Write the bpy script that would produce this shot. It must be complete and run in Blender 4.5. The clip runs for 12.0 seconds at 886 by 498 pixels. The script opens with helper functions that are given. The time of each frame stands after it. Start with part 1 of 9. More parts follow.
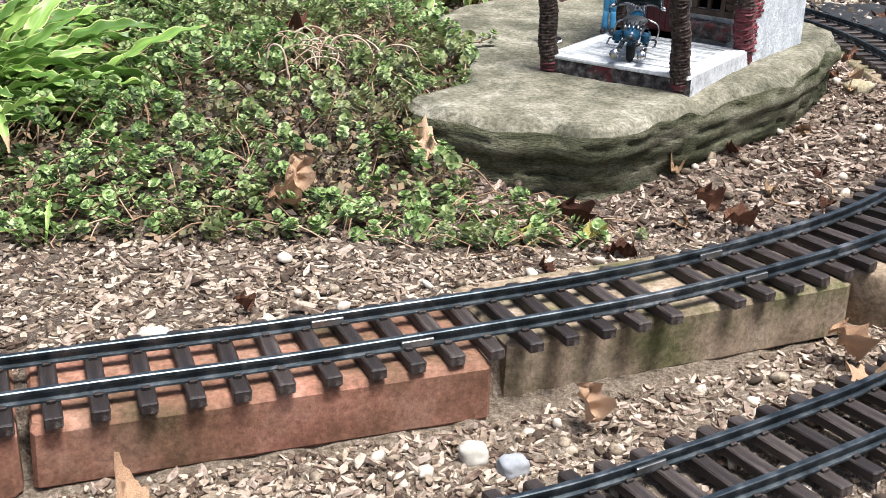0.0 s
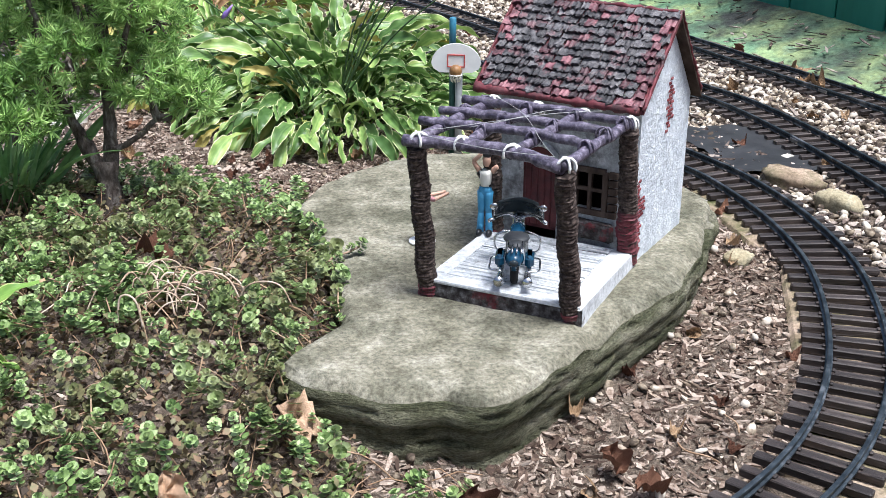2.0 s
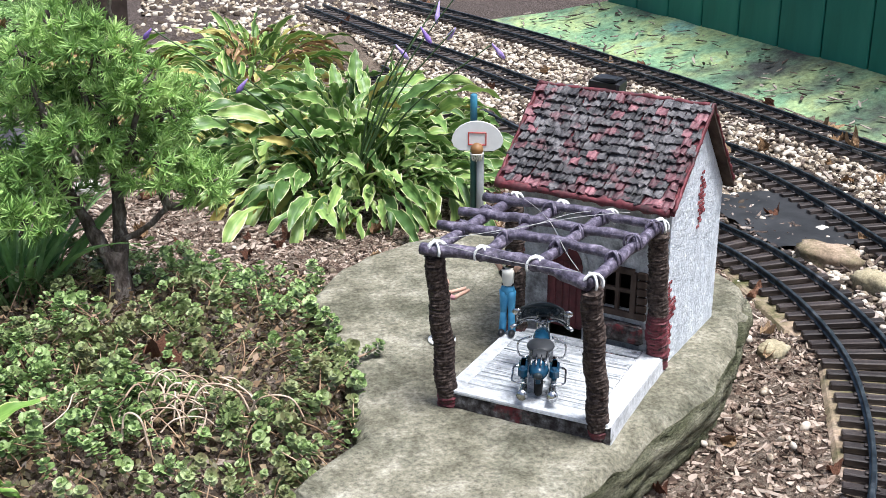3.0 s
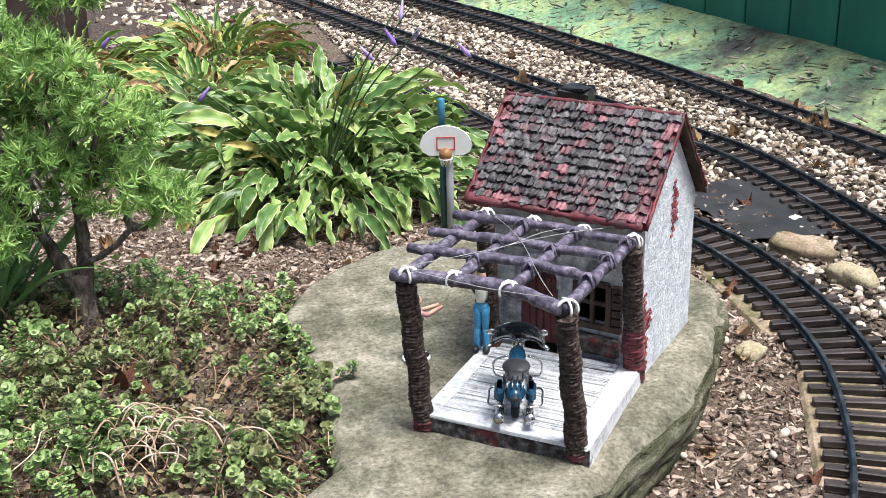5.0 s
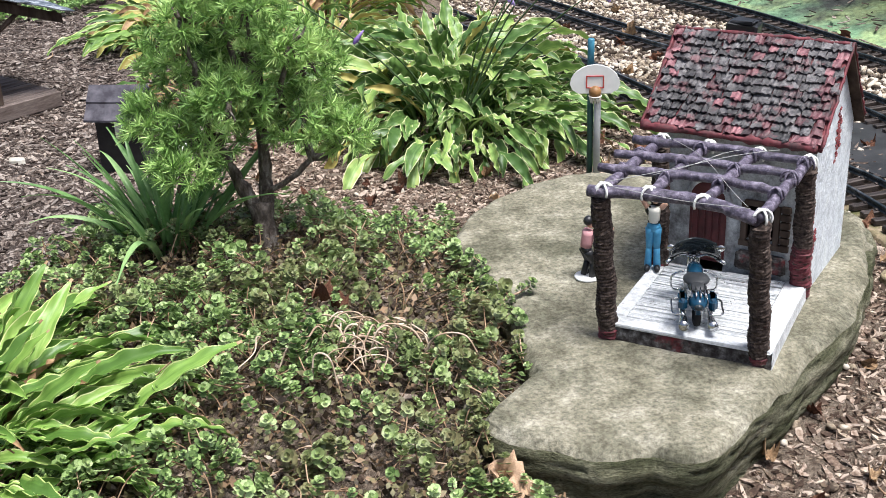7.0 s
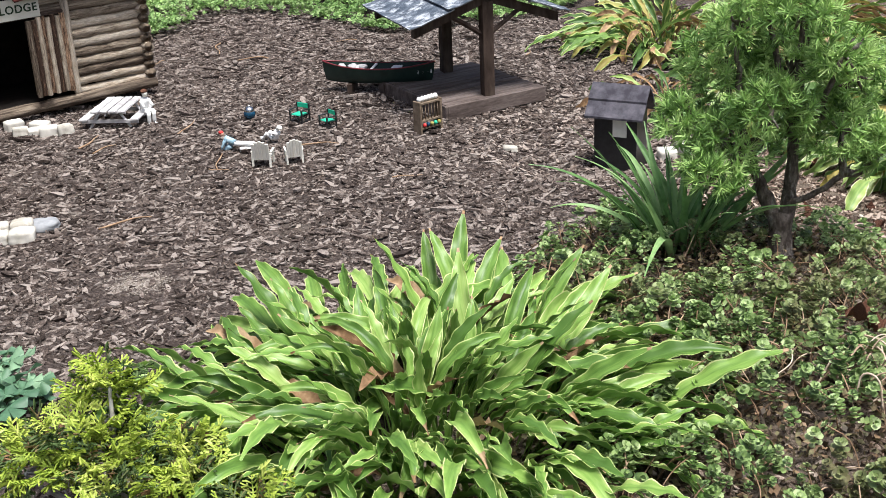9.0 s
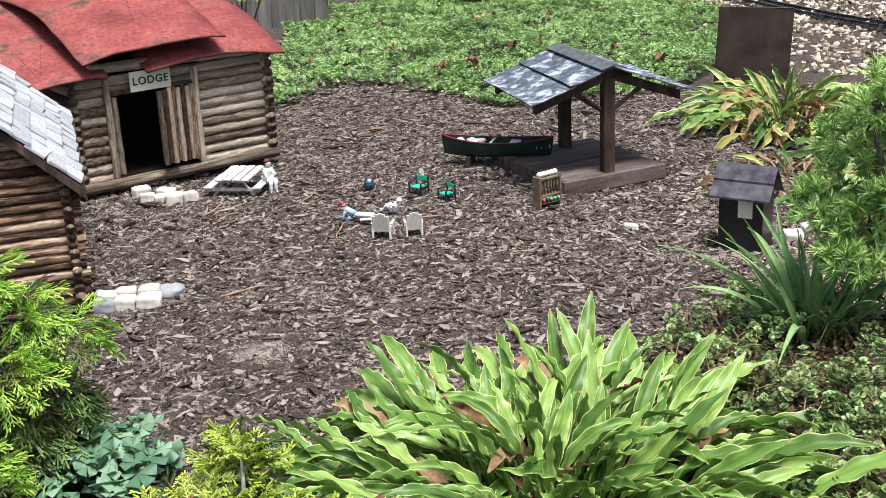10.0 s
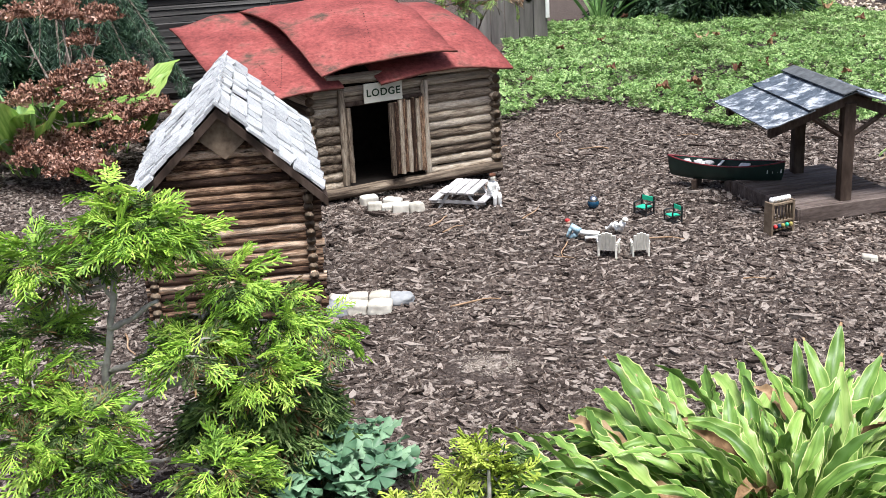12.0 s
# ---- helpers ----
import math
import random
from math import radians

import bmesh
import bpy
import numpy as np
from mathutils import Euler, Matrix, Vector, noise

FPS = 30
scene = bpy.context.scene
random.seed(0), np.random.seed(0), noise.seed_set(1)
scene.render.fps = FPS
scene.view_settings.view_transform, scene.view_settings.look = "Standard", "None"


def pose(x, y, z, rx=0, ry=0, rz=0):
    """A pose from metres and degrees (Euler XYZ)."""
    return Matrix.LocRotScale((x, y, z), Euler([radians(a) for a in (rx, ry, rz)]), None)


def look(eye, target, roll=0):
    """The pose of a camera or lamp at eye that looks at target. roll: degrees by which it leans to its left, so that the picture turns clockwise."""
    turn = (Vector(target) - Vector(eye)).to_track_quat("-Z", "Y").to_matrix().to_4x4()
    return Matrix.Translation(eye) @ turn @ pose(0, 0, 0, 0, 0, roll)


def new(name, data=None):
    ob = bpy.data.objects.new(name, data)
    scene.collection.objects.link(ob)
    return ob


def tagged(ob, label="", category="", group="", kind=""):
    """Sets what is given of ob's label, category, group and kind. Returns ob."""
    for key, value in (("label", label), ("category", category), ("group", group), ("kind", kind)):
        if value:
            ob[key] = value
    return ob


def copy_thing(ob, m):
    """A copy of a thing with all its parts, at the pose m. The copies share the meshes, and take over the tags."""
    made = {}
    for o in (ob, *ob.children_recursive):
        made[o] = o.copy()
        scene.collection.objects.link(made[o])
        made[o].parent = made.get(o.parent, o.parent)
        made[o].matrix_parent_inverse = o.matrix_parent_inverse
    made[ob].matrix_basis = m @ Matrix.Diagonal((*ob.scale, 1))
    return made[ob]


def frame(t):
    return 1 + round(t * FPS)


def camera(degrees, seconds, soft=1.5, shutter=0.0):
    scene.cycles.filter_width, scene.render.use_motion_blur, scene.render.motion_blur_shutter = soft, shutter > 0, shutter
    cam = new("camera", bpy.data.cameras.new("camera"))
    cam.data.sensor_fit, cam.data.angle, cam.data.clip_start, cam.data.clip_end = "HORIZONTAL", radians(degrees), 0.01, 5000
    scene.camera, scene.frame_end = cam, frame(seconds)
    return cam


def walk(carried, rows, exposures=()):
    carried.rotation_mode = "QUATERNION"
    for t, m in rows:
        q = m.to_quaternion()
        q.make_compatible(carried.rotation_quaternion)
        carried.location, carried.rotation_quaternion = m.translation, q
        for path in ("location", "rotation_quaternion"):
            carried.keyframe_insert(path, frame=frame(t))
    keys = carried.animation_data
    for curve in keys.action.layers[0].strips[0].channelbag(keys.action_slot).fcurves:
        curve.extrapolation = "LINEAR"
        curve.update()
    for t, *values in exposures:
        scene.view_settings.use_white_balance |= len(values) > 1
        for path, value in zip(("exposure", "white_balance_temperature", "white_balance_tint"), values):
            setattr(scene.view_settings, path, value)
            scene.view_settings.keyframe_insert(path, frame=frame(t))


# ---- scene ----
cam = camera(40.8, 12.0, soft=0.75)
PATH = [
    (0, (0.034, 0.026, 0.352), (0.031, 1.876, -0.408), 1.4),
    (0.5, (0.001, 0.058, 0.415), (0.045, 1.92, -0.311), 1.4),
    (1, (-0.029, 0.068, 0.46), (0.097, 1.924, -0.274), 1.2),
    (1.5, (-0.026, 0.112, 0.495), (0.193, 1.95, -0.262), 0.9),
    (2, (0.006, 0.198, 0.525), (0.262, 2.036, -0.219), 0.5),
    (2.5, (0.013, 0.248, 0.562), (0.248, 2.091, -0.178), 0.6),
    (3, (0.021, 0.278, 0.582), (0.237, 2.133, -0.134), -0.2),
    (3.2, (0.029, 0.282, 0.583), (0.245, 2.143, -0.119), -0.7),
    (4.8, (0.027, 0.314, 0.621), (0.282, 2.145, -0.14), -1.7),
    (5, (0.029, 0.314, 0.621), (0.285, 2.142, -0.147), -1.6),
    (5.5, (0.029, 0.315, 0.622), (0.285, 2.141, -0.151), -1.3),
    (6, (0.023, 0.314, 0.615), (0.265, 2.137, -0.171), -1.7),
    (6.5, (-0.021, 0.288, 0.623), (0.197, 2.112, -0.168), -2.3),
    (7, (-0.122, 0.239, 0.611), (0.06, 2.058, -0.199), -2.3),
    (7.5, (-0.201, 0.231, 0.624), (-0.187, 2.053, -0.201), -2.6),
    (7.7, (-0.221, 0.229, 0.613), (-0.309, 2.049, -0.211), -2.9),
    (9.3, (-0.308, 0.221, 0.606), (-0.778, 2.023, -0.125), -2.5),
    (9.5, (-0.317, 0.222, 0.612), (-0.825, 2.024, -0.091), -2.6),
    (10, (-0.328, 0.223, 0.614), (-0.913, 2.021, -0.036), -2.6),
    (10.5, (-0.34, 0.212, 0.617), (-0.995, 1.995, -0.007), -2.3),
    (11, (-0.358, 0.203, 0.618), (-1.115, 1.948, 0.0), -2.2),
    (11.5, (-0.376, 0.2, 0.617), (-1.224, 1.904, 0.004), -2.3),
    (12, (-0.378, 0.202, 0.615), (-1.263, 1.889, 0.007), -2.8),
]
EXPOSURES = [(0.0, 1.22, 6150, 10), (0.8, 1.12, 5950, 10), (1.5, 1.06, 5800, 10), (2.5, 1.2, 5850, 10), (3.2, 1.12, 5950, 10), (5.0, 1.12, 6150, 10), (6.5, 1.10, 6150, 10), (7.6, 1.05, 6150, 10), (9.4, 0.95, 6200, 10), (10.5, 1.04, 6200, 10), (12.0, 1.10, 6150, 10)]
walk(cam, [(t, look(eye, target, roll)) for t, eye, target, roll in PATH], EXPOSURES)

# ---- world and light: soft light of a bright overcast day ----
world = bpy.data.worlds.new("overcast_sky")
scene.world = world
world.use_nodes = True
_wn = world.node_tree.nodes
_sky = _wn.new("ShaderNodeTexSky")
_sky.sky_type, _sky.sun_disc = "NISHITA", False
_sky.sun_elevation, _sky.sun_rotation = radians(70), radians(130)
_sky.air_density, _sky.dust_density, _sky.ozone_density = 1.0, 6.0, 1.0
world.node_tree.links.new(_sky.outputs[0], _wn["Background"].inputs[0])
_wn["Background"].inputs[1].default_value = 0.072
sun_data = bpy.data.lights.new("sun", "SUN")
sun_data.energy, sun_data.angle, sun_data.color = 3.15, radians(20), (1.0, 0.975, 0.94)
sun = new("sun", sun_data)
sun.matrix_world = look((0.9, 0.2, 4.0), (0, 1, 0))

# ---- materials ----
def shade(name, colors, scale=60.0, detail=6.0, rough=0.8, bump=0.3, depth=0.002, island=False, metal=0.0,
          spots=None, spot_scale=12.0, spot_at=0.58, spot_soft=0.1, stretch=(1, 1, 1), vary=0.0, spec=None, space="Object", thin=0.0, fine=0.0, fine_scale=320.0, grain=0.55):
    """A surface whose colours follow grain at one scale, with patches of a second colour at a larger scale."""
    spec = (0.12 if rough > 0.65 else 0.4) if spec is None else spec
    m = bpy.data.materials.new(name)
    m.use_nodes = True
    nt, nd = m.node_tree, m.node_tree.nodes
    bs = nd["Principled BSDF"]
    def link(a, b):
        nt.links.new(a, b)
    co = nd.new("ShaderNodeTexCoord")
    mp = nd.new("ShaderNodeMapping")
    mp.inputs["Scale"].default_value = stretch
    if space == "World":
        link(nd.new("ShaderNodeNewGeometry").outputs["Position"], mp.inputs[0])
    else:
        link(co.outputs[space], mp.inputs[0])
    nz = nd.new("ShaderNodeTexNoise")
    nz.inputs["Scale"].default_value, nz.inputs["Detail"].default_value, nz.inputs["Roughness"].default_value = scale, detail, 0.62
    link(mp.outputs[0], nz.inputs["Vector"])
    ramp = nd.new("ShaderNodeValToRGB")
    el = ramp.color_ramp.elements
    n = len(colors)
    while len(el) < n:
        el.new(0.5)
    for i, c in enumerate(colors):
        el[i].position = 0.3 + 0.4 * i / max(1, n - 1)
        el[i].color = (*c, 1)
    fac = nz.outputs["Fac"]
    if island:
        ge = nd.new("ShaderNodeNewGeometry")
        mx = nd.new("ShaderNodeMath")
        mx.operation = "MULTIPLY_ADD"
        mx.inputs[1].default_value, mx.inputs[2].default_value = float(island), -float(island) / 2
        link(ge.outputs["Random Per Island"], mx.inputs[0])
        ad = nd.new("ShaderNodeMath")
        link(mx.outputs[0], ad.inputs[0])
        link(fac, ad.inputs[1])
        fac = ad.outputs[0]
    if vary:
        oi = nd.new("ShaderNodeObjectInfo")
        mx = nd.new("ShaderNodeMath")
        mx.operation = "MULTIPLY_ADD"
        mx.inputs[1].default_value, mx.inputs[2].default_value = vary, -vary / 2
        link(oi.outputs["Random"], mx.inputs[0])
        ad = nd.new("ShaderNodeMath")
        link(mx.outputs[0], ad.inputs[0])
        link(fac, ad.inputs[1])
        fac = ad.outputs[0]
    link(fac, ramp.inputs[0])
    col = ramp.outputs[0]
    if spots:
        n2 = nd.new("ShaderNodeTexNoise")
        n2.inputs["Scale"].default_value, n2.inputs["Detail"].default_value = spot_scale, 8.0
        n2.inputs["Roughness"].default_value = 0.65
        link(mp.outputs[0], n2.inputs["Vector"])
        r2 = nd.new("ShaderNodeValToRGB")
        r2.color_ramp.elements[0].position, r2.color_ramp.elements[1].position = spot_at - spot_soft, spot_at + spot_soft
        link(n2.outputs["Fac"], r2.inputs[0])
        mix = nd.new("ShaderNodeMix")
        mix.data_type = "RGBA"
        link(r2.outputs[0], mix.inputs[0])
        link(col, mix.inputs[6])
        mix.inputs[7].default_value = (*spots, 1)
        col = mix.outputs[2]
    height_out = nz.outputs["Fac"]
    if fine:
        n3 = nd.new("ShaderNodeTexNoise")
        n3.inputs["Scale"].default_value, n3.inputs["Detail"].default_value, n3.inputs["Roughness"].default_value = fine_scale, 6.0, 0.7
        link(mp.outputs[0], n3.inputs["Vector"])
        r3 = nd.new("ShaderNodeMapRange")
        r3.inputs[1].default_value, r3.inputs[2].default_value, r3.inputs[3].default_value, r3.inputs[4].default_value = 0.3, 0.7, 1.0 - fine, 1.0 + 0.5 * fine
        link(n3.outputs["Fac"], r3.inputs[0])
        mu = nd.new("ShaderNodeMix")
        mu.data_type, mu.blend_type = "RGBA", "MULTIPLY"
        mu.inputs[0].default_value = 1.0
        link(col, mu.inputs[6])
        link(r3.outputs[0], mu.inputs[7])
        col = mu.outputs[2]
        add = nd.new("ShaderNodeMath")
        add.operation = "MULTIPLY_ADD"
        add.inputs[1].default_value = grain
        link(n3.outputs["Fac"], add.inputs[0])
        link(nz.outputs["Fac"], add.inputs[2])
        height_out = add.outputs[0]
    link(col, bs.inputs["Base Color"])
    bs.inputs["Roughness"].default_value, bs.inputs["Metallic"].default_value = rough, metal
    bs.inputs["Specular IOR Level"].default_value = spec
    if thin:
        tr = nd.new("ShaderNodeBsdfTranslucent")
        link(col, tr.inputs[0])
        ms = nd.new("ShaderNodeMixShader")
        ms.inputs[0].default_value = thin
        link(bs.outputs[0], ms.inputs[1])
        link(tr.outputs[0], ms.inputs[2])
        link(ms.outputs[0], nd["Material Output"].inputs[0])
    if bump:
        bp = nd.new("ShaderNodeBump")
        bp.inputs["Strength"].default_value, bp.inputs["Distance"].default_value = bump, depth
        link(height_out, bp.inputs["Height"])
        link(bp.outputs[0], bs.inputs["Normal"])
    return m


M = {}
M["yard_soil"] = shade("dark_mulch_soil", [(0.026, 0.019, 0.016), (0.066, 0.050, 0.043), (0.128, 0.102, 0.090), (0.205, 0.172, 0.152)], 190, 8, 0.95, 1.0, 0.006, space="World", spots=(0.155, 0.128, 0.105), spot_scale=5, spot_at=0.66, fine=0.6, fine_scale=600)
M["bed_soil"] = shade("brown_bed_soil", [(0.05, 0.036, 0.028), (0.125, 0.094, 0.071), (0.21, 0.166, 0.128), (0.31, 0.255, 0.20)], 190, 8, 0.95, 1.0, 0.006, space="World", spots=(0.24, 0.195, 0.15), spot_scale=7, spot_at=0.62, fine=0.6, fine_scale=600)
M["bed_chip"] = shade("brown_bed_chips", [(0.055, 0.037, 0.028), (0.135, 0.095, 0.071), (0.235, 0.177, 0.137), (0.37, 0.30, 0.245)], 200, 5, 0.88, 0.5, 0.001, island=0.6, space="World")
M["yard_chip"] = shade("shredded_dark_mulch", [(0.034, 0.0255, 0.0215), (0.088, 0.068, 0.058), (0.160, 0.130, 0.113), (0.275, 0.236, 0.208)], 240, 5, 0.88, 0.5, 0.001, island=0.5, space="World")
M["bark_chip"] = shade("weathered_bark_chips", [(0.044, 0.032, 0.0265), (0.108, 0.081, 0.066), (0.19, 0.15, 0.125), (0.33, 0.28, 0.24)], 200, 5, 0.88, 0.5, 0.001, island=0.55, space="World")
M["tan_chip"] = shade("tan_wood_chips", [(0.11, 0.080, 0.057), (0.205, 0.156, 0.114), (0.31, 0.245, 0.184), (0.44, 0.37, 0.295)], 200, 5, 0.88, 0.5, 0.001, island=0.5, space="World")
M["low_soil"] = shade("tan_gritty_soil", [(0.10, 0.075, 0.052), (0.20, 0.155, 0.112), (0.31, 0.25, 0.19), (0.45, 0.39, 0.31)], 230, 8, 0.95, 1.0, 0.005, space="World", spots=(0.33, 0.27, 0.205), spot_scale=9, spot_at=0.6, fine=0.6, fine_scale=600)
M["sand_grain"] = shade("grey_sand_grains", [(0.15, 0.125, 0.105), (0.25, 0.215, 0.185), (0.36, 0.32, 0.28)], 200, 4, 0.9, 0.3, 0.001, island=0.5, space="World")
M["pebble"] = shade("cream_pebbles", [(0.062, 0.047, 0.035), (0.19, 0.150, 0.108), (0.33, 0.272, 0.200), (0.50, 0.445, 0.370)], 130, 4, 0.75, 0.3, 0.001, island=0.75, space="World")
M["rock"] = shade("weathered_sandstone", [(0.105, 0.100, 0.070), (0.195, 0.182, 0.132), (0.28, 0.262, 0.198), (0.42, 0.395, 0.315)], 26, 15, 0.95, 0.9, 0.0024, spots=(0.105, 0.103, 0.072), spot_scale=14, spot_at=0.57, spot_soft=0.10, fine=0.65, fine_scale=230, grain=0.9)
M["rock_side"] = shade("mossy_layered_sandstone", [(0.075, 0.076, 0.045), (0.16, 0.158, 0.098), (0.27, 0.26, 0.178), (0.40, 0.38, 0.285)], 16, 14, 0.95, 1.0, 0.006, spots=(0.062, 0.074, 0.032), spot_scale=9, spot_at=0.55, spot_soft=0.12, stretch=(1, 1, 3.5), fine=0.75, fine_scale=240, grain=0.9)
M["tie"] = shade("dark_brown_tie_plastic", [(0.014, 0.010, 0.009), (0.034, 0.025, 0.022), (0.085, 0.068, 0.060)], 60, 8, 0.55, 0.8, 0.0012, vary=0.25, stretch=(3, 0.35, 3), spots=(0.19, 0.16, 0.14), spot_scale=40, spot_at=0.635, spot_soft=0.07, fine=0.4, fine_scale=300)
M["rail"] = shade("dull_brass_rail_blackened", [(0.02, 0.025, 0.03), (0.06, 0.075, 0.085), (0.17, 0.19, 0.20)], 55, 6, 0.36, 0.2, 0.0005, metal=0.75, spots=(0.30, 0.31, 0.32), spot_scale=16, spot_at=0.62, spot_soft=0.05, space="World")
M["joiner"] = shade("bright_rail_joiner", [(0.2, 0.2, 0.2), (0.45, 0.46, 0.46)], 120, 4, 0.35, 0.2, 0.0004, metal=0.9)
M["terracotta"] = shade("terracotta_paver", [(0.195, 0.0915, 0.061), (0.366, 0.177, 0.122), (0.512, 0.293, 0.213)], 22, 9, 0.92, 0.6, 0.002, spots=(0.085, 0.065, 0.035), spot_scale=9, spot_at=0.52, spot_soft=0.14, space="World", fine=0.45, fine_scale=260)
M["paver"] = shade("mossy_concrete_paver", [(0.16, 0.120, 0.080), (0.31, 0.235, 0.165), (0.50, 0.385, 0.30)], 25, 9, 0.94, 0.6, 0.002, spots=(0.085, 0.090, 0.036), spot_scale=13, spot_at=0.54, spot_soft=0.10, space="World", fine=0.5, fine_scale=260)
M["stucco"] = shade("whitewashed_stucco", [(0.50, 0.535, 0.56), (0.70, 0.74, 0.775), (0.80, 0.835, 0.84)], 60, 9, 0.88, 1.0, 0.0045, spots=(0.20, 0.21, 0.21), spot_scale=60, spot_at=0.69, spot_soft=0.03, fine=0.3, fine_scale=220)
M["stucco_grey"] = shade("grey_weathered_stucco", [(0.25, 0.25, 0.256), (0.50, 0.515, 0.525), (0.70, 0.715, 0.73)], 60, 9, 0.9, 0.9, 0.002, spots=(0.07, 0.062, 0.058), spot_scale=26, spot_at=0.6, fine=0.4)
M["patio"] = shade("white_painted_planks", [(0.44, 0.455, 0.46), (0.63, 0.645, 0.655), (0.74, 0.75, 0.76)], 110, 9, 0.75, 0.6, 0.001, fine=0.28, spots=(0.16, 0.15, 0.145), spot_scale=75, spot_at=0.68, spot_soft=0.04)
M["groove"] = shade("dirty_groove", [(0.012, 0.012, 0.012), (0.05, 0.05, 0.05)], 90, 5, 0.9, 0.3, 0.0005)
M["slab_edge"] = shade("worn_red_and_grey_slab_edge", [(0.016, 0.013, 0.012), (0.042, 0.036, 0.034), (0.10, 0.092, 0.088), (0.26, 0.255, 0.25)], 130, 9, 0.9, 0.9, 0.002, spots=(0.15, 0.03, 0.034), spot_scale=34, spot_at=0.62, spot_soft=0.05)
M["rooftile"] = shade("dark_weathered_roof_tiles", [(0.022, 0.021, 0.023), (0.068, 0.063, 0.066), (0.175, 0.165, 0.168)], 110, 8, 0.48, 1.0, 0.0018, vary=0.3, spots=(0.20, 0.075, 0.085), spot_scale=48, spot_at=0.62, spot_soft=0.08, space="World", fine=0.4, fine_scale=300)
M["redtrim"] = shade("chipped_red_paint", [(0.0525, 0.0136, 0.0171), (0.143, 0.0255, 0.0333), (0.217, 0.0527, 0.063)], 70, 7, 0.65, 0.7, 0.0012, spots=(0.045, 0.035, 0.034), spot_scale=30, spot_at=0.6, fine=0.4)
M["redbrick"] = shade("exposed_red_brick", [(0.09, 0.02, 0.022), (0.20, 0.045, 0.05), (0.30, 0.11, 0.11)], 200, 6, 0.85, 0.6, 0.0005, vary=0.4)
M["post"] = shade("dark_stone_course_post", [(0.011, 0.008, 0.007), (0.034, 0.025, 0.0215), (0.078, 0.058, 0.049), (0.15, 0.118, 0.10)], 260, 6, 0.7, 0.8, 0.0010, spots=(0.15, 0.03, 0.035), spot_scale=16, spot_at=0.66, spot_soft=0.06)
M["beam"] = shade("purple_grey_stick", [(0.022, 0.018, 0.027), (0.098, 0.083, 0.122), (0.29, 0.255, 0.325)], 150, 9, 0.5, 0.9, 0.0014, fine=0.5, fine_scale=420)
M["cord"] = shade("white_cord", [(0.62, 0.62, 0.6), (0.82, 0.82, 0.8)], 300, 3, 0.8, 0.4, 0.0004)
M["wire"] = shade("thin_grey_wire", [(0.2, 0.2, 0.2), (0.42, 0.42, 0.41)], 200, 3, 0.5, 0.0)
M["darkwood"] = shade("dark_brown_wood", [(0.025, 0.017, 0.013), (0.06, 0.042, 0.033), (0.11, 0.082, 0.066)], 60, 7, 0.75, 0.5, 0.001, stretch=(1, 1, 0.3))
M["reddoor"] = shade("dark_red_door", [(0.05, 0.012, 0.013), (0.12, 0.025, 0.028)], 90, 6, 0.6, 0.4, 0.0008)
M["black"] = shade("black_plastic", [(0.008, 0.008, 0.009), (0.025, 0.025, 0.027)], 80, 4, 0.4, 0.1, 0.0004)
# near-black that puts the shade of doorways, windows and holes into colour
M["opening_shade"] = shade("shade_in_openings", [(0.012, 0.010, 0.009), (0.03, 0.025, 0.022)], 60, 4, 0.9, 0.1, 0.0004)
M["chrome"] = shade("chromed_metal", [(0.45, 0.46, 0.47), (0.7, 0.71, 0.72)], 60, 3, 0.22, 0.0, metal=1.0)
M["blue_paint"] = shade("glossy_dark_blue_paint", [(0.006, 0.03, 0.06), (0.014, 0.07, 0.13)], 60, 3, 0.2, 0.0)
M["rubber"] = shade("black_rubber", [(0.01, 0.01, 0.01), (0.022, 0.022, 0.022)], 80, 3, 0.75, 0.1, 0.0003)
M["grey_seat"] = shade("grey_vinyl", [(0.025, 0.027, 0.03), (0.06, 0.063, 0.067)], 80, 3, 0.45, 0.1, 0.0003)
M["white"] = shade("white_plastic", [(0.70, 0.70, 0.68), (0.80, 0.80, 0.78)], 50, 4, 0.5, 0.1, 0.0003)
M["cream"] = shade("cream_white_plastic", [(0.66, 0.64, 0.56), (0.80, 0.78, 0.70)], 50, 4, 0.5, 0.1, 0.0003)
M["orange_red"] = shade("red_line_paint", [(0.45, 0.05, 0.04), (0.55, 0.08, 0.06)], 50, 3, 0.5, 0.0)
M["ball"] = shade("brown_ball", [(0.16, 0.075, 0.025), (0.27, 0.14, 0.05)], 90, 3, 0.5, 0.2, 0.0003)
M["green_pole"] = shade("dark_green_painted_pole", [(0.012, 0.045, 0.035), (0.03, 0.09, 0.075)], 60, 4, 0.45, 0.1, 0.0003)
M["grey_pole"] = shade("grey_plastic_pole", [(0.22, 0.23, 0.23), (0.34, 0.35, 0.35)], 60, 4, 0.5, 0.1, 0.0003)
M["blue_cap"] = shade("teal_blue_cap", [(0.03, 0.14, 0.22), (0.06, 0.24, 0.34)], 60, 4, 0.45, 0.0)
M["jeans"] = shade("light_blue_paint", [(0.04, 0.22, 0.42), (0.10, 0.36, 0.58)], 90, 4, 0.55, 0.2, 0.0005)
M["skin"] = shade("pinkish_paint", [(0.48, 0.28, 0.20), (0.6, 0.38, 0.28)], 60, 3, 0.55, 0.0)
M["pink"] = shade("dusty_pink_paint", [(0.42, 0.19, 0.20), (0.56, 0.30, 0.31)], 60, 3, 0.6, 0.0)
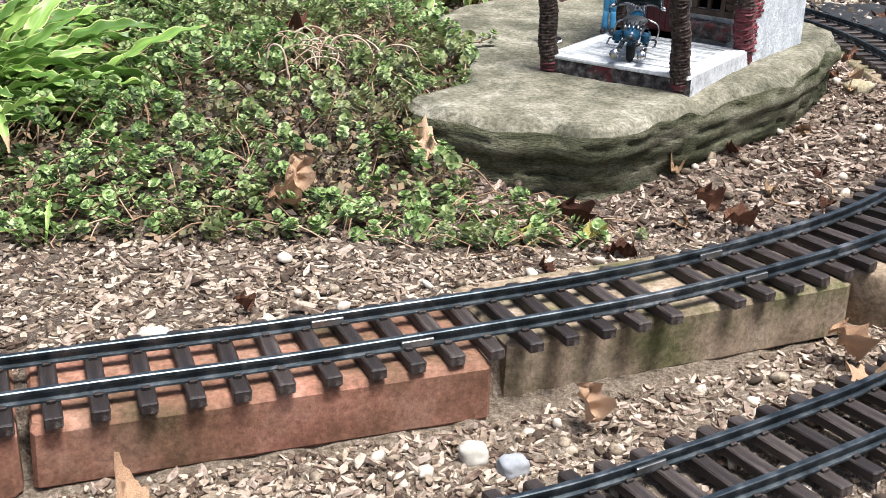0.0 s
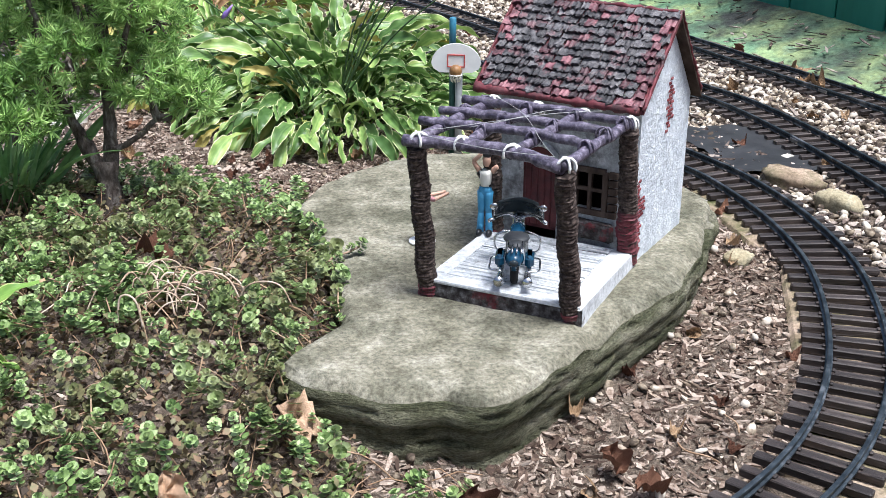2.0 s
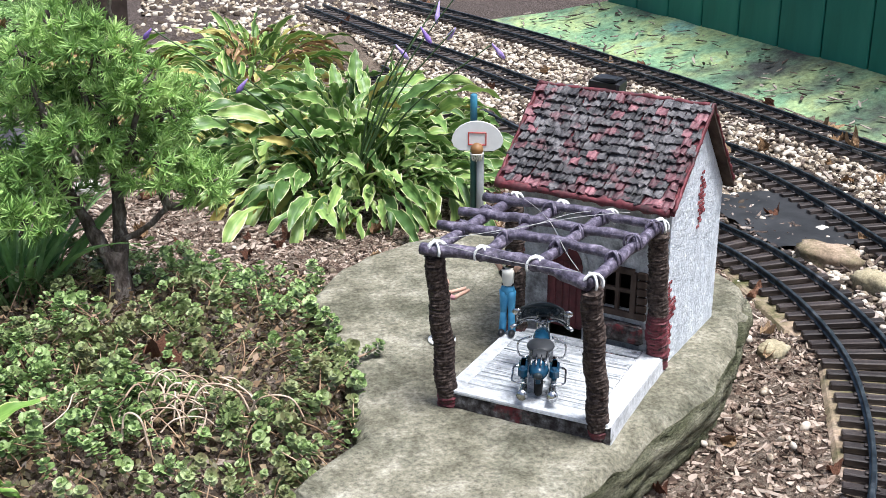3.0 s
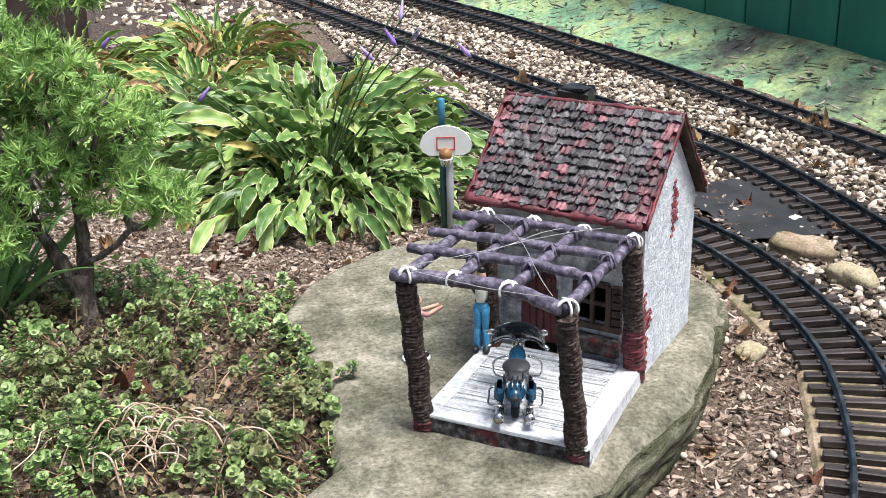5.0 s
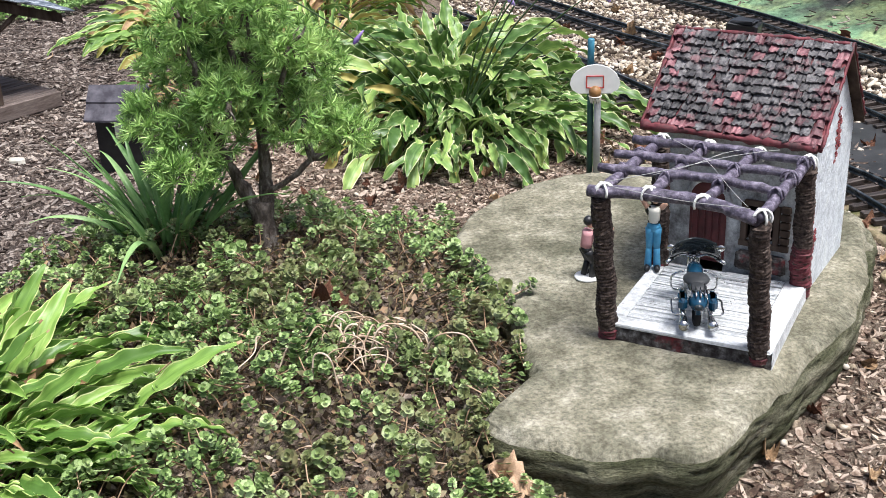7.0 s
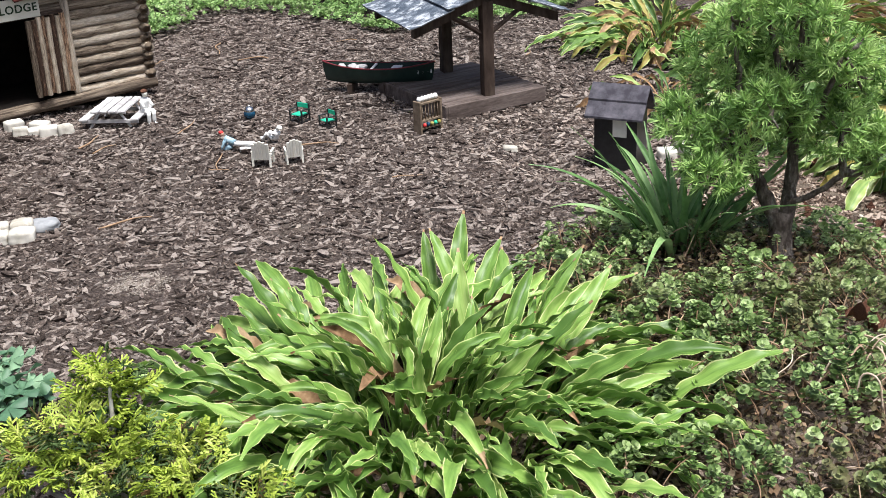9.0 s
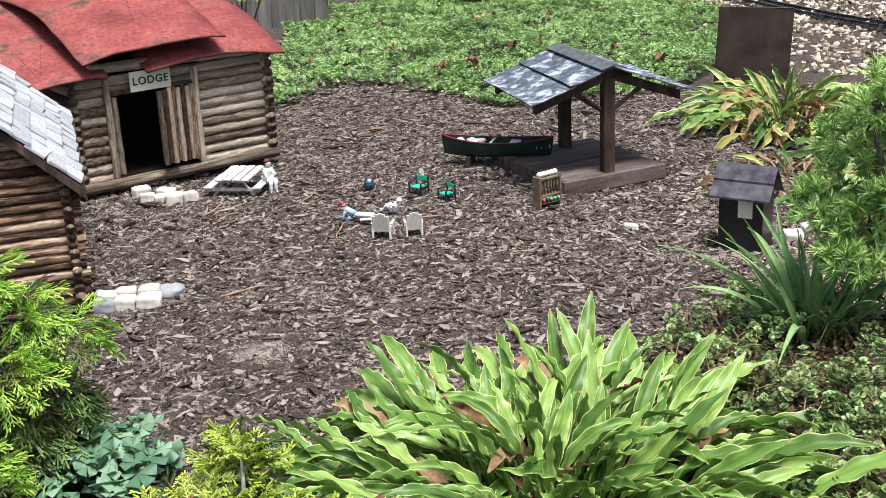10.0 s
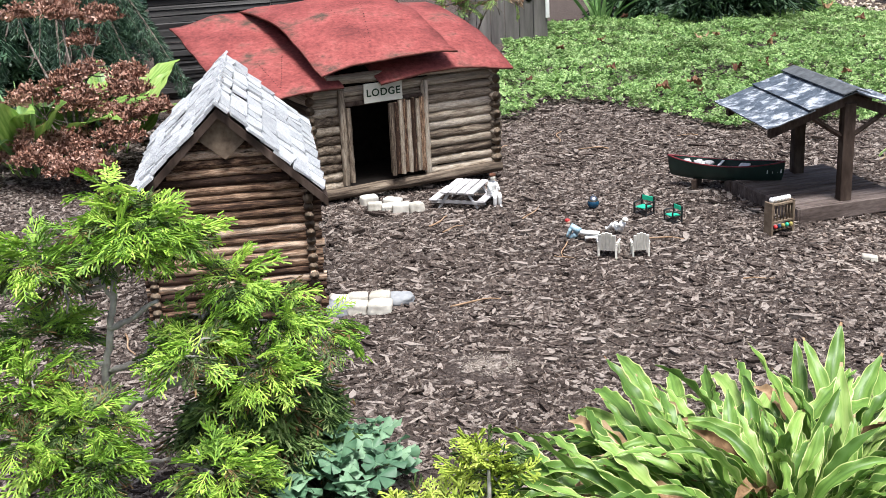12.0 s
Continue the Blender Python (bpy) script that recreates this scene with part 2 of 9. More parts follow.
M["log"] = shade("peeled_log_bark", [(0.075, 0.056, 0.042), (0.235, 0.186, 0.138), (0.43, 0.36, 0.275), (0.58, 0.51, 0.42)], 2.2, 8, 0.88, 0.8, 0.0015, vary=0.35, stretch=(2.2, 1, 1), spots=(0.045, 0.034, 0.027), spot_scale=1.1, spot_at=0.62, spot_soft=0.1, fine=0.5, fine_scale=7)
M["log_warm"] = shade("warm_brown_log", [(0.048, 0.028, 0.020), (0.215, 0.130, 0.082), (0.46, 0.305, 0.20), (0.66, 0.51, 0.38)], 2.6, 9, 0.8, 0.8, 0.0016, vary=0.55, stretch=(3.0, 1, 1), spots=(0.030, 0.020, 0.015), spot_scale=1.4, spot_at=0.60, spot_soft=0.07, fine=0.6, fine_scale=9)
M["log_end"] = shade("cut_log_end", [(0.112, 0.0825, 0.0575), (0.25, 0.194, 0.14)], 90, 5, 0.9, 0.4, 0.0008)
M["shingle"] = shade("silver_weathered_shingle", [(0.29, 0.30, 0.31), (0.45, 0.465, 0.48), (0.60, 0.615, 0.63)], 30, 9, 0.85, 0.8, 0.0012, vary=0.22, stretch=(0.2, 5, 1), spots=(0.15, 0.145, 0.14), spot_scale=18, spot_at=0.665, spot_soft=0.04, fine=0.4)
M["red_sheet"] = shade("faded_red_sheet_metal", [(0.15, 0.04, 0.037), (0.26, 0.068, 0.062), (0.345, 0.115, 0.10)], 9, 11, 0.68, 0.5, 0.002, spots=(0.085, 0.058, 0.044), spot_scale=9, spot_at=0.62, spot_soft=0.05, fine=0.5, fine_scale=110)
M["red_edge"] = shade("rusty_sheet_edge", [(0.09, 0.03, 0.025), (0.2, 0.07, 0.055)], 60, 6, 0.8, 0.4, 0.0008)
M["sign"] = shade("aged_white_sign", [(0.55, 0.54, 0.46), (0.70, 0.69, 0.60)], 40, 5, 0.7, 0.2, 0.0004)
M["sign_ink"] = shade("dark_green_lettering", [(0.02, 0.035, 0.02), (0.05, 0.08, 0.045)], 80, 3, 0.7, 0.0)
M["tarpaper"] = shade("flaking_slate_blue_roofing", [(0.035, 0.048, 0.065), (0.085, 0.105, 0.135), (0.16, 0.185, 0.22)], 55, 9, 0.7, 0.7, 0.0015, spots=(0.46, 0.49, 0.53), spot_scale=42, spot_at=0.55, spot_soft=0.06, fine=0.5)
M["tarpaper_edge"] = shade("grey_roofing_edge", [(0.05, 0.055, 0.06), (0.13, 0.14, 0.15)], 60, 5, 0.8, 0.3, 0.0006)
M["deckwood"] = shade("brown_stained_deck", [(0.062, 0.047, 0.041), (0.135, 0.106, 0.094), (0.22, 0.182, 0.165)], 40, 9, 0.7, 0.5, 0.0008, vary=0.25, stretch=(0.2, 2, 1), fine=0.3)
M["greywood"] = shade("silver_grey_wood", [(0.30, 0.29, 0.29), (0.48, 0.47, 0.47), (0.60, 0.59, 0.59)], 40, 7, 0.8, 0.4, 0.0006, vary=0.2)
M["oldboard"] = shade("dark_weathered_boards", [(0.022, 0.021, 0.021), (0.06, 0.058, 0.057), (0.12, 0.116, 0.112)], 14, 8, 0.85, 0.7, 0.003, stretch=(0.12, 1, 1), vary=0.2)
M["oldboard_light"] = shade("grey_weathered_boards", [(0.07, 0.064, 0.06), (0.15, 0.14, 0.132), (0.25, 0.235, 0.22)], 22, 8, 0.85, 0.7, 0.002, stretch=(1, 1, 0.12))
M["canoe_green"] = shade("dark_green_hull", [(0.008, 0.022, 0.017), (0.016, 0.038, 0.03)], 60, 4, 0.4, 0.1, 0.0004)
M["canoe_red"] = shade("dark_red_gunwale", [(0.13, 0.015, 0.02), (0.2, 0.03, 0.035)], 60, 4, 0.45, 0.0)
M["mint"] = shade("bright_green_seat", [(0.02, 0.36, 0.22), (0.04, 0.48, 0.30)], 60, 3, 0.45, 0.0)
M["green_wall"] = shade("dark_green_painted_boards", [(0.010, 0.115, 0.078), (0.014, 0.155, 0.108), (0.025, 0.19, 0.135)], 14, 6, 0.5, 0.15, 0.001, stretch=(1, 1, 0.2), spots=(0.42, 0.45, 0.42), spot_scale=22, spot_at=0.745, spot_soft=0.012)
M["moss_slope"] = shade("green_stained_concrete_slope", [(0.10, 0.20, 0.125), (0.20, 0.33, 0.19), (0.36, 0.44, 0.20), (0.22, 0.42, 0.33)], 6, 10, 0.85, 0.8, 0.006, spots=(0.060, 0.064, 0.058), spot_scale=2.0, spot_at=0.55, spot_soft=0.06, space="World", fine=0.5, fine_scale=90)
M["black_sheet"] = shade("black_liner_sheet", [(0.012, 0.012, 0.013), (0.04, 0.04, 0.042)], 20, 6, 0.5, 0.4, 0.003, space="World")
M["sedum"] = shade("sedum_leaves", [(0.060, 0.105, 0.031), (0.15, 0.235, 0.070), (0.275, 0.385, 0.135), (0.46, 0.57, 0.28)], 24, 4, 0.5, 0.1, 0.0004, island=0.4, space="World", thin=0.2, spots=(0.160, 0.135, 0.068), spot_scale=9, spot_at=0.59, spot_soft=0.10)
M["sedum_old"] = shade("older_sedum_leaves", [(0.045, 0.030, 0.018), (0.105, 0.095, 0.042), (0.18, 0.165, 0.08), (0.26, 0.17, 0.10)], 40, 4, 0.6, 0.1, 0.0004, island=0.6, space="World", thin=0.15)
M["stem"] = shade("tan_runner_stems", [(0.12, 0.075, 0.045), (0.28, 0.18, 0.11), (0.42, 0.30, 0.20)], 60, 4, 0.7, 0.1, 0.0004, island=0.5, space="World")
M["runner"] = shade("pale_tan_runner", [(0.30, 0.21, 0.145), (0.46, 0.35, 0.26), (0.60, 0.49, 0.39)], 60, 4, 0.7, 0.1, 0.0004, vary=0.4)
M["cover"] = shade("light_green_ground_cover", [(0.125, 0.23, 0.065), (0.22, 0.37, 0.115), (0.33, 0.49, 0.175), (0.46, 0.60, 0.27)], 12, 5, 0.55, 0.0, island=0.45, space="World", thin=0.22, spots=(0.07, 0.13, 0.03), spot_scale=6, spot_at=0.6, spot_soft=0.12)
M["hosta"] = shade("green_leaf_blade", [(0.078, 0.160, 0.027), (0.146, 0.270, 0.050), (0.236, 0.385, 0.080), (0.37, 0.50, 0.15)], 15, 5, 0.42, 0.4, 0.0012, vary=0.4, thin=0.22, stretch=(11, 0.7, 1), spots=(0.38, 0.44, 0.12), spot_scale=11, spot_at=0.62, spot_soft=0.1)
M["hosta_edge"] = shade("cream_leaf_margin", [(0.33, 0.437, 0.125), (0.50, 0.585, 0.21), (0.66, 0.685, 0.33)], 20, 5, 0.5, 0.1, 0.0005, vary=0.4, thin=0.2, spots=(0.30, 0.18, 0.08), spot_scale=14, spot_at=0.64, spot_soft=0.06)
M["hosta_far"] = shade("grey_green_leaf_blade", [(0.064, 0.130, 0.032), (0.128, 0.228, 0.057), (0.215, 0.338, 0.090), (0.35, 0.45, 0.134)], 15, 5, 0.42, 0.35, 0.0012, vary=0.45, thin=0.2, stretch=(10, 0.7, 1), spots=(0.30, 0.30, 0.07), spot_scale=9, spot_at=0.62, spot_soft=0.1)
M["hosta_rim"] = shade("pale_yellow_leaf_margin", [(0.423, 0.474, 0.202), (0.585, 0.605, 0.333), (0.706, 0.685, 0.454)], 20, 5, 0.5, 0.1, 0.0005, vary=0.3, thin=0.2, spots=(0.30, 0.18, 0.08), spot_scale=14, spot_at=0.66, spot_soft=0.06)
M["leaf_yellow"] = shade("yellowing_leaf", [(0.26, 0.22, 0.05), (0.42, 0.35, 0.11), (0.30, 0.33, 0.08)], 18, 5, 0.6, 0.2, 0.001, vary=0.4, thin=0.2)
M["leaf_brown"] = shade("dry_brown_leaf", [(0.13, 0.075, 0.038), (0.28, 0.175, 0.095), (0.44, 0.31, 0.19)], 70, 8, 0.8, 0.8, 0.0015, vary=0.4, thin=0.1)
M["leaf_tan"] = shade("light_tan_dry_leaf", [(0.25, 0.14, 0.08), (0.45, 0.28, 0.17), (0.62, 0.44, 0.30)], 70, 8, 0.8, 0.8, 0.0015, vary=0.3, thin=0.1)
M["leaf_red"] = shade("dry_red_brown_leaf", [(0.05, 0.022, 0.014), (0.13, 0.06, 0.038), (0.25, 0.135, 0.085)], 70, 8, 0.8, 0.8, 0.0015, vary=0.4, thin=0.1)
M["flower"] = shade("purple_flower", [(0.28, 0.16, 0.52), (0.46, 0.34, 0.70), (0.66, 0.56, 0.82)], 60, 3, 0.5, 0.0, vary=0.3, thin=0.3)
M["stalk"] = shade("dark_green_stalk", [(0.03, 0.06, 0.02), (0.07, 0.12, 0.045)], 60, 3, 0.6, 0.0)
M["needle"] = shade("pine_needles", [(0.105, 0.195, 0.052), (0.22, 0.375, 0.100), (0.35, 0.53, 0.155), (0.52, 0.68, 0.26)], 26, 3, 0.5, 0.0, island=0.3, space="World", thin=0.25)
M["bark"] = shade("grey_brown_bark", [(0.05, 0.039, 0.033), (0.15, 0.122, 0.103), (0.31, 0.265, 0.23)], 120, 10, 0.9, 1.0, 0.004, stretch=(1, 1, 0.45), spots=(0.34, 0.32, 0.29), spot_scale=60, spot_at=0.61, spot_soft=0.06, fine=0.5, fine_scale=380)
M["gold_spray"] = shade("golden_green_scale_foliage", [(0.12, 0.235, 0.032), (0.235, 0.43, 0.052), (0.39, 0.60, 0.078), (0.58, 0.74, 0.15)], 16, 4, 0.55, 0.0, island=0.3, space="World", thin=0.30)
# darker green and brown than the outer sprays
M["inner_spray"] = shade("dark_inner_foliage", [(0.045, 0.075, 0.025), (0.085, 0.14, 0.045), (0.14, 0.19, 0.075), (0.21, 0.125, 0.06)], 20, 4, 0.7, 0.0, island=0.4, space="World", thin=0.1)
# darker copy of the cypress foliage, with shade put into its green
M["shaded_spray"] = shade("shaded_scale_foliage", [(0.05, 0.10, 0.025), (0.105, 0.19, 0.045), (0.18, 0.29, 0.075), (0.27, 0.36, 0.12)], 18, 4, 0.6, 0.0, island=0.35, space="World", thin=0.15)
M["yellow_spray"] = shade("yellow_green_thread_foliage", [(0.17, 0.25, 0.03), (0.31, 0.42, 0.05), (0.45, 0.55, 0.08), (0.56, 0.62, 0.16)], 16, 4, 0.55, 0.0, island=0.25, space="World", thin=0.25)
M["rust_spray"] = shade("dead_rust_brown_foliage", [(0.12, 0.058, 0.04), (0.26, 0.135, 0.092), (0.40, 0.232, 0.172), (0.54, 0.355, 0.285)], 20, 4, 0.8, 0.0, island=0.4, space="World")
M["twig"] = shade("pale_lichen_grey_twig", [(0.20, 0.185, 0.165), (0.38, 0.36, 0.33), (0.52, 0.50, 0.46)], 90, 6, 0.85, 0.5, 0.0006)
M["blue_leaf"] = shade("blue_green_lobed_leaves", [(0.07, 0.155, 0.085), (0.135, 0.255, 0.145), (0.24, 0.38, 0.23)], 30, 4, 0.5, 0.1, 0.0005, island=0.4, space="World", thin=0.2)
M["strap"] = shade("strap_leaves", [(0.095, 0.195, 0.060), (0.18, 0.33, 0.11), (0.29, 0.45, 0.18)], 25, 4, 0.4, 0.1, 0.0005, vary=0.4, thin=0.22)
M["dark_bush"] = shade("dark_evergreen_foliage", [(0.010, 0.03, 0.012), (0.025, 0.06, 0.025), (0.05, 0.10, 0.04)], 20, 4, 0.6, 0.0, island=0.5, space="World")
M["spruce"] = shade("dark_spruce_needles", [(0.012, 0.035, 0.02), (0.03, 0.07, 0.038), (0.065, 0.125, 0.065)], 20, 4, 0.5, 0.0, island=0.35, space="World")
M["cutstone"] = shade("pale_cut_stone", [(0.378, 0.351, 0.297), (0.54, 0.513, 0.45), (0.648, 0.621, 0.558)], 60, 6, 0.85, 0.5, 0.001, vary=0.3)
M["slate"] = shade("grey_slate_stone", [(0.20, 0.21, 0.22), (0.33, 0.34, 0.35)], 60, 6, 0.8, 0.4, 0.001, vary=0.2)
M["yellow_stone"] = shade("tan_fieldstone", [(0.22, 0.18, 0.11), (0.36, 0.31, 0.20), (0.50, 0.45, 0.33)], 40, 8, 0.9, 0.7, 0.002, spots=(0.16, 0.15, 0.09), spot_scale=18, spot_at=0.6, fine=0.4)
M["rust_plate"] = shade("rusty_brown_plate", [(0.0245, 0.0182, 0.0154), (0.0525, 0.0385, 0.0322), (0.077, 0.0595, 0.049)], 14, 8, 0.85, 0.3, 0.001, spots=(0.15, 0.10, 0.07), spot_scale=9, spot_at=0.66)
M["slate_roof"] = shade("dark_purple_grey_slates", [(0.045, 0.042, 0.052), (0.095, 0.09, 0.105), (0.16, 0.152, 0.17)], 50, 7, 0.7, 0.5, 0.001, vary=0.3)
M["red_plastic"] = shade("red_plastic", [(0.45, 0.02, 0.02), (0.6, 0.05, 0.05)], 40, 3, 0.4, 0.0)
M["teal"] = shade("pale_blue_paint", [(0.22, 0.36, 0.44), (0.42, 0.54, 0.60)], 60, 3, 0.6, 0.0)
M["rooftile_red"] = shade("red_stained_roof_tiles", [(0.036, 0.024, 0.027), (0.125, 0.050, 0.058), (0.29, 0.125, 0.14)], 60, 8, 0.5, 0.8, 0.0016, vary=0.3, space="World", fine=0.4, fine_scale=300)
M["glass"] = shade("smoked_windscreen", [(0.015, 0.02, 0.025), (0.03, 0.04, 0.045)], 40, 3, 0.1, 0.0)

# ---- mesh helpers ----
RNG = np.random.default_rng(7)


class Geo:
    """Vertices and faces of one mesh, gathered piece by piece; slot numbers the material of what follows."""

    def __init__(self):
        self.v, self.f, self.s, self.n, self.slot = [], [], [], 0, 0

    def add(self, verts, faces):
        verts = np.asarray(verts, float).reshape(-1, 3)
        self.v.append(verts)
        self.f += [tuple(i + self.n for i in f) for f in faces]
        self.s += [self.slot] * len(faces)
        self.n += len(verts)
        return self

    def batch(self, template, faces, mats):
        """Many copies of one small template, by an array of 4 x 4 matrices."""
        t = np.c_[template, np.ones(len(template))]
        pts = np.einsum("nij,vj->nvi", mats, t)[:, :, :3]
        k = len(template)
        self.v.append(pts.reshape(-1, 3))
        width = len(faces[0])
        fa = np.asarray(faces)[None] + (np.arange(len(mats)) * k)[:, None, None] + self.n
        self.f += [tuple(r) for r in fa.reshape(-1, width).tolist()]
        self.s += [self.slot] * (len(faces) * len(mats))
        self.n += len(mats) * k
        return self

    def box(self, x0, x1, y0, y1, z0, z1, m=None, bevel=0.0, wob=0.0):
        b = min(bevel, 0.45 * min(abs(x1 - x0), abs(y1 - y0), abs(z1 - z0)))
        rings = []
        for z, c in ((z0, b), (z0 + b, 0), (z1 - b, 0), (z1, b)) if b else ((z0, 0), (z1, 0)):
            e = b
            rings.append([(x0 + c + e, y0 + c, z), (x1 - c - e, y0 + c, z), (x1 - c, y0 + c + e, z), (x1 - c, y1 - c - e, z),
                          (x1 - c - e, y1 - c, z), (x0 + c + e, y1 - c, z), (x0 + c, y1 - c - e, z), (x0 + c, y0 + c + e, z)] if b else
                         [(x0, y0, z), (x1, y0, z), (x1, y1, z), (x0, y1, z)])
        k = len(rings[0])
        pts = np.array(rings).reshape(-1, 3)
        if wob:
            pts = pts + RNG.normal(0, wob, pts.shape)
        if m is not None:
            pts = (np.asarray(m) @ np.c_[pts, np.ones(len(pts))].T).T[:, :3]
        fs = [tuple(range(k))[::-1], tuple(range(k * (len(rings) - 1), k * len(rings)))]
        for r in range(len(rings) - 1):
            fs += [(r * k + i, r * k + (i + 1) % k, (r + 1) * k + (i + 1) % k, (r + 1) * k + i) for i in range(k)]
        return self.add(pts, fs)

    def tube(self, path, radii, sides=8, caps=True, flat=1.0):
        path = np.asarray(path, float)
        n = len(path)
        radii = np.broadcast_to(np.asarray(radii, float), (n,))
        tan = np.gradient(path, axis=0)
        tan /= np.linalg.norm(tan, axis=1)[:, None] + 1e-12
        ref = np.array((0, 0, 1.0)) if abs(tan[0][2]) < 0.9 else np.array((1.0, 0, 0))
        a = np.cross(tan[0], ref)
        pts = []
        ang = np.arange(sides) * 2 * math.pi / sides
        for i in range(n):
            a = a - tan[i] * (a @ tan[i])
            a /= np.linalg.norm(a) + 1e-12
            b = np.cross(tan[i], a)
            pts.append(path[i] + radii[i] * (np.cos(ang)[:, None] * a + flat * np.sin(ang)[:, None] * b))
        fs = [(r * sides + i, r * sides + (i + 1) % sides, (r + 1) * sides + (i + 1) % sides, (r + 1) * sides + i) for r in range(n - 1) for i in range(sides)]
        if caps:
            fs += [tuple(range(sides))[::-1], tuple(range((n - 1) * sides, n * sides))]
        return self.add(np.concatenate(pts), fs)

    def ball(self, c, r, nu=10, nv=6, wob=0.0):
        r = np.broadcast_to(np.asarray(r, float), (3,))
        pts = [(0, 0, -1)]
        for j in range(1, nv):
            t = math.pi * j / nv
            pts += [(math.sin(t) * math.cos(2 * math.pi * i / nu), math.sin(t) * math.sin(2 * math.pi * i / nu), -math.cos(t)) for i in range(nu)]
        pts = np.array(pts + [(0, 0, 1)])
        if wob:
            pts = pts * (1 + RNG.normal(0, wob, (len(pts), 1)))
        fs = [(0, 1 + (i + 1) % nu, 1 + i) for i in range(nu)]
        for j in range(nv - 2):
            fs += [(1 + j * nu + i, 1 + j * nu + (i + 1) % nu, 1 + (j + 1) * nu + (i + 1) % nu, 1 + (j + 1) * nu + i) for i in range(nu)]
        last = len(pts) - 1
        fs += [(last, last - nu + i, last - nu + (i + 1) % nu) for i in range(nu)]
        return self.add(pts * r + np.asarray(c, float), fs)

    def mesh(self, name, *mats, smooth=True):
        me = bpy.data.meshes.new(name)
        me.from_pydata(np.concatenate(self.v).tolist(), [], self.f)
        for m in mats:
            me.materials.append(M[m])
        if len(mats) > 1:
            me.polygons.foreach_set("material_index", self.s)
        me.polygons.foreach_set("use_smooth", [smooth] * len(me.polygons))
        me.update()
        return me


def part(name, data, parent=None, label="", at=None):
    """One mesh object, under a thing or a part."""
    ob = new(name, data)
    if parent is not None:
        ob.parent = parent
    if at is not None:
        ob.matrix_basis = at
    if label:
        ob["label"] = label
    return ob


def thing(name, label, category, at=None, group="", kind="", data=None):
    ob = tagged(new(name, data), label, category, group, kind)
    if at is not None:
        ob.matrix_basis = at
    return ob


def spline(pts, step):
    """A smooth curve through control points, at even steps."""
    p = np.asarray(pts, float)
    q = np.vstack([2 * p[0] - p[1], p, 2 * p[-1] - p[-2]])
    out = []
    for i in range(1, len(q) - 2):
        for t in np.linspace(0, 1, 40, endpoint=False):
            out.append(0.5 * (2 * q[i] + (q[i + 1] - q[i - 1]) * t + (2 * q[i - 1] - 5 * q[i] + 4 * q[i + 1] - q[i + 2]) * t * t + (3 * q[i] - 3 * q[i + 1] + q[i + 2] - q[i - 1]) * t ** 3))
    out = np.array(out + [p[-1]])
    run = np.r_[0, np.cumsum(np.linalg.norm(np.diff(out, axis=0), axis=1))]
    s = np.arange(0, run[-1], step)
    return np.stack([np.interp(s, run, out[:, k]) for k in range(out.shape[1])], 1)


def inside(poly, x, y):
    """Whether points lie within a closed outline."""
    poly = np.asarray(poly)
    x, y = np.asarray(x), np.asarray(y)
    hit = np.zeros(x.shape, bool)
    j = len(poly) - 1
    for i in range(len(poly)):
        xi, yi, xj, yj = *poly[i][:2], *poly[j][:2]
        hit ^= ((yi > y) != (yj > y)) & (x < (xj - xi) * (y - yi) / (yj - yi + 1e-12) + xi)
        j = i
    return hit


def nearest(path, x, y):
    """Distance from points to a path."""
    d = np.full(np.shape(x), 9.0)
    for p in path:
        d = np.minimum(d, np.hypot(x - p[0], y - p[1]))
    return d


def turns(n, tilt, seed=None):
    """Random rotations: any heading, tilts spread by tilt (radians)."""
    h, a, b = RNG.uniform(0, 2 * math.pi, n), RNG.normal(0, tilt, n), RNG.normal(0, tilt, n)
    ch, sh, ca, sa, cb, sb = np.cos(h), np.sin(h), np.cos(a), np.sin(a), np.cos(b), np.sin(b)
    z = np.zeros(n)
    o = np.ones(n)
    rz = np.stack([np.stack([ch, -sh, z], 1), np.stack([sh, ch, z], 1), np.stack([z, z, o], 1)], 1)
    rx = np.stack([np.stack([o, z, z], 1), np.stack([z, ca, -sa], 1), np.stack([z, sa, ca], 1)], 1)
    ry = np.stack([np.stack([cb, z, sb], 1), np.stack([z, o, z], 1), np.stack([-sb, z, cb], 1)], 1)
    return rz @ rx @ ry


def placed(rot, scale, pos):
    m = np.zeros((len(pos), 4, 4))
    m[:, :3, :3] = rot * np.asarray(scale)[:, None, :]
    m[:, :3, 3] = pos
    m[:, 3, 3] = 1
    return m

# ---- the plan of the garden ----
TRACK_LOOP = spline([(-0.95, 0.36), (-0.60, 0.49), (-0.223, 0.636), (-0.032, 0.707), (0.202, 0.814), (0.40, 0.955), (0.525, 1.12), (0.603, 1.325), (0.624, 1.50), (0.608, 1.665), (0.575, 1.77), (0.50, 1.96), (0.43, 2.15), (0.36, 2.38), (0.27, 2.62), (0.16, 2.9)], 0.005)
TRACK_MID = spline([(0.82, 1.25), (0.822, 1.50), (0.818, 1.65), (0.809, 1.76), (0.799, 1.86), (0.778, 2.0), (0.745, 2.115), (0.63, 2.38), (0.50, 2.65), (0.416, 2.86), (0.317, 3.09), (0.226, 3.30), (0.05, 3.75)], 0.005)
TRACK_FAR = spline([(1.12, 1.55), (1.05, 1.85), (1.0, 2.03), (0.93, 2.25), (0.875, 2.42), (0.795, 2.67), (0.70, 2.90), (0.60, 3.16), (0.48, 3.42), (0.30, 3.8)], 0.005)
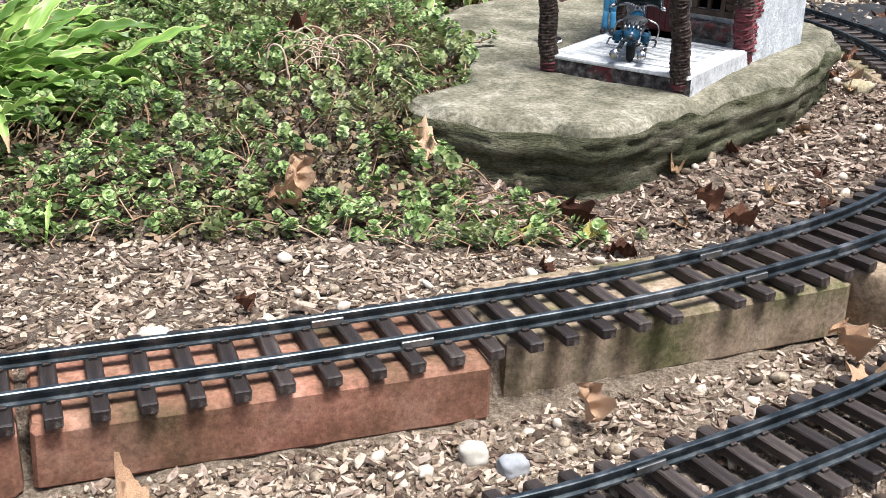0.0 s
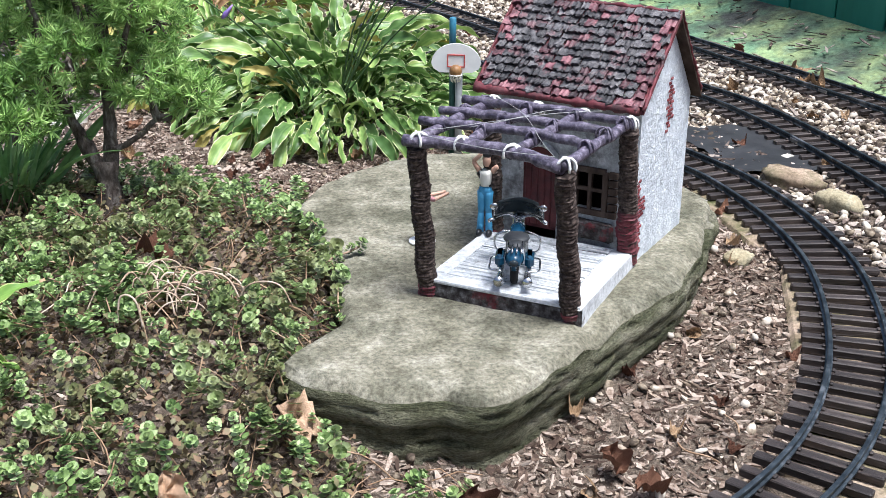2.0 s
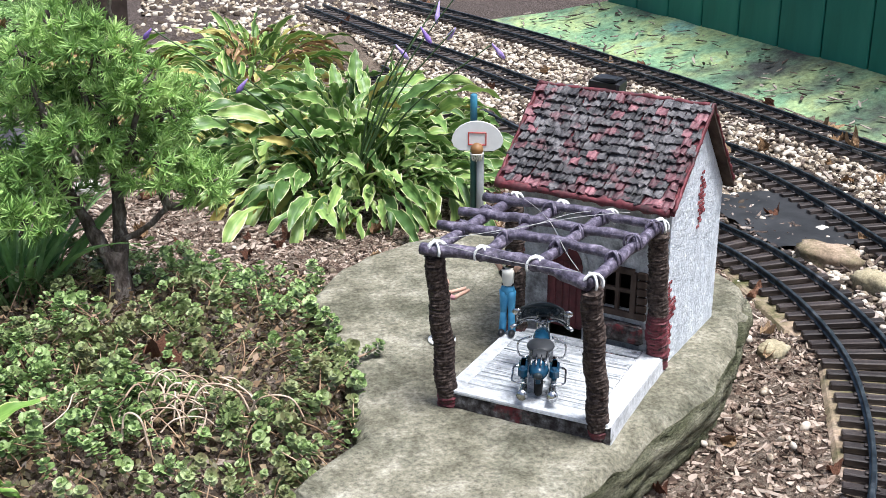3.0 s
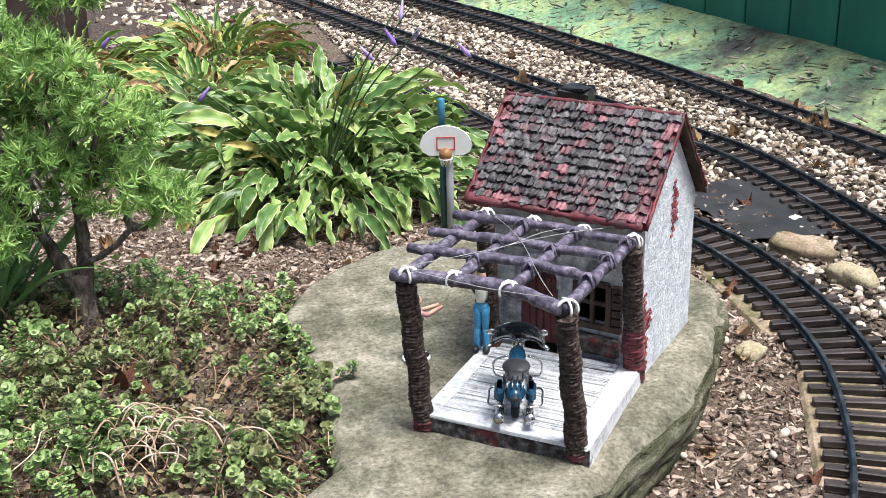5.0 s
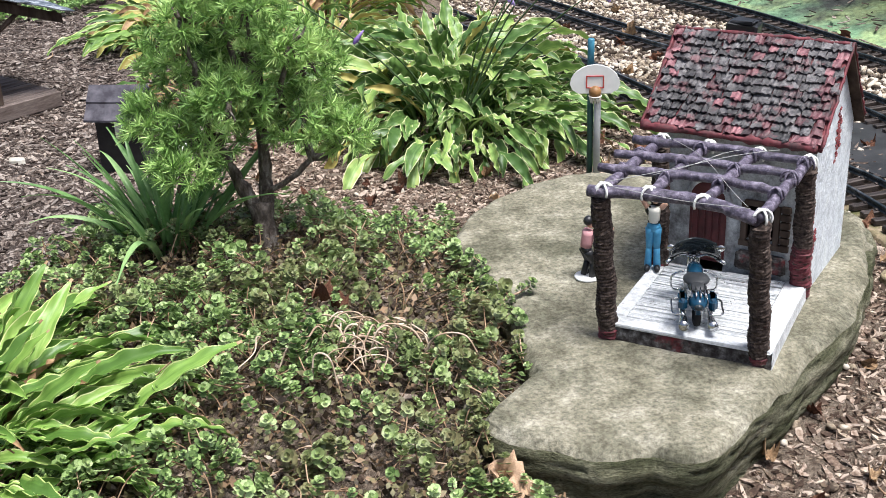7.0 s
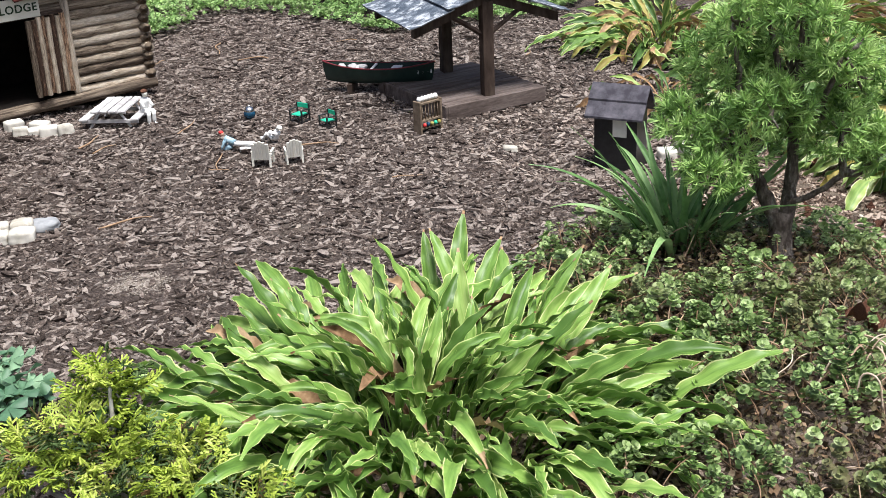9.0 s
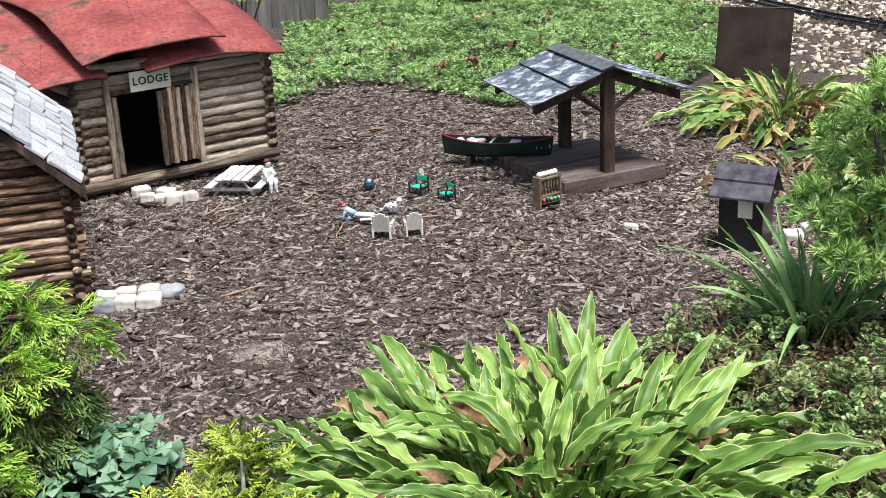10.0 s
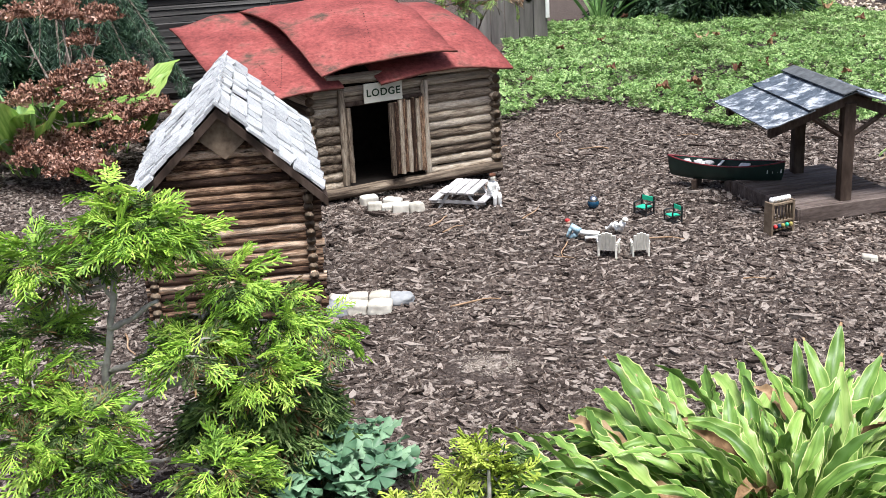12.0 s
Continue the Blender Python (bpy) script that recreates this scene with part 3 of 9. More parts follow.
TRACK_LOW = spline([(-0.30, 0.43), (-0.05, 0.506), (0.10, 0.564), (0.187, 0.613), (0.268, 0.664), (0.347, 0.72), (0.47, 0.83)], 0.005)
TRACK_BACK = spline([(-1.45, 6.1), (-0.95, 5.32), (-0.60, 4.72), (-0.27, 4.25), (0.02, 3.92)], 0.005)
ROCK = spline([(-0.004, 1.118), (0.010, 1.140), (0.040, 1.160), (0.058, 1.195), (0.056, 1.27), (0.052, 1.33), (0.036, 1.41), (0.022, 1.50), (0.036, 1.555), (0.061, 1.60), (0.112, 1.66), (0.185, 1.70), (0.265, 1.722), (0.36, 1.70), (0.45, 1.62), (0.497, 1.51), (0.492, 1.445), (0.464, 1.385), (0.430, 1.320), (0.386, 1.252), (0.350, 1.214), (0.300, 1.165), (0.262, 1.125), (0.211, 1.078), (0.187, 1.055), (0.170, 1.043), (0.158, 1.040), (0.142, 1.044), (0.125, 1.053), (0.092, 1.050), (0.060, 1.066), (0.030, 1.082), (0.010, 1.098), (-0.004, 1.118)], 0.0055)[:, :2]
HOUSE = pose(0.354, 1.292, 0, 0, 0, -38)
GREEN_SHED = ((0.84, 3.45), (1.19, 2.42), (1.36, 1.9))


def height(x, y):
    """The ground's height: a low mound under the sedum and pine, a drop outside the loop of track, small unevenness."""
    x, y = np.asarray(x, float), np.asarray(y, float)
    z = -0.006 + 0.046 * np.exp(-((x + 0.24) ** 2 / (2 * 0.2 ** 2) + (y - 1.5) ** 2 / (2 * 0.26 ** 2)))
    z = z + 0.02 * np.exp(-((x + 0.05) ** 2 + (y - 1.2) ** 2) / (2 * 0.15 ** 2)) * (x < 0.1)
    line = np.interp(x, TRACK_LOOP[:300, 0], TRACK_LOOP[:300, 1])
    low = np.clip((line - 0.012 - y) / 0.008, 0, 1) * np.clip((0.62 - x) / 0.1, 0, 1)
    z = z - 0.036 * low
    z = z - 0.014 * np.exp(-((x - 0.24) ** 2 / (2 * 0.15 ** 2) + (y - 1.0) ** 2 / (2 * 0.10 ** 2)))
    z = z + 0.004 * np.sin(7 * x + 2) * np.sin(6 * y) * (y > 1.2)
    rise = np.clip((y - 2.9) / 0.5, 0, 1) * np.clip((0.1 - x) / 0.5, 0, 1)
    return z + 0.02 * rise


def ground():
    def axis(lo, hi, step, far):
        mid = np.arange(lo, hi, step)
        out = np.array([0.05, 0.15, 0.4, 1, 2.5, 6, 15, 40, far])
        return np.r_[lo - out[::-1], mid, mid[-1] + out]
    xs, ys = axis(-2.3, 1.5, 0.012, 120), axis(0.3, 3.6, 0.012, 120)
    gx, gy = np.meshgrid(xs, ys)
    rough = RNG.normal(0, 0.0012, gx.shape)
    gz = height(gx, gy) + rough
    w = len(xs)
    i = np.arange(len(ys) - 1)[:, None] * w + np.arange(w - 1)[None]
    i = i.ravel()
    g = Geo()
    g.add(np.stack([gx.ravel(), gy.ravel(), gz.ravel()], 1), np.stack([i, i + 1, i + w + 1, i + w], 1).tolist())
    # yard mulch on one side, browner bed soil on the other
    cx, cy = (gx[:-1, :-1] + 0.006).ravel(), (gy[:-1, :-1] + 0.006).ravel()
    bed = (cx > np.interp(cy, (0.5, 0.9, 1.3, 1.7, 2.4, 3.4), (-1.0, -0.72, -0.52, -0.40, -0.32, -0.05))) & (cx < 1.45) & (cy > 0.3) & (cy < 3.55)
    low = bed & (cy < np.interp(cx, TRACK_LOOP[:300, 0], TRACK_LOOP[:300, 1]) - 0.02) & (cx < 0.75)
    g.s = (bed.astype(int) + low.astype(int)).tolist()
    tagged(part("ground", g.mesh("ground", "yard_soil", "bed_soil", "low_soil")), "dark brown mulched garden soil", "ground", kind="structure")


ground()


def half_gauge(y):
    """Half the distance between the rails, which spread a little along the curve."""
    return np.interp(y, (0.85, 1.15), (0.0237, 0.0275))


def rail_mesh(path, side, z):
    """One rail: an I-shaped section swept along the track."""
    offs = side * half_gauge(path[:, 1])
    t = np.gradient(path, axis=0)
    t /= np.linalg.norm(t, axis=1)[:, None]
    nrm = np.stack([-t[:, 1], t[:, 0]], 1)
    sec = [(-0.0036, 0), (0.0036, 0), (0.0034, 0.0013), (0.0010, 0.0022), (0.0010, 0.0052), (0.0022, 0.0060), (0.0022, 0.0078), (0.0015, 0.0084), (-0.0015, 0.0084), (-0.0022, 0.0078), (-0.0022, 0.0060), (-0.0010, 0.0052), (-0.0010, 0.0022), (-0.0034, 0.0013)]
    k = len(sec)
    pts = np.concatenate([np.array([(p[0] + n[0] * (off + a), p[1] + n[1] * (off + a), z + b) for a, b in sec]) for p, n, off in zip(path, nrm, offs)])
    g = Geo()
    g.add(pts, [(r * k + i, r * k + (i + 1) % k, (r + 1) * k + (i + 1) % k, (r + 1) * k + i) for r in range(len(path) - 1) for i in range(k)])
    return g.mesh("rail", "rail", smooth=False)


def tie_mesh(seed):
    g = Geo()
    g.box(-0.0053, 0.0053, -0.046, 0.046, 0, 0.0075, bevel=0.0009, wob=0.00018)
    for s in (-1, 1):
        for e in (-1, 1):
            y = s * 0.0237 + e * 0.0046
            g.box(-0.0026, 0.0026, y - 0.0014, y + 0.0014, 0.007, 0.0098, bevel=0.0005)
    return g.mesh("tie", "tie", smooth=False)


TIES = [tie_mesh(i) for i in range(4)]


def joiner_mesh():
    g = Geo()
    for s in (-1, 1):
        g.box(-0.011, 0.011, s * 0.0024 - 0.0012, s * 0.0024 + 0.0012, 0.0006, 0.0056, bevel=0.0004)
    return g.mesh("rail_joiner", "joiner", smooth=False)


JOINER = joiner_mesh()


def track(label, path, z, joints=()):
    tr = thing("railway_track", label, "railway track", group="garden railway tracks")
    for side in (-1, 1):
        part("rail", rail_mesh(path[::3], side, z + 0.0075), tr)
    t = np.gradient(path, axis=0)
    step = 0.0268
    n = int(len(path) * 0.005 / step)
    for k in range(n):
        i = min(int(k * step / 0.005), len(path) - 1)
        f = k * step / 0.005 - i
        p = path[i] + (path[min(i + 1, len(path) - 1)] - path[i]) * f
        a = math.degrees(math.atan2(t[i][1], t[i][0]))
        if path is TRACK_LOOP and math.hypot(p[0] - 0.199, p[1] - 0.815) < 0.0138:
            continue
        part("tie", TIES[k % 4], tr, at=pose(p[0], p[1], z + RNG.normal(0, 0.0002), 0, 0, a + RNG.normal(0, 0.9)) @ Matrix.Diagonal((1, half_gauge(p[1]) / 0.0237, 1, 1)))
    for i, s in joints:
        a = math.atan2(t[i][1], t[i][0])
        s *= half_gauge(path[i][1]) / 0.0237
        nx, ny = -math.sin(a), math.cos(a)
        part("rail_joiner", JOINER, tr, "bright metal rail joiner", at=pose(path[i][0] + nx * s, path[i][1] + ny * s, z + 0.0075, 0, 0, math.degrees(a)))


track("black rails on dark brown ties, curved loop on pavers", TRACK_LOOP, 0.0, [(258, -0.0237), (258, 0.0237), (196, 0.0237), (140, -0.0237), (205, -0.0237)])
track("black rails on dark brown ties between gravel beds", TRACK_MID, 0.0, [(120, 0.0237), (60, -0.0237)])
track("black rails on dark brown ties beside green slope", TRACK_FAR, 0.002, [(120, 0.0237)])
track("black rails on dark brown ties on low ground", TRACK_LOW, -0.036, [(100, 0.0237)])
track("distant black rails on dark ties in pale gravel", TRACK_BACK, 0.012)


# ---- edging pavers under the loop ----
def paver(label, x, y, a, ln, w, h, mat, cat="paver"):
    g = Geo()
    g.box(-ln / 2, ln / 2, -w / 2, w / 2, -h, -0.0012, bevel=0.004, wob=0.0008)
    thing("edging_paver", label, cat, pose(x, y, 0, 0, 0, a), "edging pavers", data=g.mesh("edging_paver", mat, smooth=False))


paver("long terracotta edging paver stained dark with moss", -0.082, 0.697, 19.6, 0.283, 0.10, 0.044, "terracotta")
paver("long terracotta edging paver under the track", -0.353, 0.598, 19.6, 0.283, 0.10, 0.044, "terracotta")
paver("long terracotta edging paver under the track", -0.623, 0.495, 21, 0.283, 0.10, 0.044, "terracotta")
paver("mossy tan concrete edging paver under the track", 0.1885, 0.828, 23.5, 0.285, 0.10, 0.046, "paver")
paver("mossy tan edging paver inside the curve", 0.573, 1.272, 71, 0.235, 0.10, 0.03, "paver")
paver("mossy tan edging paver inside the curve", 0.603, 1.575, 92, 0.205, 0.10, 0.03, "paver")
paver("mossy tan edging paver half covered by soil", 0.48, 1.02, 52, 0.13, 0.10, 0.045, "paver")


def round_block(x, y, r, h):
    g = Geo()
    path = [(0, 0, -h), (0, 0, -0.006), (0, 0, -0.002), (0, 0, -0.0012)]
    g.tube(path, [r * 1.02, r, r * 0.96, r * 0.8], 18)
    thing("round_stone_block", "pale tan round stone block under the curve", "stone", pose(x, y, 0), "edging stones", data=g.mesh("round_stone_block", "paver"))


round_block(0.375, 0.888, 0.034, 0.05)
round_block(0.445, 0.935, 0.036, 0.05)
round_block(0.52, 0.975, 0.034, 0.05)


# ---- sandstone slab ----
def sandstone():
    g = Geo()
    c = ROCK.mean(0)
    n = len(ROCK)
    t = np.roll(ROCK, -2, 0) - np.roll(ROCK, 2, 0)
    out = np.stack([t[:, 1], -t[:, 0]], 1)
    out /= np.linalg.norm(out, axis=1)[:, None]
    if ((ROCK - c) * out).sum() < 0:
        out = -out
    # broken strata: bands that stand proud or recede, a worn bevel above them
    zs = np.r_[np.linspace(-0.045, 0.040, 26), 0.0435, 0.0465, 0.049, 0.051, 0.0525, 0.0537]
    rings = []
    for k, z in enumerate(zs):
        ring = []
        for i in range(n):
            x, y = ROCK[i]
            lean = 0.010 * noise.noise(Vector((x * 5, y * 5, 3)))
            zl = z + 0.010 * noise.noise(Vector((x * 6, y * 6, 1))) + 0.003 * noise.noise(Vector((x * 30, y * 30, 5)))
            level = (zl + 0.06) / 0.0165
            step, part_up = math.floor(level), level % 1
            ledge = 0.0055 * noise.noise(Vector((x * 8, y * 8, step * 3.7))) - 0.0045 * max(0.0, 1 - part_up / 0.16)
            chip = noise.noise(Vector((x * 40, y * 40, zl * 70))) * 0.0026 + noise.noise(Vector((x * 120, y * 120, zl * 150))) * 0.0010
            facet = abs(noise.noise(Vector((x * 11, y * 11, zl * 9)))) * 0.005
            worn = 0.010 + 0.009 * noise.noise(Vector((x * 9, y * 9, 7)))
            bevel = -worn * max(0.0, (z - 0.034) / 0.020) ** 1.8
            under = -0.006 * min(1.0, max(0.0, (0.030 - z) / 0.04))
            o = 0.006 + lean * (0.05 - z) * 10 + (ledge + chip + facet) * min(1.0, max(0.1, (0.055 - z) / 0.008)) + bevel + under
            q = ROCK[i] + out[i] * o
            dip = 0.013 * max(0.0, noise.noise(Vector((x * 13, y * 13, 11)))) + 0.003 * noise.noise(Vector((x * 45, y * 45, 13)))
            ring.append((q[0], q[1], z - dip * max(0.0, (z - 0.02) / 0.0337)))
        rings.append(ring)
    last = np.array(rings[-1])
    for f in np.r_[np.linspace(0.985, 0.9, 7), np.linspace(0.88, 0.05, 44)]:
        ring = c + (last[:, :2] - c) * f
        z = [0.0555 + noise.noise(Vector((x * 7, y * 7, 0))) * 0.0024 + noise.noise(Vector((x * 26, y * 26, 2))) * 0.0011 + noise.noise(Vector((x * 75, y * 75, 4))) * 0.0005 for x, y in ring]
        blend = min(1.0, (1 - f) / 0.13) ** 0.6
        rings.append(np.c_[ring, (last[:, 2] + 0.0012) * (1 - blend) + np.array(z) * blend])
    pts = np.concatenate([np.asarray(r) for r in rings])
    side, top = [], []
    for r in range(len(rings) - 1):
        q = [(r * n + i, r * n + (i + 1) % n, (r + 1) * n + (i + 1) % n, (r + 1) * n + i) for i in range(n)]
        (side if r < 27 else top).extend(q)
    top.append(tuple(range((len(rings) - 1) * n, len(rings) * n)))
    g.add(pts, top)
    g.slot = 1
    g.f += side
    g.s += [1] * len(side)
    tagged(part("sandstone_slab", g.mesh("sandstone_slab", "rock", "rock_side")), "mossy layered sandstone slab lying on the mulch", "rock")


sandstone()


# ---- stucco house with a pergola ----
def curve_stick(a, b, r, bow=0.0, n=9, jit=0.0012):
    a, b = np.array(a, float), np.array(b, float)
    ts = np.linspace(0, 1, n)
    path = a + (b - a) * ts[:, None]
    path[:, 2] += bow * np.sin(math.pi * ts)
    path += RNG.normal(0, jit, path.shape)
    return path, r * (1 + RNG.normal(0, 0.09, n))


def stick(name, parent, a, b, r, mat, bow=0.0, label="", sides=8, n=9, jit=0.0012):
    g = Geo()
    path, rad = curve_stick(a, b, r, bow, n, jit)
    g.tube(path, rad, sides)
    return part(name, g.mesh(name, mat), parent, label)


def house():
    h = thing("miniature_house", "white stucco miniature house with red tiled roof on the slab", "miniature house", HOUSE)
    X0, X1, Y1, EZ, RZ, RY = -0.160, 0.0, 0.143, 0.222, 0.296, 0.066
    t = 0.006
    # right gable wall
    def gable(x, mat, name):
        g = Geo()
        prof = [(0, 0.05), (Y1, 0.05), (Y1, 0.206), (RY, RZ), (0, EZ)]
        grid = [(x - t, *p) for p in prof] + [(x, *p) for p in prof]
        g.add(grid, [(4, 3, 2, 1, 0), (5, 6, 7, 8, 9)] + [(i, (i + 1) % 5, 5 + (i + 1) % 5, 5 + i) for i in range(5)])
        return part(name, g.mesh(name, mat, smooth=False), h)
    gable(X1, "stucco", "wall")
    gable(X0 + t, "stucco", "wall")
    # front wall with door and window openings
    dx0, dx1, dz = -0.125, -0.087, 0.158
    wx0, wx1, wz0, wz1 = -0.067, -0.033, 0.108, 0.150
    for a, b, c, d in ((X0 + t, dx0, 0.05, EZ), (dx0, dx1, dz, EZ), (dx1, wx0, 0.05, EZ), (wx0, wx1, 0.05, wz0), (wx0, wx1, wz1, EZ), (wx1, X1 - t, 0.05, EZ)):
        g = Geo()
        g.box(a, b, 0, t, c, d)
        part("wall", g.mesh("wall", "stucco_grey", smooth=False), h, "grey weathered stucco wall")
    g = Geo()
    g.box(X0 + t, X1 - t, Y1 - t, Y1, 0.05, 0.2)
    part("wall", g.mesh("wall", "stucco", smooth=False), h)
    # dark sheet inside, standing in for the room's shade behind door and window
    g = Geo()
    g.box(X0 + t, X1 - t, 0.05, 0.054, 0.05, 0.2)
    part("inner_wall", g.mesh("inner_wall", "opening_shade", smooth=False), h)
    # arched door
    g = Geo()
    arc = [(dx0, 0.077)] + [((dx0 + dx1) / 2 - math.cos(a) * (dx1 - dx0) / 2, 0.145 + math.sin(a) * 0.022) for a in np.linspace(0, math.pi, 9)] + [(dx1, 0.077)]
    n = len(arc)
    g.add([(x, -0.003, z) for x, z in arc] + [(x, 0.003, z) for x, z in arc], [tuple(range(n)), tuple(range(n, 2 * n))[::-1]] + [(i, n + i, n + (i + 1) % n, (i + 1) % n) for i in range(n)])
    for i in range(5):
        x = dx0 + 0.003 + i * 0.0077
        g.box(x, x + 0.006, -0.0045, -0.003, 0.08, 0.148, bevel=0.0006)
    door = part("door", g.mesh("door", "reddoor", smooth=False), h, "dark red arched plank door")
    g = Geo()
    g.tube([((dx0 + dx1) / 2 - math.cos(a) * 0.0225, -0.003, 0.143 + math.sin(a) * 0.026) for a in np.linspace(-0.2, math.pi + 0.2, 12)], 0.003, 6)
    part("door_arch", g.mesh("door_arch", "stucco_grey"), door, "grey stucco arch")
    # window with bars, sill and plank shutter
    w = part("window", Geo().box(wx0 - 0.004, wx1 + 0.004, -0.004, 0.0, wz0 - 0.006, wz0).mesh("window", "darkwood", smooth=False), h, "dark brown window with sill")
    for a, b, c, d in ((wx0 - 0.003, wx0 + 0.003, wz0, wz1), (wx1 - 0.003, wx1 + 0.003, wz0, wz1), (wx0, wx1, wz1 - 0.003, wz1 + 0.003)):
        part("frame", Geo().box(a, b, -0.004, 0.004, c, d, bevel=0.0006).mesh("frame", "darkwood", smooth=False), w)
    for x in ((wx0 + wx1) / 2,):
        part("bar", Geo().box(x - 0.0018, x + 0.0018, -0.003, 0.002, wz0, wz1 - 0.003).mesh("bar", "darkwood", smooth=False), w)
    part("bar", Geo().box(wx0 + 0.003, wx1 - 0.003, -0.0025, 0.0015, 0.1275, 0.131).mesh("bar", "darkwood", smooth=False), w)
    for i in range(6):
        z = wz0 - 0.006 + i * 0.0085
        part("shutter_slat", Geo().box(wx1 + 0.004, wx1 + 0.014, -0.005, -0.0005, z, z + 0.0072, bevel=0.0008).mesh("shutter_slat", "darkwood", smooth=False), w)
    # ledge of a planter below the window
    part("window_ledge", Geo().box(wx0 - 0.006, wx1 + 0.012, -0.011, 0, wz0 - 0.030, wz0 - 0.012, bevel=0.003, wob=0.0014).mesh("window_ledge", "slab_edge", smooth=False), w)
    # roof boards and tiles
    ey, ez, ry, rz, by, bz, x0, x1 = -0.022, 0.2255, 0.066, 0.304, 0.150, 0.206, -0.174, 0.010
    for (ya, za, yb, zb), mat in (((ey, ez, ry, rz), "redtrim"), ((by, bz, ry, rz), "darkwood")):
        g = Geo()
        d = 0.005
        g.add([(x0, ya, za), (x1, ya, za), (x1, yb, zb), (x0, yb, zb), (x0, ya, za - d), (x1, ya, za - d), (x1, yb, zb - d), (x0, yb, zb - d)],
              [(0, 1, 2, 3), (7, 6, 5, 4), (0, 4, 5, 1), (1, 5, 6, 2), (2, 6, 7, 3), (3, 7, 4, 0)])
        part("roof_slope", g.mesh("roof_slope", mat, smooth=False), h)
    tiles, red_tiles = [], []
    for k in range(9):
        pts, fs = [], []
        skew = RNG.normal(0, 0.0006)
        for j, (yy, zz) in enumerate(((-0.0078, 0.0040), (-0.0066, 0.0043), (-0.0015, 0.0026), (0.0062, 0.0002))):
            for i, xx in enumerate((-0.5, -0.24, 0.02, 0.26, 0.5)):
                fray = RNG.normal(0, 0.0011) if j == 0 else RNG.normal(0, 0.0003)
                pts.append((xx * 0.0094 * (1 + 0.03 * RNG.normal()) + skew * (j < 2), yy + fray, zz + RNG.normal(0, 0.00055) - 0.0005 * (abs(xx) > 0.4) * (j < 2)))
        pts += [(p[0], p[1] + 0.0006, -0.0006) for p in pts[:5]]
        for j in range(3):
            fs += [(j * 5 + i, j * 5 + i + 1, j * 5 + 6 + i, j * 5 + 5 + i) for i in range(4)]
        fs += [(20 + i, 21 + i, i + 1, i) for i in range(4)] + [(20, 0, 5, 10), (24, 14, 9, 4)]
        for pool, mat in ((tiles, "rooftile"), (red_tiles, "rooftile_red")):
            g = Geo()
            g.add(pts, fs)
            pool.append(g.mesh("roof_tile", mat, smooth=False))
    a = math.degrees(math.atan2(rz - ez, ry - ey))
    rows, cols = 12, 19
    for r in range(rows):
        shift = RNG.uniform(0, 1)
        for c in range(cols + 2):
            x = x0 + (c - shift + RNG.normal(0, 0.06)) * (x1 - x0) / cols
            if x > x1 - 0.0035 or x < x0 + 0.0035:
                continue
            f = (r + 0.70) / rows
            rim = x < x0 + 0.014 or x > x1 - 0.016 or r in (0, rows - 1)
            pool = red_tiles if RNG.random() < (0.62 if rim else 0.07) else tiles
            part("roof_tile", pool[RNG.integers(9)], h, at=pose(x, ey + (ry - ey) * f + RNG.normal(0, 0.0006), ez + (rz - ez) * f + 0.0008, a + RNG.normal(1, 2), RNG.normal(0, 2.5), RNG.normal(0, 4)) @ Matrix.Diagonal((RNG.uniform(0.85, 1.22), RNG.uniform(0.9, 1.1), RNG.uniform(0.8, 1.25), 1)))
    for r in range(6):
        for c in range(cols):
            s = (r + 0.75) / 6
            part("roof_tile", tiles[(r + c) % 5], h, at=pose(x0 + (c + 0.5) * (x1 - x0) / cols, by + (ry - by) * s, bz + (rz - bz) * s + 0.0006, 49, 0, 180))
    # red verge on the gable, ridge and eave beads
    for pth, rr in (((((x1, ey - 0.002, ez), (x1, ry, rz + 0.002), (x1, by, bz))), 0.0016), (((x0, ey - 0.002, ez), (x0, ry, rz + 0.002), (x0, by, bz)), 0.0016), (((x0, ry, rz + 0.0015), (x1, ry, rz + 0.0015)), 0.0022), (((x0, ey - 0.002, ez - 0.001), (x1, ey - 0.002, ez - 0.001)), 0.0038)):
        g = Geo()
        p = spline(pth, 0.006) if len(pth) == 2 else np.concatenate([spline(pth[:2], 0.006), spline(pth[1:], 0.006)])
        p = p + RNG.normal(0, 0.0005, p.shape)
        g.tube(p, rr * (1 + RNG.normal(0, 0.25, len(p))), 7)
        part("roof_edge", g.mesh("roof_edge", "redtrim"), h, "chipped red roof edge")
    g = Geo()
    g.box(-0.124, -0.091, 0.070, 0.098, 0.275, 0.3135, bevel=0.002, wob=0.0012)
    g.box(-0.120, -0.095, 0.074, 0.094, 0.312, 0.3155, bevel=0.001, wob=0.0010)
    part("chimney", g.mesh("chimney", "black", smooth=False), h, "black block chimney")
    # exposed brick patches
    bricks = [Geo().box(-0.0005, 0.0010, -0.0034, 0.0034, -0.0014, 0.0014, bevel=0.0005, wob=0.0004).mesh("brick", "redbrick", smooth=False) for _ in range(3)]
    for k in range(14):
        z = 0.180 + k * 0.0042
        for j in range(2 if 2 < k < 11 else 1):
            y = 0.074 + j * 0.0080 + 0.0038 * (k % 2) + 0.0015 * math.sin(k * 0.7)
            if RNG.random() < 0.9:
                part("brick", bricks[(k + j) % 3], h, at=pose(X1, y, z))
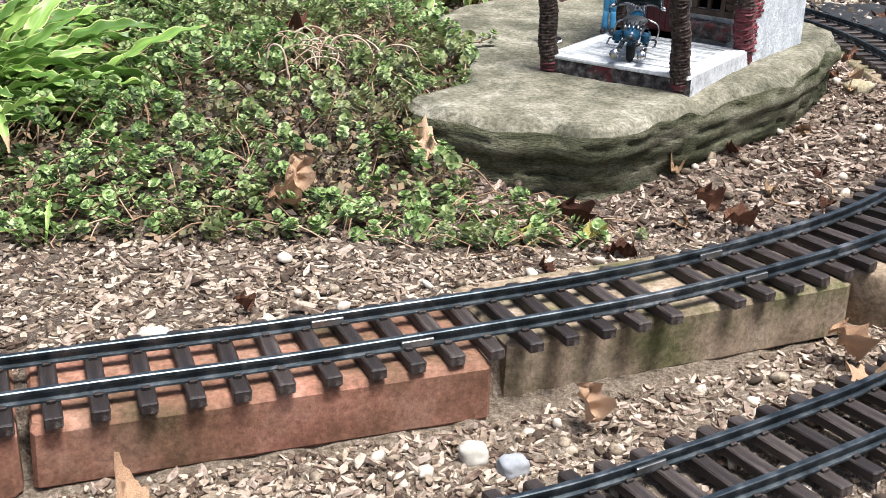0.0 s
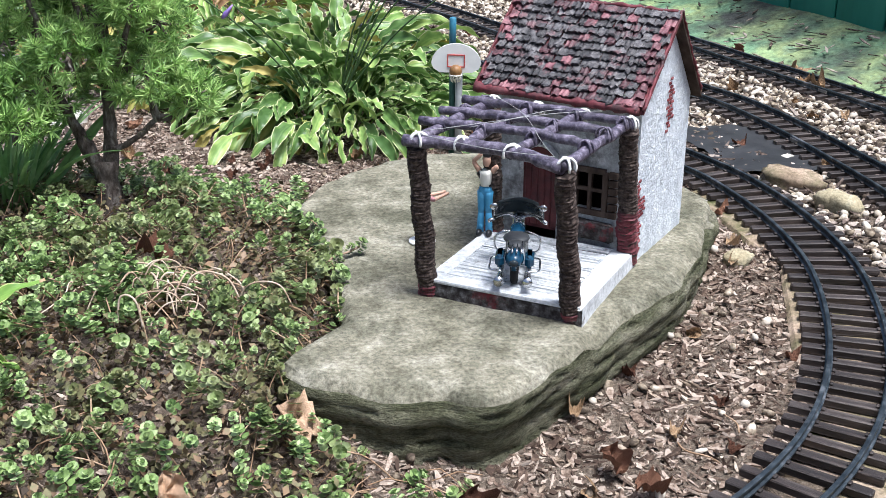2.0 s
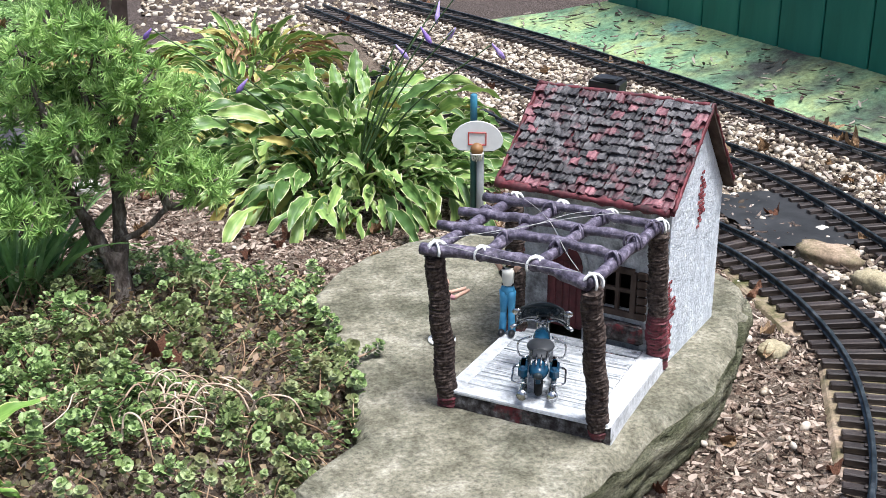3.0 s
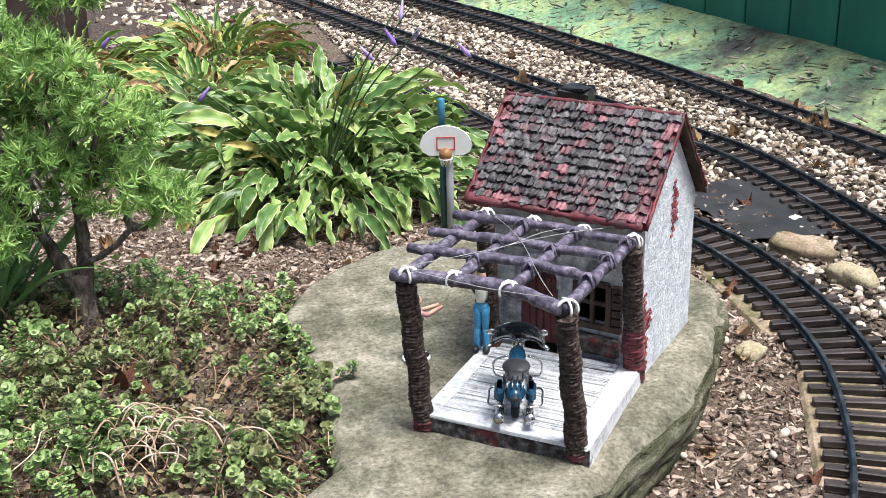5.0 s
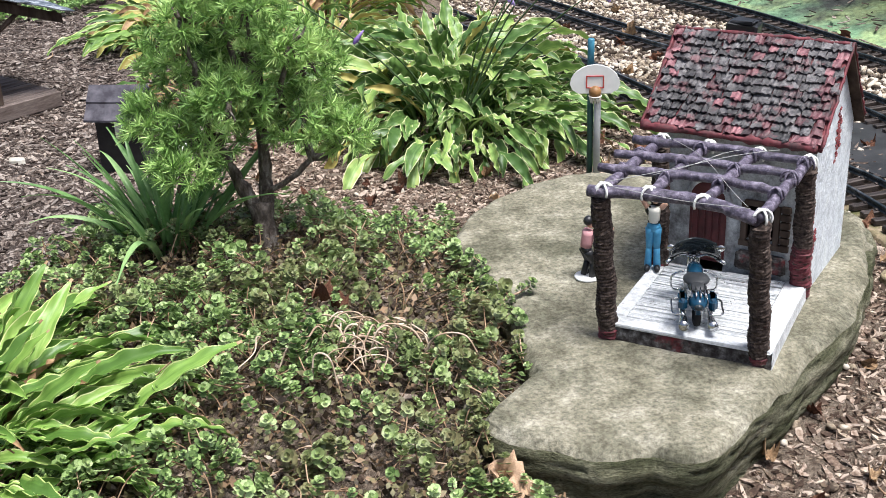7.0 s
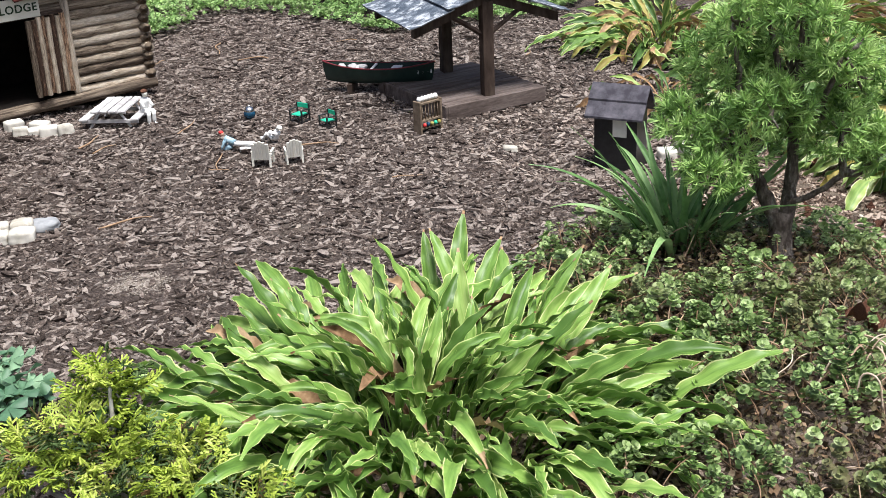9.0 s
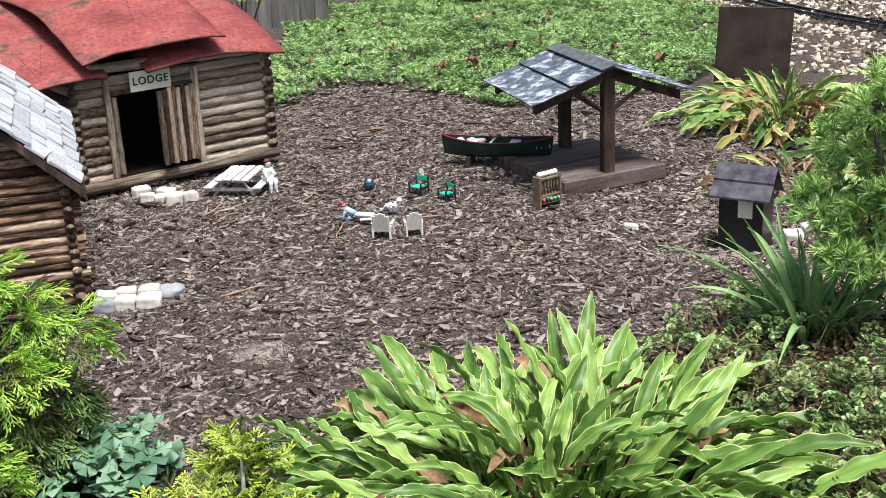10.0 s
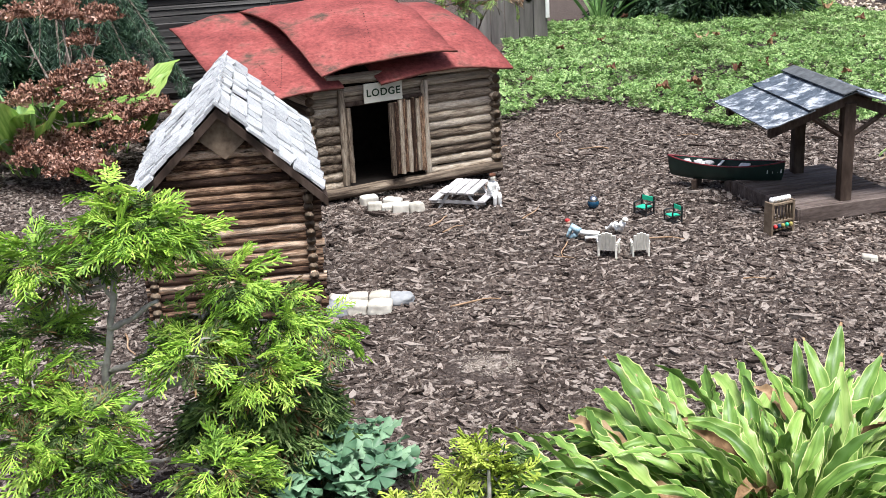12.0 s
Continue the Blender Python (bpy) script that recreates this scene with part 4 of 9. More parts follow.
    for k in range(20):
        z = 0.064 + k * 0.0042
        for j in range(3 if 9 < k < 15 else 2 if k < 9 else 1):
            if RNG.random() < 0.88:
                part("brick", bricks[(k + j) % 3], h, at=pose(X1, 0.003 + j * 0.0078 + 0.0035 * (k % 2), z))
    # patio: slab, rim boards and thin plank lines
    g = Geo()
    g.box(-0.157, 0.003, -0.162, 0.0, 0.046, 0.0735, bevel=0.002, wob=0.0006)
    slab = part("patio_slab", g.mesh("patio_slab", "slab_edge", smooth=False), h, "worn red and grey slab edge", at=pose(0, 0, -0.0035, 0, 0, 4.4))
    g = Geo()
    g.box(-0.148, -0.008, -0.148, -0.004, 0.0725, 0.0742)
    part("plank_bed", g.mesh("plank_bed", "groove", smooth=False), slab)
    for x_0, x_1, y_0, y_1 in ((-0.157, 0.003, -0.1625, -0.143), (-0.157, -0.143, -0.143, -0.004), (-0.018, 0.003, -0.143, -0.004)):
        g = Geo()
        g.box(x_0, x_1, y_0, y_1, 0.0728, 0.0765, bevel=0.0012, wob=0.0004)
        part("rim", g.mesh("rim", "patio", smooth=False), slab, "white painted rim")
    y = -0.1425
    while y < -0.006:
        wd = RNG.uniform(0.0018, 0.0040)
        for xa, xb in ((-0.1425, -0.1425 + RNG.uniform(0.035, 0.09)), (None, -0.0185)):
            xa = xm if xa is None else xa
            xm = xb + 0.0006
            g = Geo()
            g.box(xa, xb, y, y + wd, 0.0735, 0.0756 + RNG.normal(0, 0.0002), bevel=0.0007, wob=0.00042)
            part("plank", g.mesh("plank", "patio", smooth=False), slab)
        y += wd + RNG.uniform(0.0004, 0.0010)
    # side of the slab, painted white
    part("slab_side", Geo().box(0.003, 0.0045, -0.160, -0.002, 0.05, 0.076, wob=0.0006).mesh("slab_side", "patio", smooth=False), slab)
    # four posts of stacked stone courses
    for (xa, ya, za), (xb, yb, zb) in (((-0.1425, -0.167, 0.050), (-0.147, -0.183, 0.206)), ((0.0025, -0.152, 0.050), (0.0025, -0.184, 0.206)), ((-0.150, -0.020, 0.06), (-0.147, -0.036, 0.208)), ((-0.004, -0.004, 0.06), (0.0, -0.032, 0.206))):
        g = Geo()
        n = 96
        path, rad = [], []
        for k in range(n):
            s = k / (n - 1)
            path.append((xa + (xb - xa) * s + 0.0008 * math.sin(k * 0.21 + xa * 90), ya + (yb - ya) * s + 0.0007 * math.sin(k * 0.17 + ya * 70), za + (zb - za) * s))
            rad.append((0.0098 if k % 2 else 0.0090) * (1.05 - 0.1 * s) + RNG.normal(0, 0.00012))
        g.tube(path, rad, 14)
        pts = np.concatenate(g.v)
        g.v = [pts + RNG.normal(0, 0.00045, pts.shape)]
        post = part("post", g.mesh("post", "post", smooth=False), h, "dark post of thin stone courses")
        m = 40 if xa > -0.1 and ya > -0.1 else 11
        g = Geo()
        g.tube(path[:m], np.array(rad[:m]) + 0.0004 + RNG.normal(0, 0.0003, m), 14)
        pts = np.concatenate(g.v)
        g.v = [pts + RNG.normal(0, 0.0003, pts.shape)]
        part("post_foot", g.mesh("post_foot", "redtrim", smooth=False), post, "chipped red post foot")
    # pergola sticks: four from the wall to the front beam, four across
    zs = 0.212
    xs4 = ((-0.1425, -0.147), (-0.1025, -0.0985), (-0.052, -0.048), (0.0035, 0.002))
    front = lambda x: -0.186 + 0.011 * math.sin(math.pi * (x + 0.1425) / 0.146)
    for k, (xf, xb) in enumerate(xs4):
        stick("pergola_stick", h, (xf, front(xf) - 0.004, zs + 0.001), (xb, -0.026, zs + 0.003), 0.0050, "beam", 0.002, jit=0.0007)
    for pts, rr in ((((-0.157, -0.189, zs), (-0.1025, front(-0.1025), zs + 0.002), (-0.052, front(-0.052), zs + 0.002), (0.011, -0.189, zs - 0.001)), 0.0060), (((-0.166, -0.146, zs + 0.007), (-0.08, -0.138, zs + 0.010), (0.012, -0.136, zs + 0.008)), 0.0046), (((-0.168, -0.106, zs + 0.008), (-0.09, -0.098, zs + 0.010), (0.010, -0.089, zs + 0.008)), 0.0043), (((-0.168, -0.059, zs + 0.008), (-0.09, -0.052, zs + 0.010), (0.007, -0.051, zs + 0.008)), 0.0046)):
        p = spline(pts, 0.009)
        p = p + RNG.normal(0, 0.0005, p.shape)
        g = Geo()
        g.tube(p, rr * (1 + RNG.normal(0, 0.07, len(p))), 9)
        part("pergola_stick", g.mesh("pergola_stick", "beam"), h)
    def wrap(x, y, z, yaw, rx, rz, thick, name, mat, label):
        g = Geo()
        cy, sy = math.cos(yaw), math.sin(yaw)
        g.tube([(x + cy * rx * math.cos(q), y + sy * rx * math.cos(q), z + rz * math.sin(q) + RNG.normal(0, 0.0002)) for q in np.linspace(-0.45, math.pi + 0.45, 13)], thick, 6)
        part(name, g.mesh(name, mat), h, label)
    for xf, xb in xs4:
        for x, y in ((xf, front(xf)), (xb, -0.034)):
            for yaw in (0.55, -0.6, 0.75):
                wrap(x + RNG.normal(0, 0.0009), y + RNG.normal(0, 0.0012), zs + 0.001, yaw, 0.0078, 0.0082, 0.0012, "cord_tie", "cord", "white cord tie")
        for yy, dz in ((-0.141, 0.005), (-0.098, 0.006), (-0.055, 0.006)):
            f = (yy + 0.186) / 0.16
            for yaw in (0.8, -0.8, 0.4, -0.5):
                wrap(xf + (xb - xf) * f + RNG.normal(0, 0.001), yy + RNG.normal(0, 0.001), zs + dz, yaw, 0.0070, 0.0078, 0.0010, "twine_tie", "beam", "dark twine tie")
    for a, b, sag in (((-0.142, -0.186, 0.222), (-0.020, -0.040, 0.224), 0.004), ((-0.135, -0.05, 0.225), (-0.003, -0.185, 0.221), 0.004), ((-0.142, -0.19, 0.221), (0.0, -0.188, 0.221), -0.003), ((-0.11, -0.15, 0.222), (-0.05, -0.06, 0.226), 0.003)):
        g = Geo()
        ts = np.linspace(0, 1, 18)
        pth = np.array(a) + (np.array(b) - np.array(a)) * ts[:, None]
        pth[:, 2] += sag * np.sin(math.pi * ts)
        pth[:, 0] += 0.006 * np.sin(5 * ts)
        g.tube(pth, 0.00034, 4)
        part("wire", g.mesh("wire", "wire"), h, "thin grey wire")


house()

# ---- small things on the slab ----
def limb(g, a, b, ra, rb, sides=8):
    a, b = np.array(a, float), np.array(b, float)
    g.tube([a, a * 0.7 + b * 0.3, a * 0.3 + b * 0.7, b], [ra, (2 * ra + rb) / 3, (ra + 2 * rb) / 3, rb], sides)


def figure(label, at, mats, g):
    thing("figurine", label, "figurine", at, "figurines", data=g.mesh("figurine", *mats))


def standing_dancer():
    g = Geo()
    g.slot = 0
    for s in (-1, 1):
        limb(g, (s * 0.0055, 0, 0.003), (s * 0.0045, 0, 0.022), 0.0045, 0.0038)
        limb(g, (s * 0.0045, 0, 0.022), (s * 0.004, 0, 0.042), 0.0038, 0.0058)
    g.ball((0, 0, 0.043), (0.0085, 0.006, 0.006))
    g.slot = 1
    for s in (-1, 1):
        g.ball((s * 0.006, -0.004, 0.003), (0.004, 0.008, 0.0035))
    g.ball((0, 0, 0.0485), (0.0078, 0.0058, 0.002))
    g.slot = 2
    limb(g, (0, 0, 0.048), (0, 0, 0.062), 0.0065, 0.008)
    g.slot = 3
    g.ball((0.001, 0, 0.0715), (0.005, 0.0056, 0.0062))
    limb(g, (-0.008, 0, 0.062), (-0.015, -0.001, 0.070), 0.003, 0.0024)
    limb(g, (-0.015, -0.001, 0.070), (-0.005, -0.002, 0.078), 0.0024, 0.002)
    limb(g, (0.008, 0, 0.062), (0.014, -0.002, 0.067), 0.003, 0.0024)
    g.slot = 1
    g.ball((0.001, 0.001, 0.077), (0.0056, 0.006, 0.0035))
    limb(g, (-0.008, 0, 0.061), (0.0, 0.005, 0.050), 0.004, 0.005)
    figure("standing figurine in light blue trousers on the patio edge", HOUSE @ pose(-0.1494, -0.042, 0.0728, 0, 0, 18) @ Matrix.Diagonal((0.88, 0.9, 1.14, 1)), ("jeans", "black", "cream", "skin"), g)


def throwing_figure():
    g = Geo()
    g.slot = 0
    g.tube([(0, 0, 0), (0, 0, 0.0018), (0, 0, 0.0022)], [0.0145, 0.0145, 0.013], 20)
    g.slot = 1
    for s in (-1, 1):
        limb(g, (s * 0.005, 0.002 * s, 0.002), (s * 0.005, 0.003, 0.018), 0.0036, 0.0036)
        limb(g, (s * 0.005, 0.003, 0.018), (s * 0.004, -0.003, 0.033), 0.0036, 0.0052)
        g.ball((s * 0.0055, 0.004 + 0.002 * s, 0.004), (0.0035, 0.0065, 0.003))
    g.ball((0, -0.003, 0.034), (0.007, 0.0056, 0.0055))
    g.slot = 2
    limb(g, (0, -0.003, 0.036), (0, 0.001, 0.054), 0.0062, 0.0074)
    for s in (-1, 1):
        limb(g, (s * 0.007, 0.001, 0.053), (s * 0.007, 0.010, 0.048), 0.003, 0.0026)
    g.slot = 3
    for s in (-1, 1):
        limb(g, (s * 0.007, 0.010, 0.048), (s * 0.003, 0.030, 0.051), 0.0024, 0.0018)
    g.ball((0, 0.003, 0.063), (0.0048, 0.0054, 0.006))
    g.slot = 1
    g.ball((0, 0.000, 0.066), (0.0056, 0.006, 0.0055))
    figure("figurine in pink top and black trousers on white disc", pose(0.148, 1.380, 0.0562, 0, 0, -68), ("white", "black", "pink", "skin"), g)


standing_dancer()
throwing_figure()


def motorcycle():
    b = thing("toy_motorcycle", "dark blue toy motorcycle with chrome trim on the patio", "toy motorcycle", HOUSE @ pose(-0.079, -0.107, 0.0722, 0, 0, 24) @ Matrix.Diagonal((1.08, 1.08, 1.08, 1)))
    def wheel(y, r):
        g = Geo()
        ang = np.linspace(0, 2 * math.pi, 21)
        g.tube([(0, y + (r - 0.003) * math.cos(a), r + (r - 0.003) * math.sin(a)) for a in ang], 0.0034, 8)
        w = part("wheel", g.mesh("wheel", "rubber"), b, "black rubber tyre")
        g = Geo()
        g.tube([(0, y + (r - 0.006) * math.cos(a), r + (r - 0.006) * math.sin(a)) for a in ang], 0.0013, 6)
        for k in range(6):
            a = k * math.pi / 3
            g.tube([(0, y, r), (0, y + (r - 0.006) * math.cos(a), r + (r - 0.006) * math.sin(a))], 0.0006, 4)
        part("rim", g.mesh("rim", "chrome"), w, "chrome spoked rim")
    wheel(-0.032, 0.014)
    wheel(0.036, 0.014)
    for y, a0, a1 in ((-0.032, 0.25, 2.9), (0.036, 0.4, 2.7)):
        g = Geo()
        ang = np.linspace(a0, a1, 12)
        g.tube([(0, y - 0.0165 * math.cos(a), 0.014 + 0.0165 * math.sin(a)) for a in ang], 0.0048, 8, flat=0.5)
        part("fender", g.mesh("fender", "blue_paint"), b)
    g = Geo()
    g.ball((0, 0.008, 0.034), (0.0075, 0.016, 0.0065), 14, 8)
    part("fuel_tank", g.mesh("fuel_tank", "blue_paint"), b, "glossy blue tank")
    g = Geo()
    g.ball((0, -0.010, 0.0345), (0.0120, 0.014, 0.0042), 14, 8)
    g.ball((0, -0.027, 0.0345), (0.0085, 0.009, 0.0034), 14, 8)
    part("seat", g.mesh("seat", "grey_seat"), b, "grey vinyl seat")
    g = Geo()
    g.box(-0.007, 0.007, -0.010, 0.018, 0.010, 0.026, bevel=0.003)
    engine = part("engine", g.mesh("engine", "chrome", smooth=False), b, "finned chrome engine")
    for k in range(6):
        part("fin", Geo().box(-0.010, 0.010, 0.000 + k * 0.0022, 0.0012 + k * 0.0022, 0.014, 0.026).mesh("fin", "chrome", smooth=False), engine)
    for s in (-1, 1):
        g = Geo()
        g.tube([(s * 0.011, 0.012, 0.012), (s * 0.012, -0.01, 0.009), (s * 0.012, -0.04, 0.010), (s * 0.0125, -0.053, 0.011), (s * 0.0125, -0.058, 0.0115)], [0.0022, 0.0025, 0.0034, 0.0042, 0.0046], 10)
        part("exhaust_pipe", g.mesh("exhaust_pipe", "chrome"), b, "chrome exhaust pipe")
        g = Geo()
        g.box(s * 0.013 - 0.004, s * 0.013 + 0.004, -0.044, -0.022, 0.018, 0.030, bevel=0.003)
        part("saddle_case", g.mesh("saddle_case", "blue_paint", smooth=False), b)
        g = Geo()
        g.tube(spline([(s * 0.010, -0.046, 0.017), (s * 0.021, -0.044, 0.017), (s * 0.022, -0.030, 0.017), (s * 0.021, -0.018, 0.018), (s * 0.010, -0.016, 0.018)], 0.003), 0.0009, 6)
        g.tube(spline([(s * 0.007, 0.016, 0.012), (s * 0.019, 0.014, 0.013), (s * 0.020, 0.014, 0.026), (s * 0.008, 0.014, 0.032)], 0.003), 0.0009, 6)
        part("crash_bar", g.mesh("crash_bar", "chrome"), b, "chrome crash bar")
        g = Geo()
        g.tube(spline([(0, 0.022, 0.041), (s * 0.012, 0.020, 0.045), (s * 0.024, 0.008, 0.044)], 0.003), 0.0011, 6)
        g.tube([(s * 0.020, 0.012, 0.0445), (s * 0.026, 0.005, 0.0435)], 0.0018, 7)
        bar = part("handlebar", g.mesh("handlebar", "chrome"), b, "chrome handlebar")
        g = Geo()
        g.ball((s * 0.022, 0.012, 0.055), (0.0042, 0.0012, 0.0032))
        g.tube([(s * 0.021, 0.012, 0.046), (s * 0.022, 0.012, 0.055)], 0.0006, 5)
        part("mirror", g.mesh("mirror", "chrome"), bar)
        g = Geo()
        g.tube([(s * 0.0042, 0.037, 0.014), (s * 0.0042, 0.026, 0.043)], 0.0014, 7)
        part("fork", g.mesh("fork", "chrome"), b)
    g = Geo()
    pts = []
    for j, t in enumerate(np.linspace(0, 1, 6)):
        for i, s in enumerate(np.linspace(-1, 1, 9)):
            pts.append((s * (0.0235 - 0.003 * t * t) * (1 if t < 0.8 else 0.88), 0.033 - 0.017 * t - 0.009 * s * s, 0.042 + 0.022 * t - 0.002 * s * s))
    pts2 = [(x, y - 0.0022, z) for x, y, z in pts]
    fs = [(j * 9 + i, j * 9 + i + 1, j * 9 + i + 10, j * 9 + i + 9) for j in range(5) for i in range(8)]
    n = len(pts)
    edge = list(range(9)) + [9 * j + 8 for j in range(1, 6)] + [53 - i for i in range(1, 9)] + [9 * j for j in range(4, 0, -1)]
    g.add(pts + pts2, fs + [tuple(n + k for k in f[::-1]) for f in fs] + [(edge[i], edge[i - 1], n + edge[i - 1], n + edge[i]) for i in range(len(edge))])
    part("windscreen", g.mesh("windscreen", "glass"), b, "dark smoked windscreen")
    g = Geo()
    g.ball((0, -0.038, 0.026), (0.0085, 0.013, 0.0075), 14, 8)
    part("tail_cowl", g.mesh("tail_cowl", "blue_paint"), b, "rounded blue tail cowl")
    for x in (-0.006, -0.002, 0.002, 0.006):
        g = Geo()
        g.tube([(x, -0.026, 0.037), (x, -0.040, 0.036), (x, -0.046, 0.034)], 0.0008, 5)
        part("rack_bar", g.mesh("rack_bar", "chrome"), b, "chrome luggage rack bar")
    g = Geo()
    g.ball((0, -0.050, 0.026), (0.004, 0.003, 0.003))
    part("tail_lamp", g.mesh("tail_lamp", "glass"), b)
    g = Geo()
    g.ball((0, 0.034, 0.036), (0.006, 0.006, 0.006))
    part("headlamp", g.mesh("headlamp", "chrome"), b)


motorcycle()


def basketball_hoop():
    b = thing("toy_basketball_hoop", "white toy basketball backboard on green and grey pole", "toy basketball hoop", pose(0.231, 1.712, 0.03, 0, 0, -12))
    g = Geo()
    g.tube([(-0.004, 0.004, 0), (-0.004, 0.004, 0.175)], 0.0042, 10)
    pole = part("pole", g.mesh("pole", "green_pole"), b, "dark green pole")
    g = Geo()
    g.tube([(-0.004, 0.004, 0.165), (-0.004, 0.004, 0.200), (-0.004, 0.004, 0.2015)], [0.0046, 0.0046, 0.003], 10)
    part("cap", g.mesh("cap", "blue_cap"), pole, "teal blue pole cap")
    g = Geo()
    g.tube([(0.005, 0, 0), (0.005, 0, 0.14)], 0.0048, 10)
    part("pole", g.mesh("pole", "grey_pole"), b, "grey pole")
    g = Geo()
    prof = [(-0.028, 0.137), (-0.020, 0.132), (0.022, 0.132), (0.031, 0.137)] + [(0.0015 + 0.0325 * math.cos(a), 0.143 + 0.027 * math.sin(a)) for a in np.linspace(0.05, math.pi - 0.05, 13)]
    n = len(prof)
    g.add([(x, -0.009, z) for x, z in prof] + [(x, -0.006, z) for x, z in prof], [tuple(range(n)), tuple(range(n, 2 * n))[::-1]] + [(i, (i + 1) % n, n + (i + 1) % n, n + i)[::-1] for i in range(n)])
    board = part("backboard", g.mesh("backboard", "white", smooth=False), b, "white backboard")
    for x0, x1, z0, z1 in ((-0.010, 0.013, 0.1545, 0.1558), (-0.010, 0.013, 0.139, 0.1403), (-0.010, -0.0087, 0.139, 0.1558), (0.0117, 0.013, 0.139, 0.1558)):
        part("line", Geo().box(x0, x1, -0.0098, -0.009, z0, z1).mesh("line", "orange_red", smooth=False), board, "red target line")
    g = Geo()
    g.tube([(0.0015 + 0.008 * math.cos(a), -0.017 + 0.008 * math.sin(a), 0.131) for a in np.linspace(0, 2 * math.pi, 17)], 0.0009, 6)
    ring = part("hoop", g.mesh("hoop", "cream"), b)
    g = Geo()
    for k in range(10):
        a = k * math.pi / 5
        for d in (-0.3, 0.3):
            g.tube([(0.0015 + 0.008 * math.cos(a), -0.017 + 0.008 * math.sin(a), 0.131), (0.0015 + 0.0055 * math.cos(a + d), -0.017 + 0.0055 * math.sin(a + d), 0.122)], 0.0005, 4)
    part("net", g.mesh("net", "cream"), ring, "pale net")
    g = Geo()
    g.ball((0, 0, 0), 0.0082, 16, 10)
    thing("toy_ball", "brown toy ball resting in the hoop", "toy ball", pose(0.231, 1.712, 0.03, 0, 0, -12) @ pose(0.0015, -0.017, 0.136), data=g.mesh("toy_ball", "ball"))


basketball_hoop()


# ---- lodge of logs with a red sheet roof ----
def log_mesh(mat):
    """A log of unit length along x and unit radius, slightly uneven, with cut ends."""
    g = Geo()
    n = 15
    xs = np.linspace(0, 1, n)
    path = np.c_[xs, RNG.normal(0, 0.10, n), RNG.normal(0, 0.06, n)]
    path[:, 1:] = np.apply_along_axis(lambda v: np.convolve(np.r_[v[:1], v, v[-1:]], (0.3, 0.4, 0.3), "valid"), 0, path[:, 1:])
    ang = np.arange(10) * 2 * math.pi / 10
    pts = []
    for k in range(n):
        r = 1 + RNG.normal(0, 0.06) + RNG.normal(0, 0.03, 10)
        pts.append(np.c_[np.full(10, xs[k]), path[k, 1] + r * np.cos(ang), path[k, 2] + r * np.sin(ang)])
    g.add(np.concatenate(pts), [(a * 10 + i, a * 10 + (i + 1) % 10, a * 10 + 10 + (i + 1) % 10, a * 10 + 10 + i) for a in range(n - 1) for i in range(10)])
    g.slot = 1
    g.f += [tuple(range(10))[::-1], tuple(range((n - 1) * 10, n * 10))]
    g.s += [1, 1]
    me = g.mesh("log", mat, "log_end")
    return me


LOGS = {m: [log_mesh(m) for _ in range(5)] for m in ("log", "log_warm")}


def log(parent, kind, a, b, r, name="log"):
    a, b = Vector(a), Vector(b)
    d = b - a
    q = d.to_track_quat("X", "Z").to_matrix().to_4x4()
    part(name, LOGS[kind][RNG.integers(5)], parent, at=Matrix.Translation(a) @ q @ pose(0, 0, 0, RNG.uniform(0, 360)) @ Matrix.Diagonal((d.length, r, r, 1)))


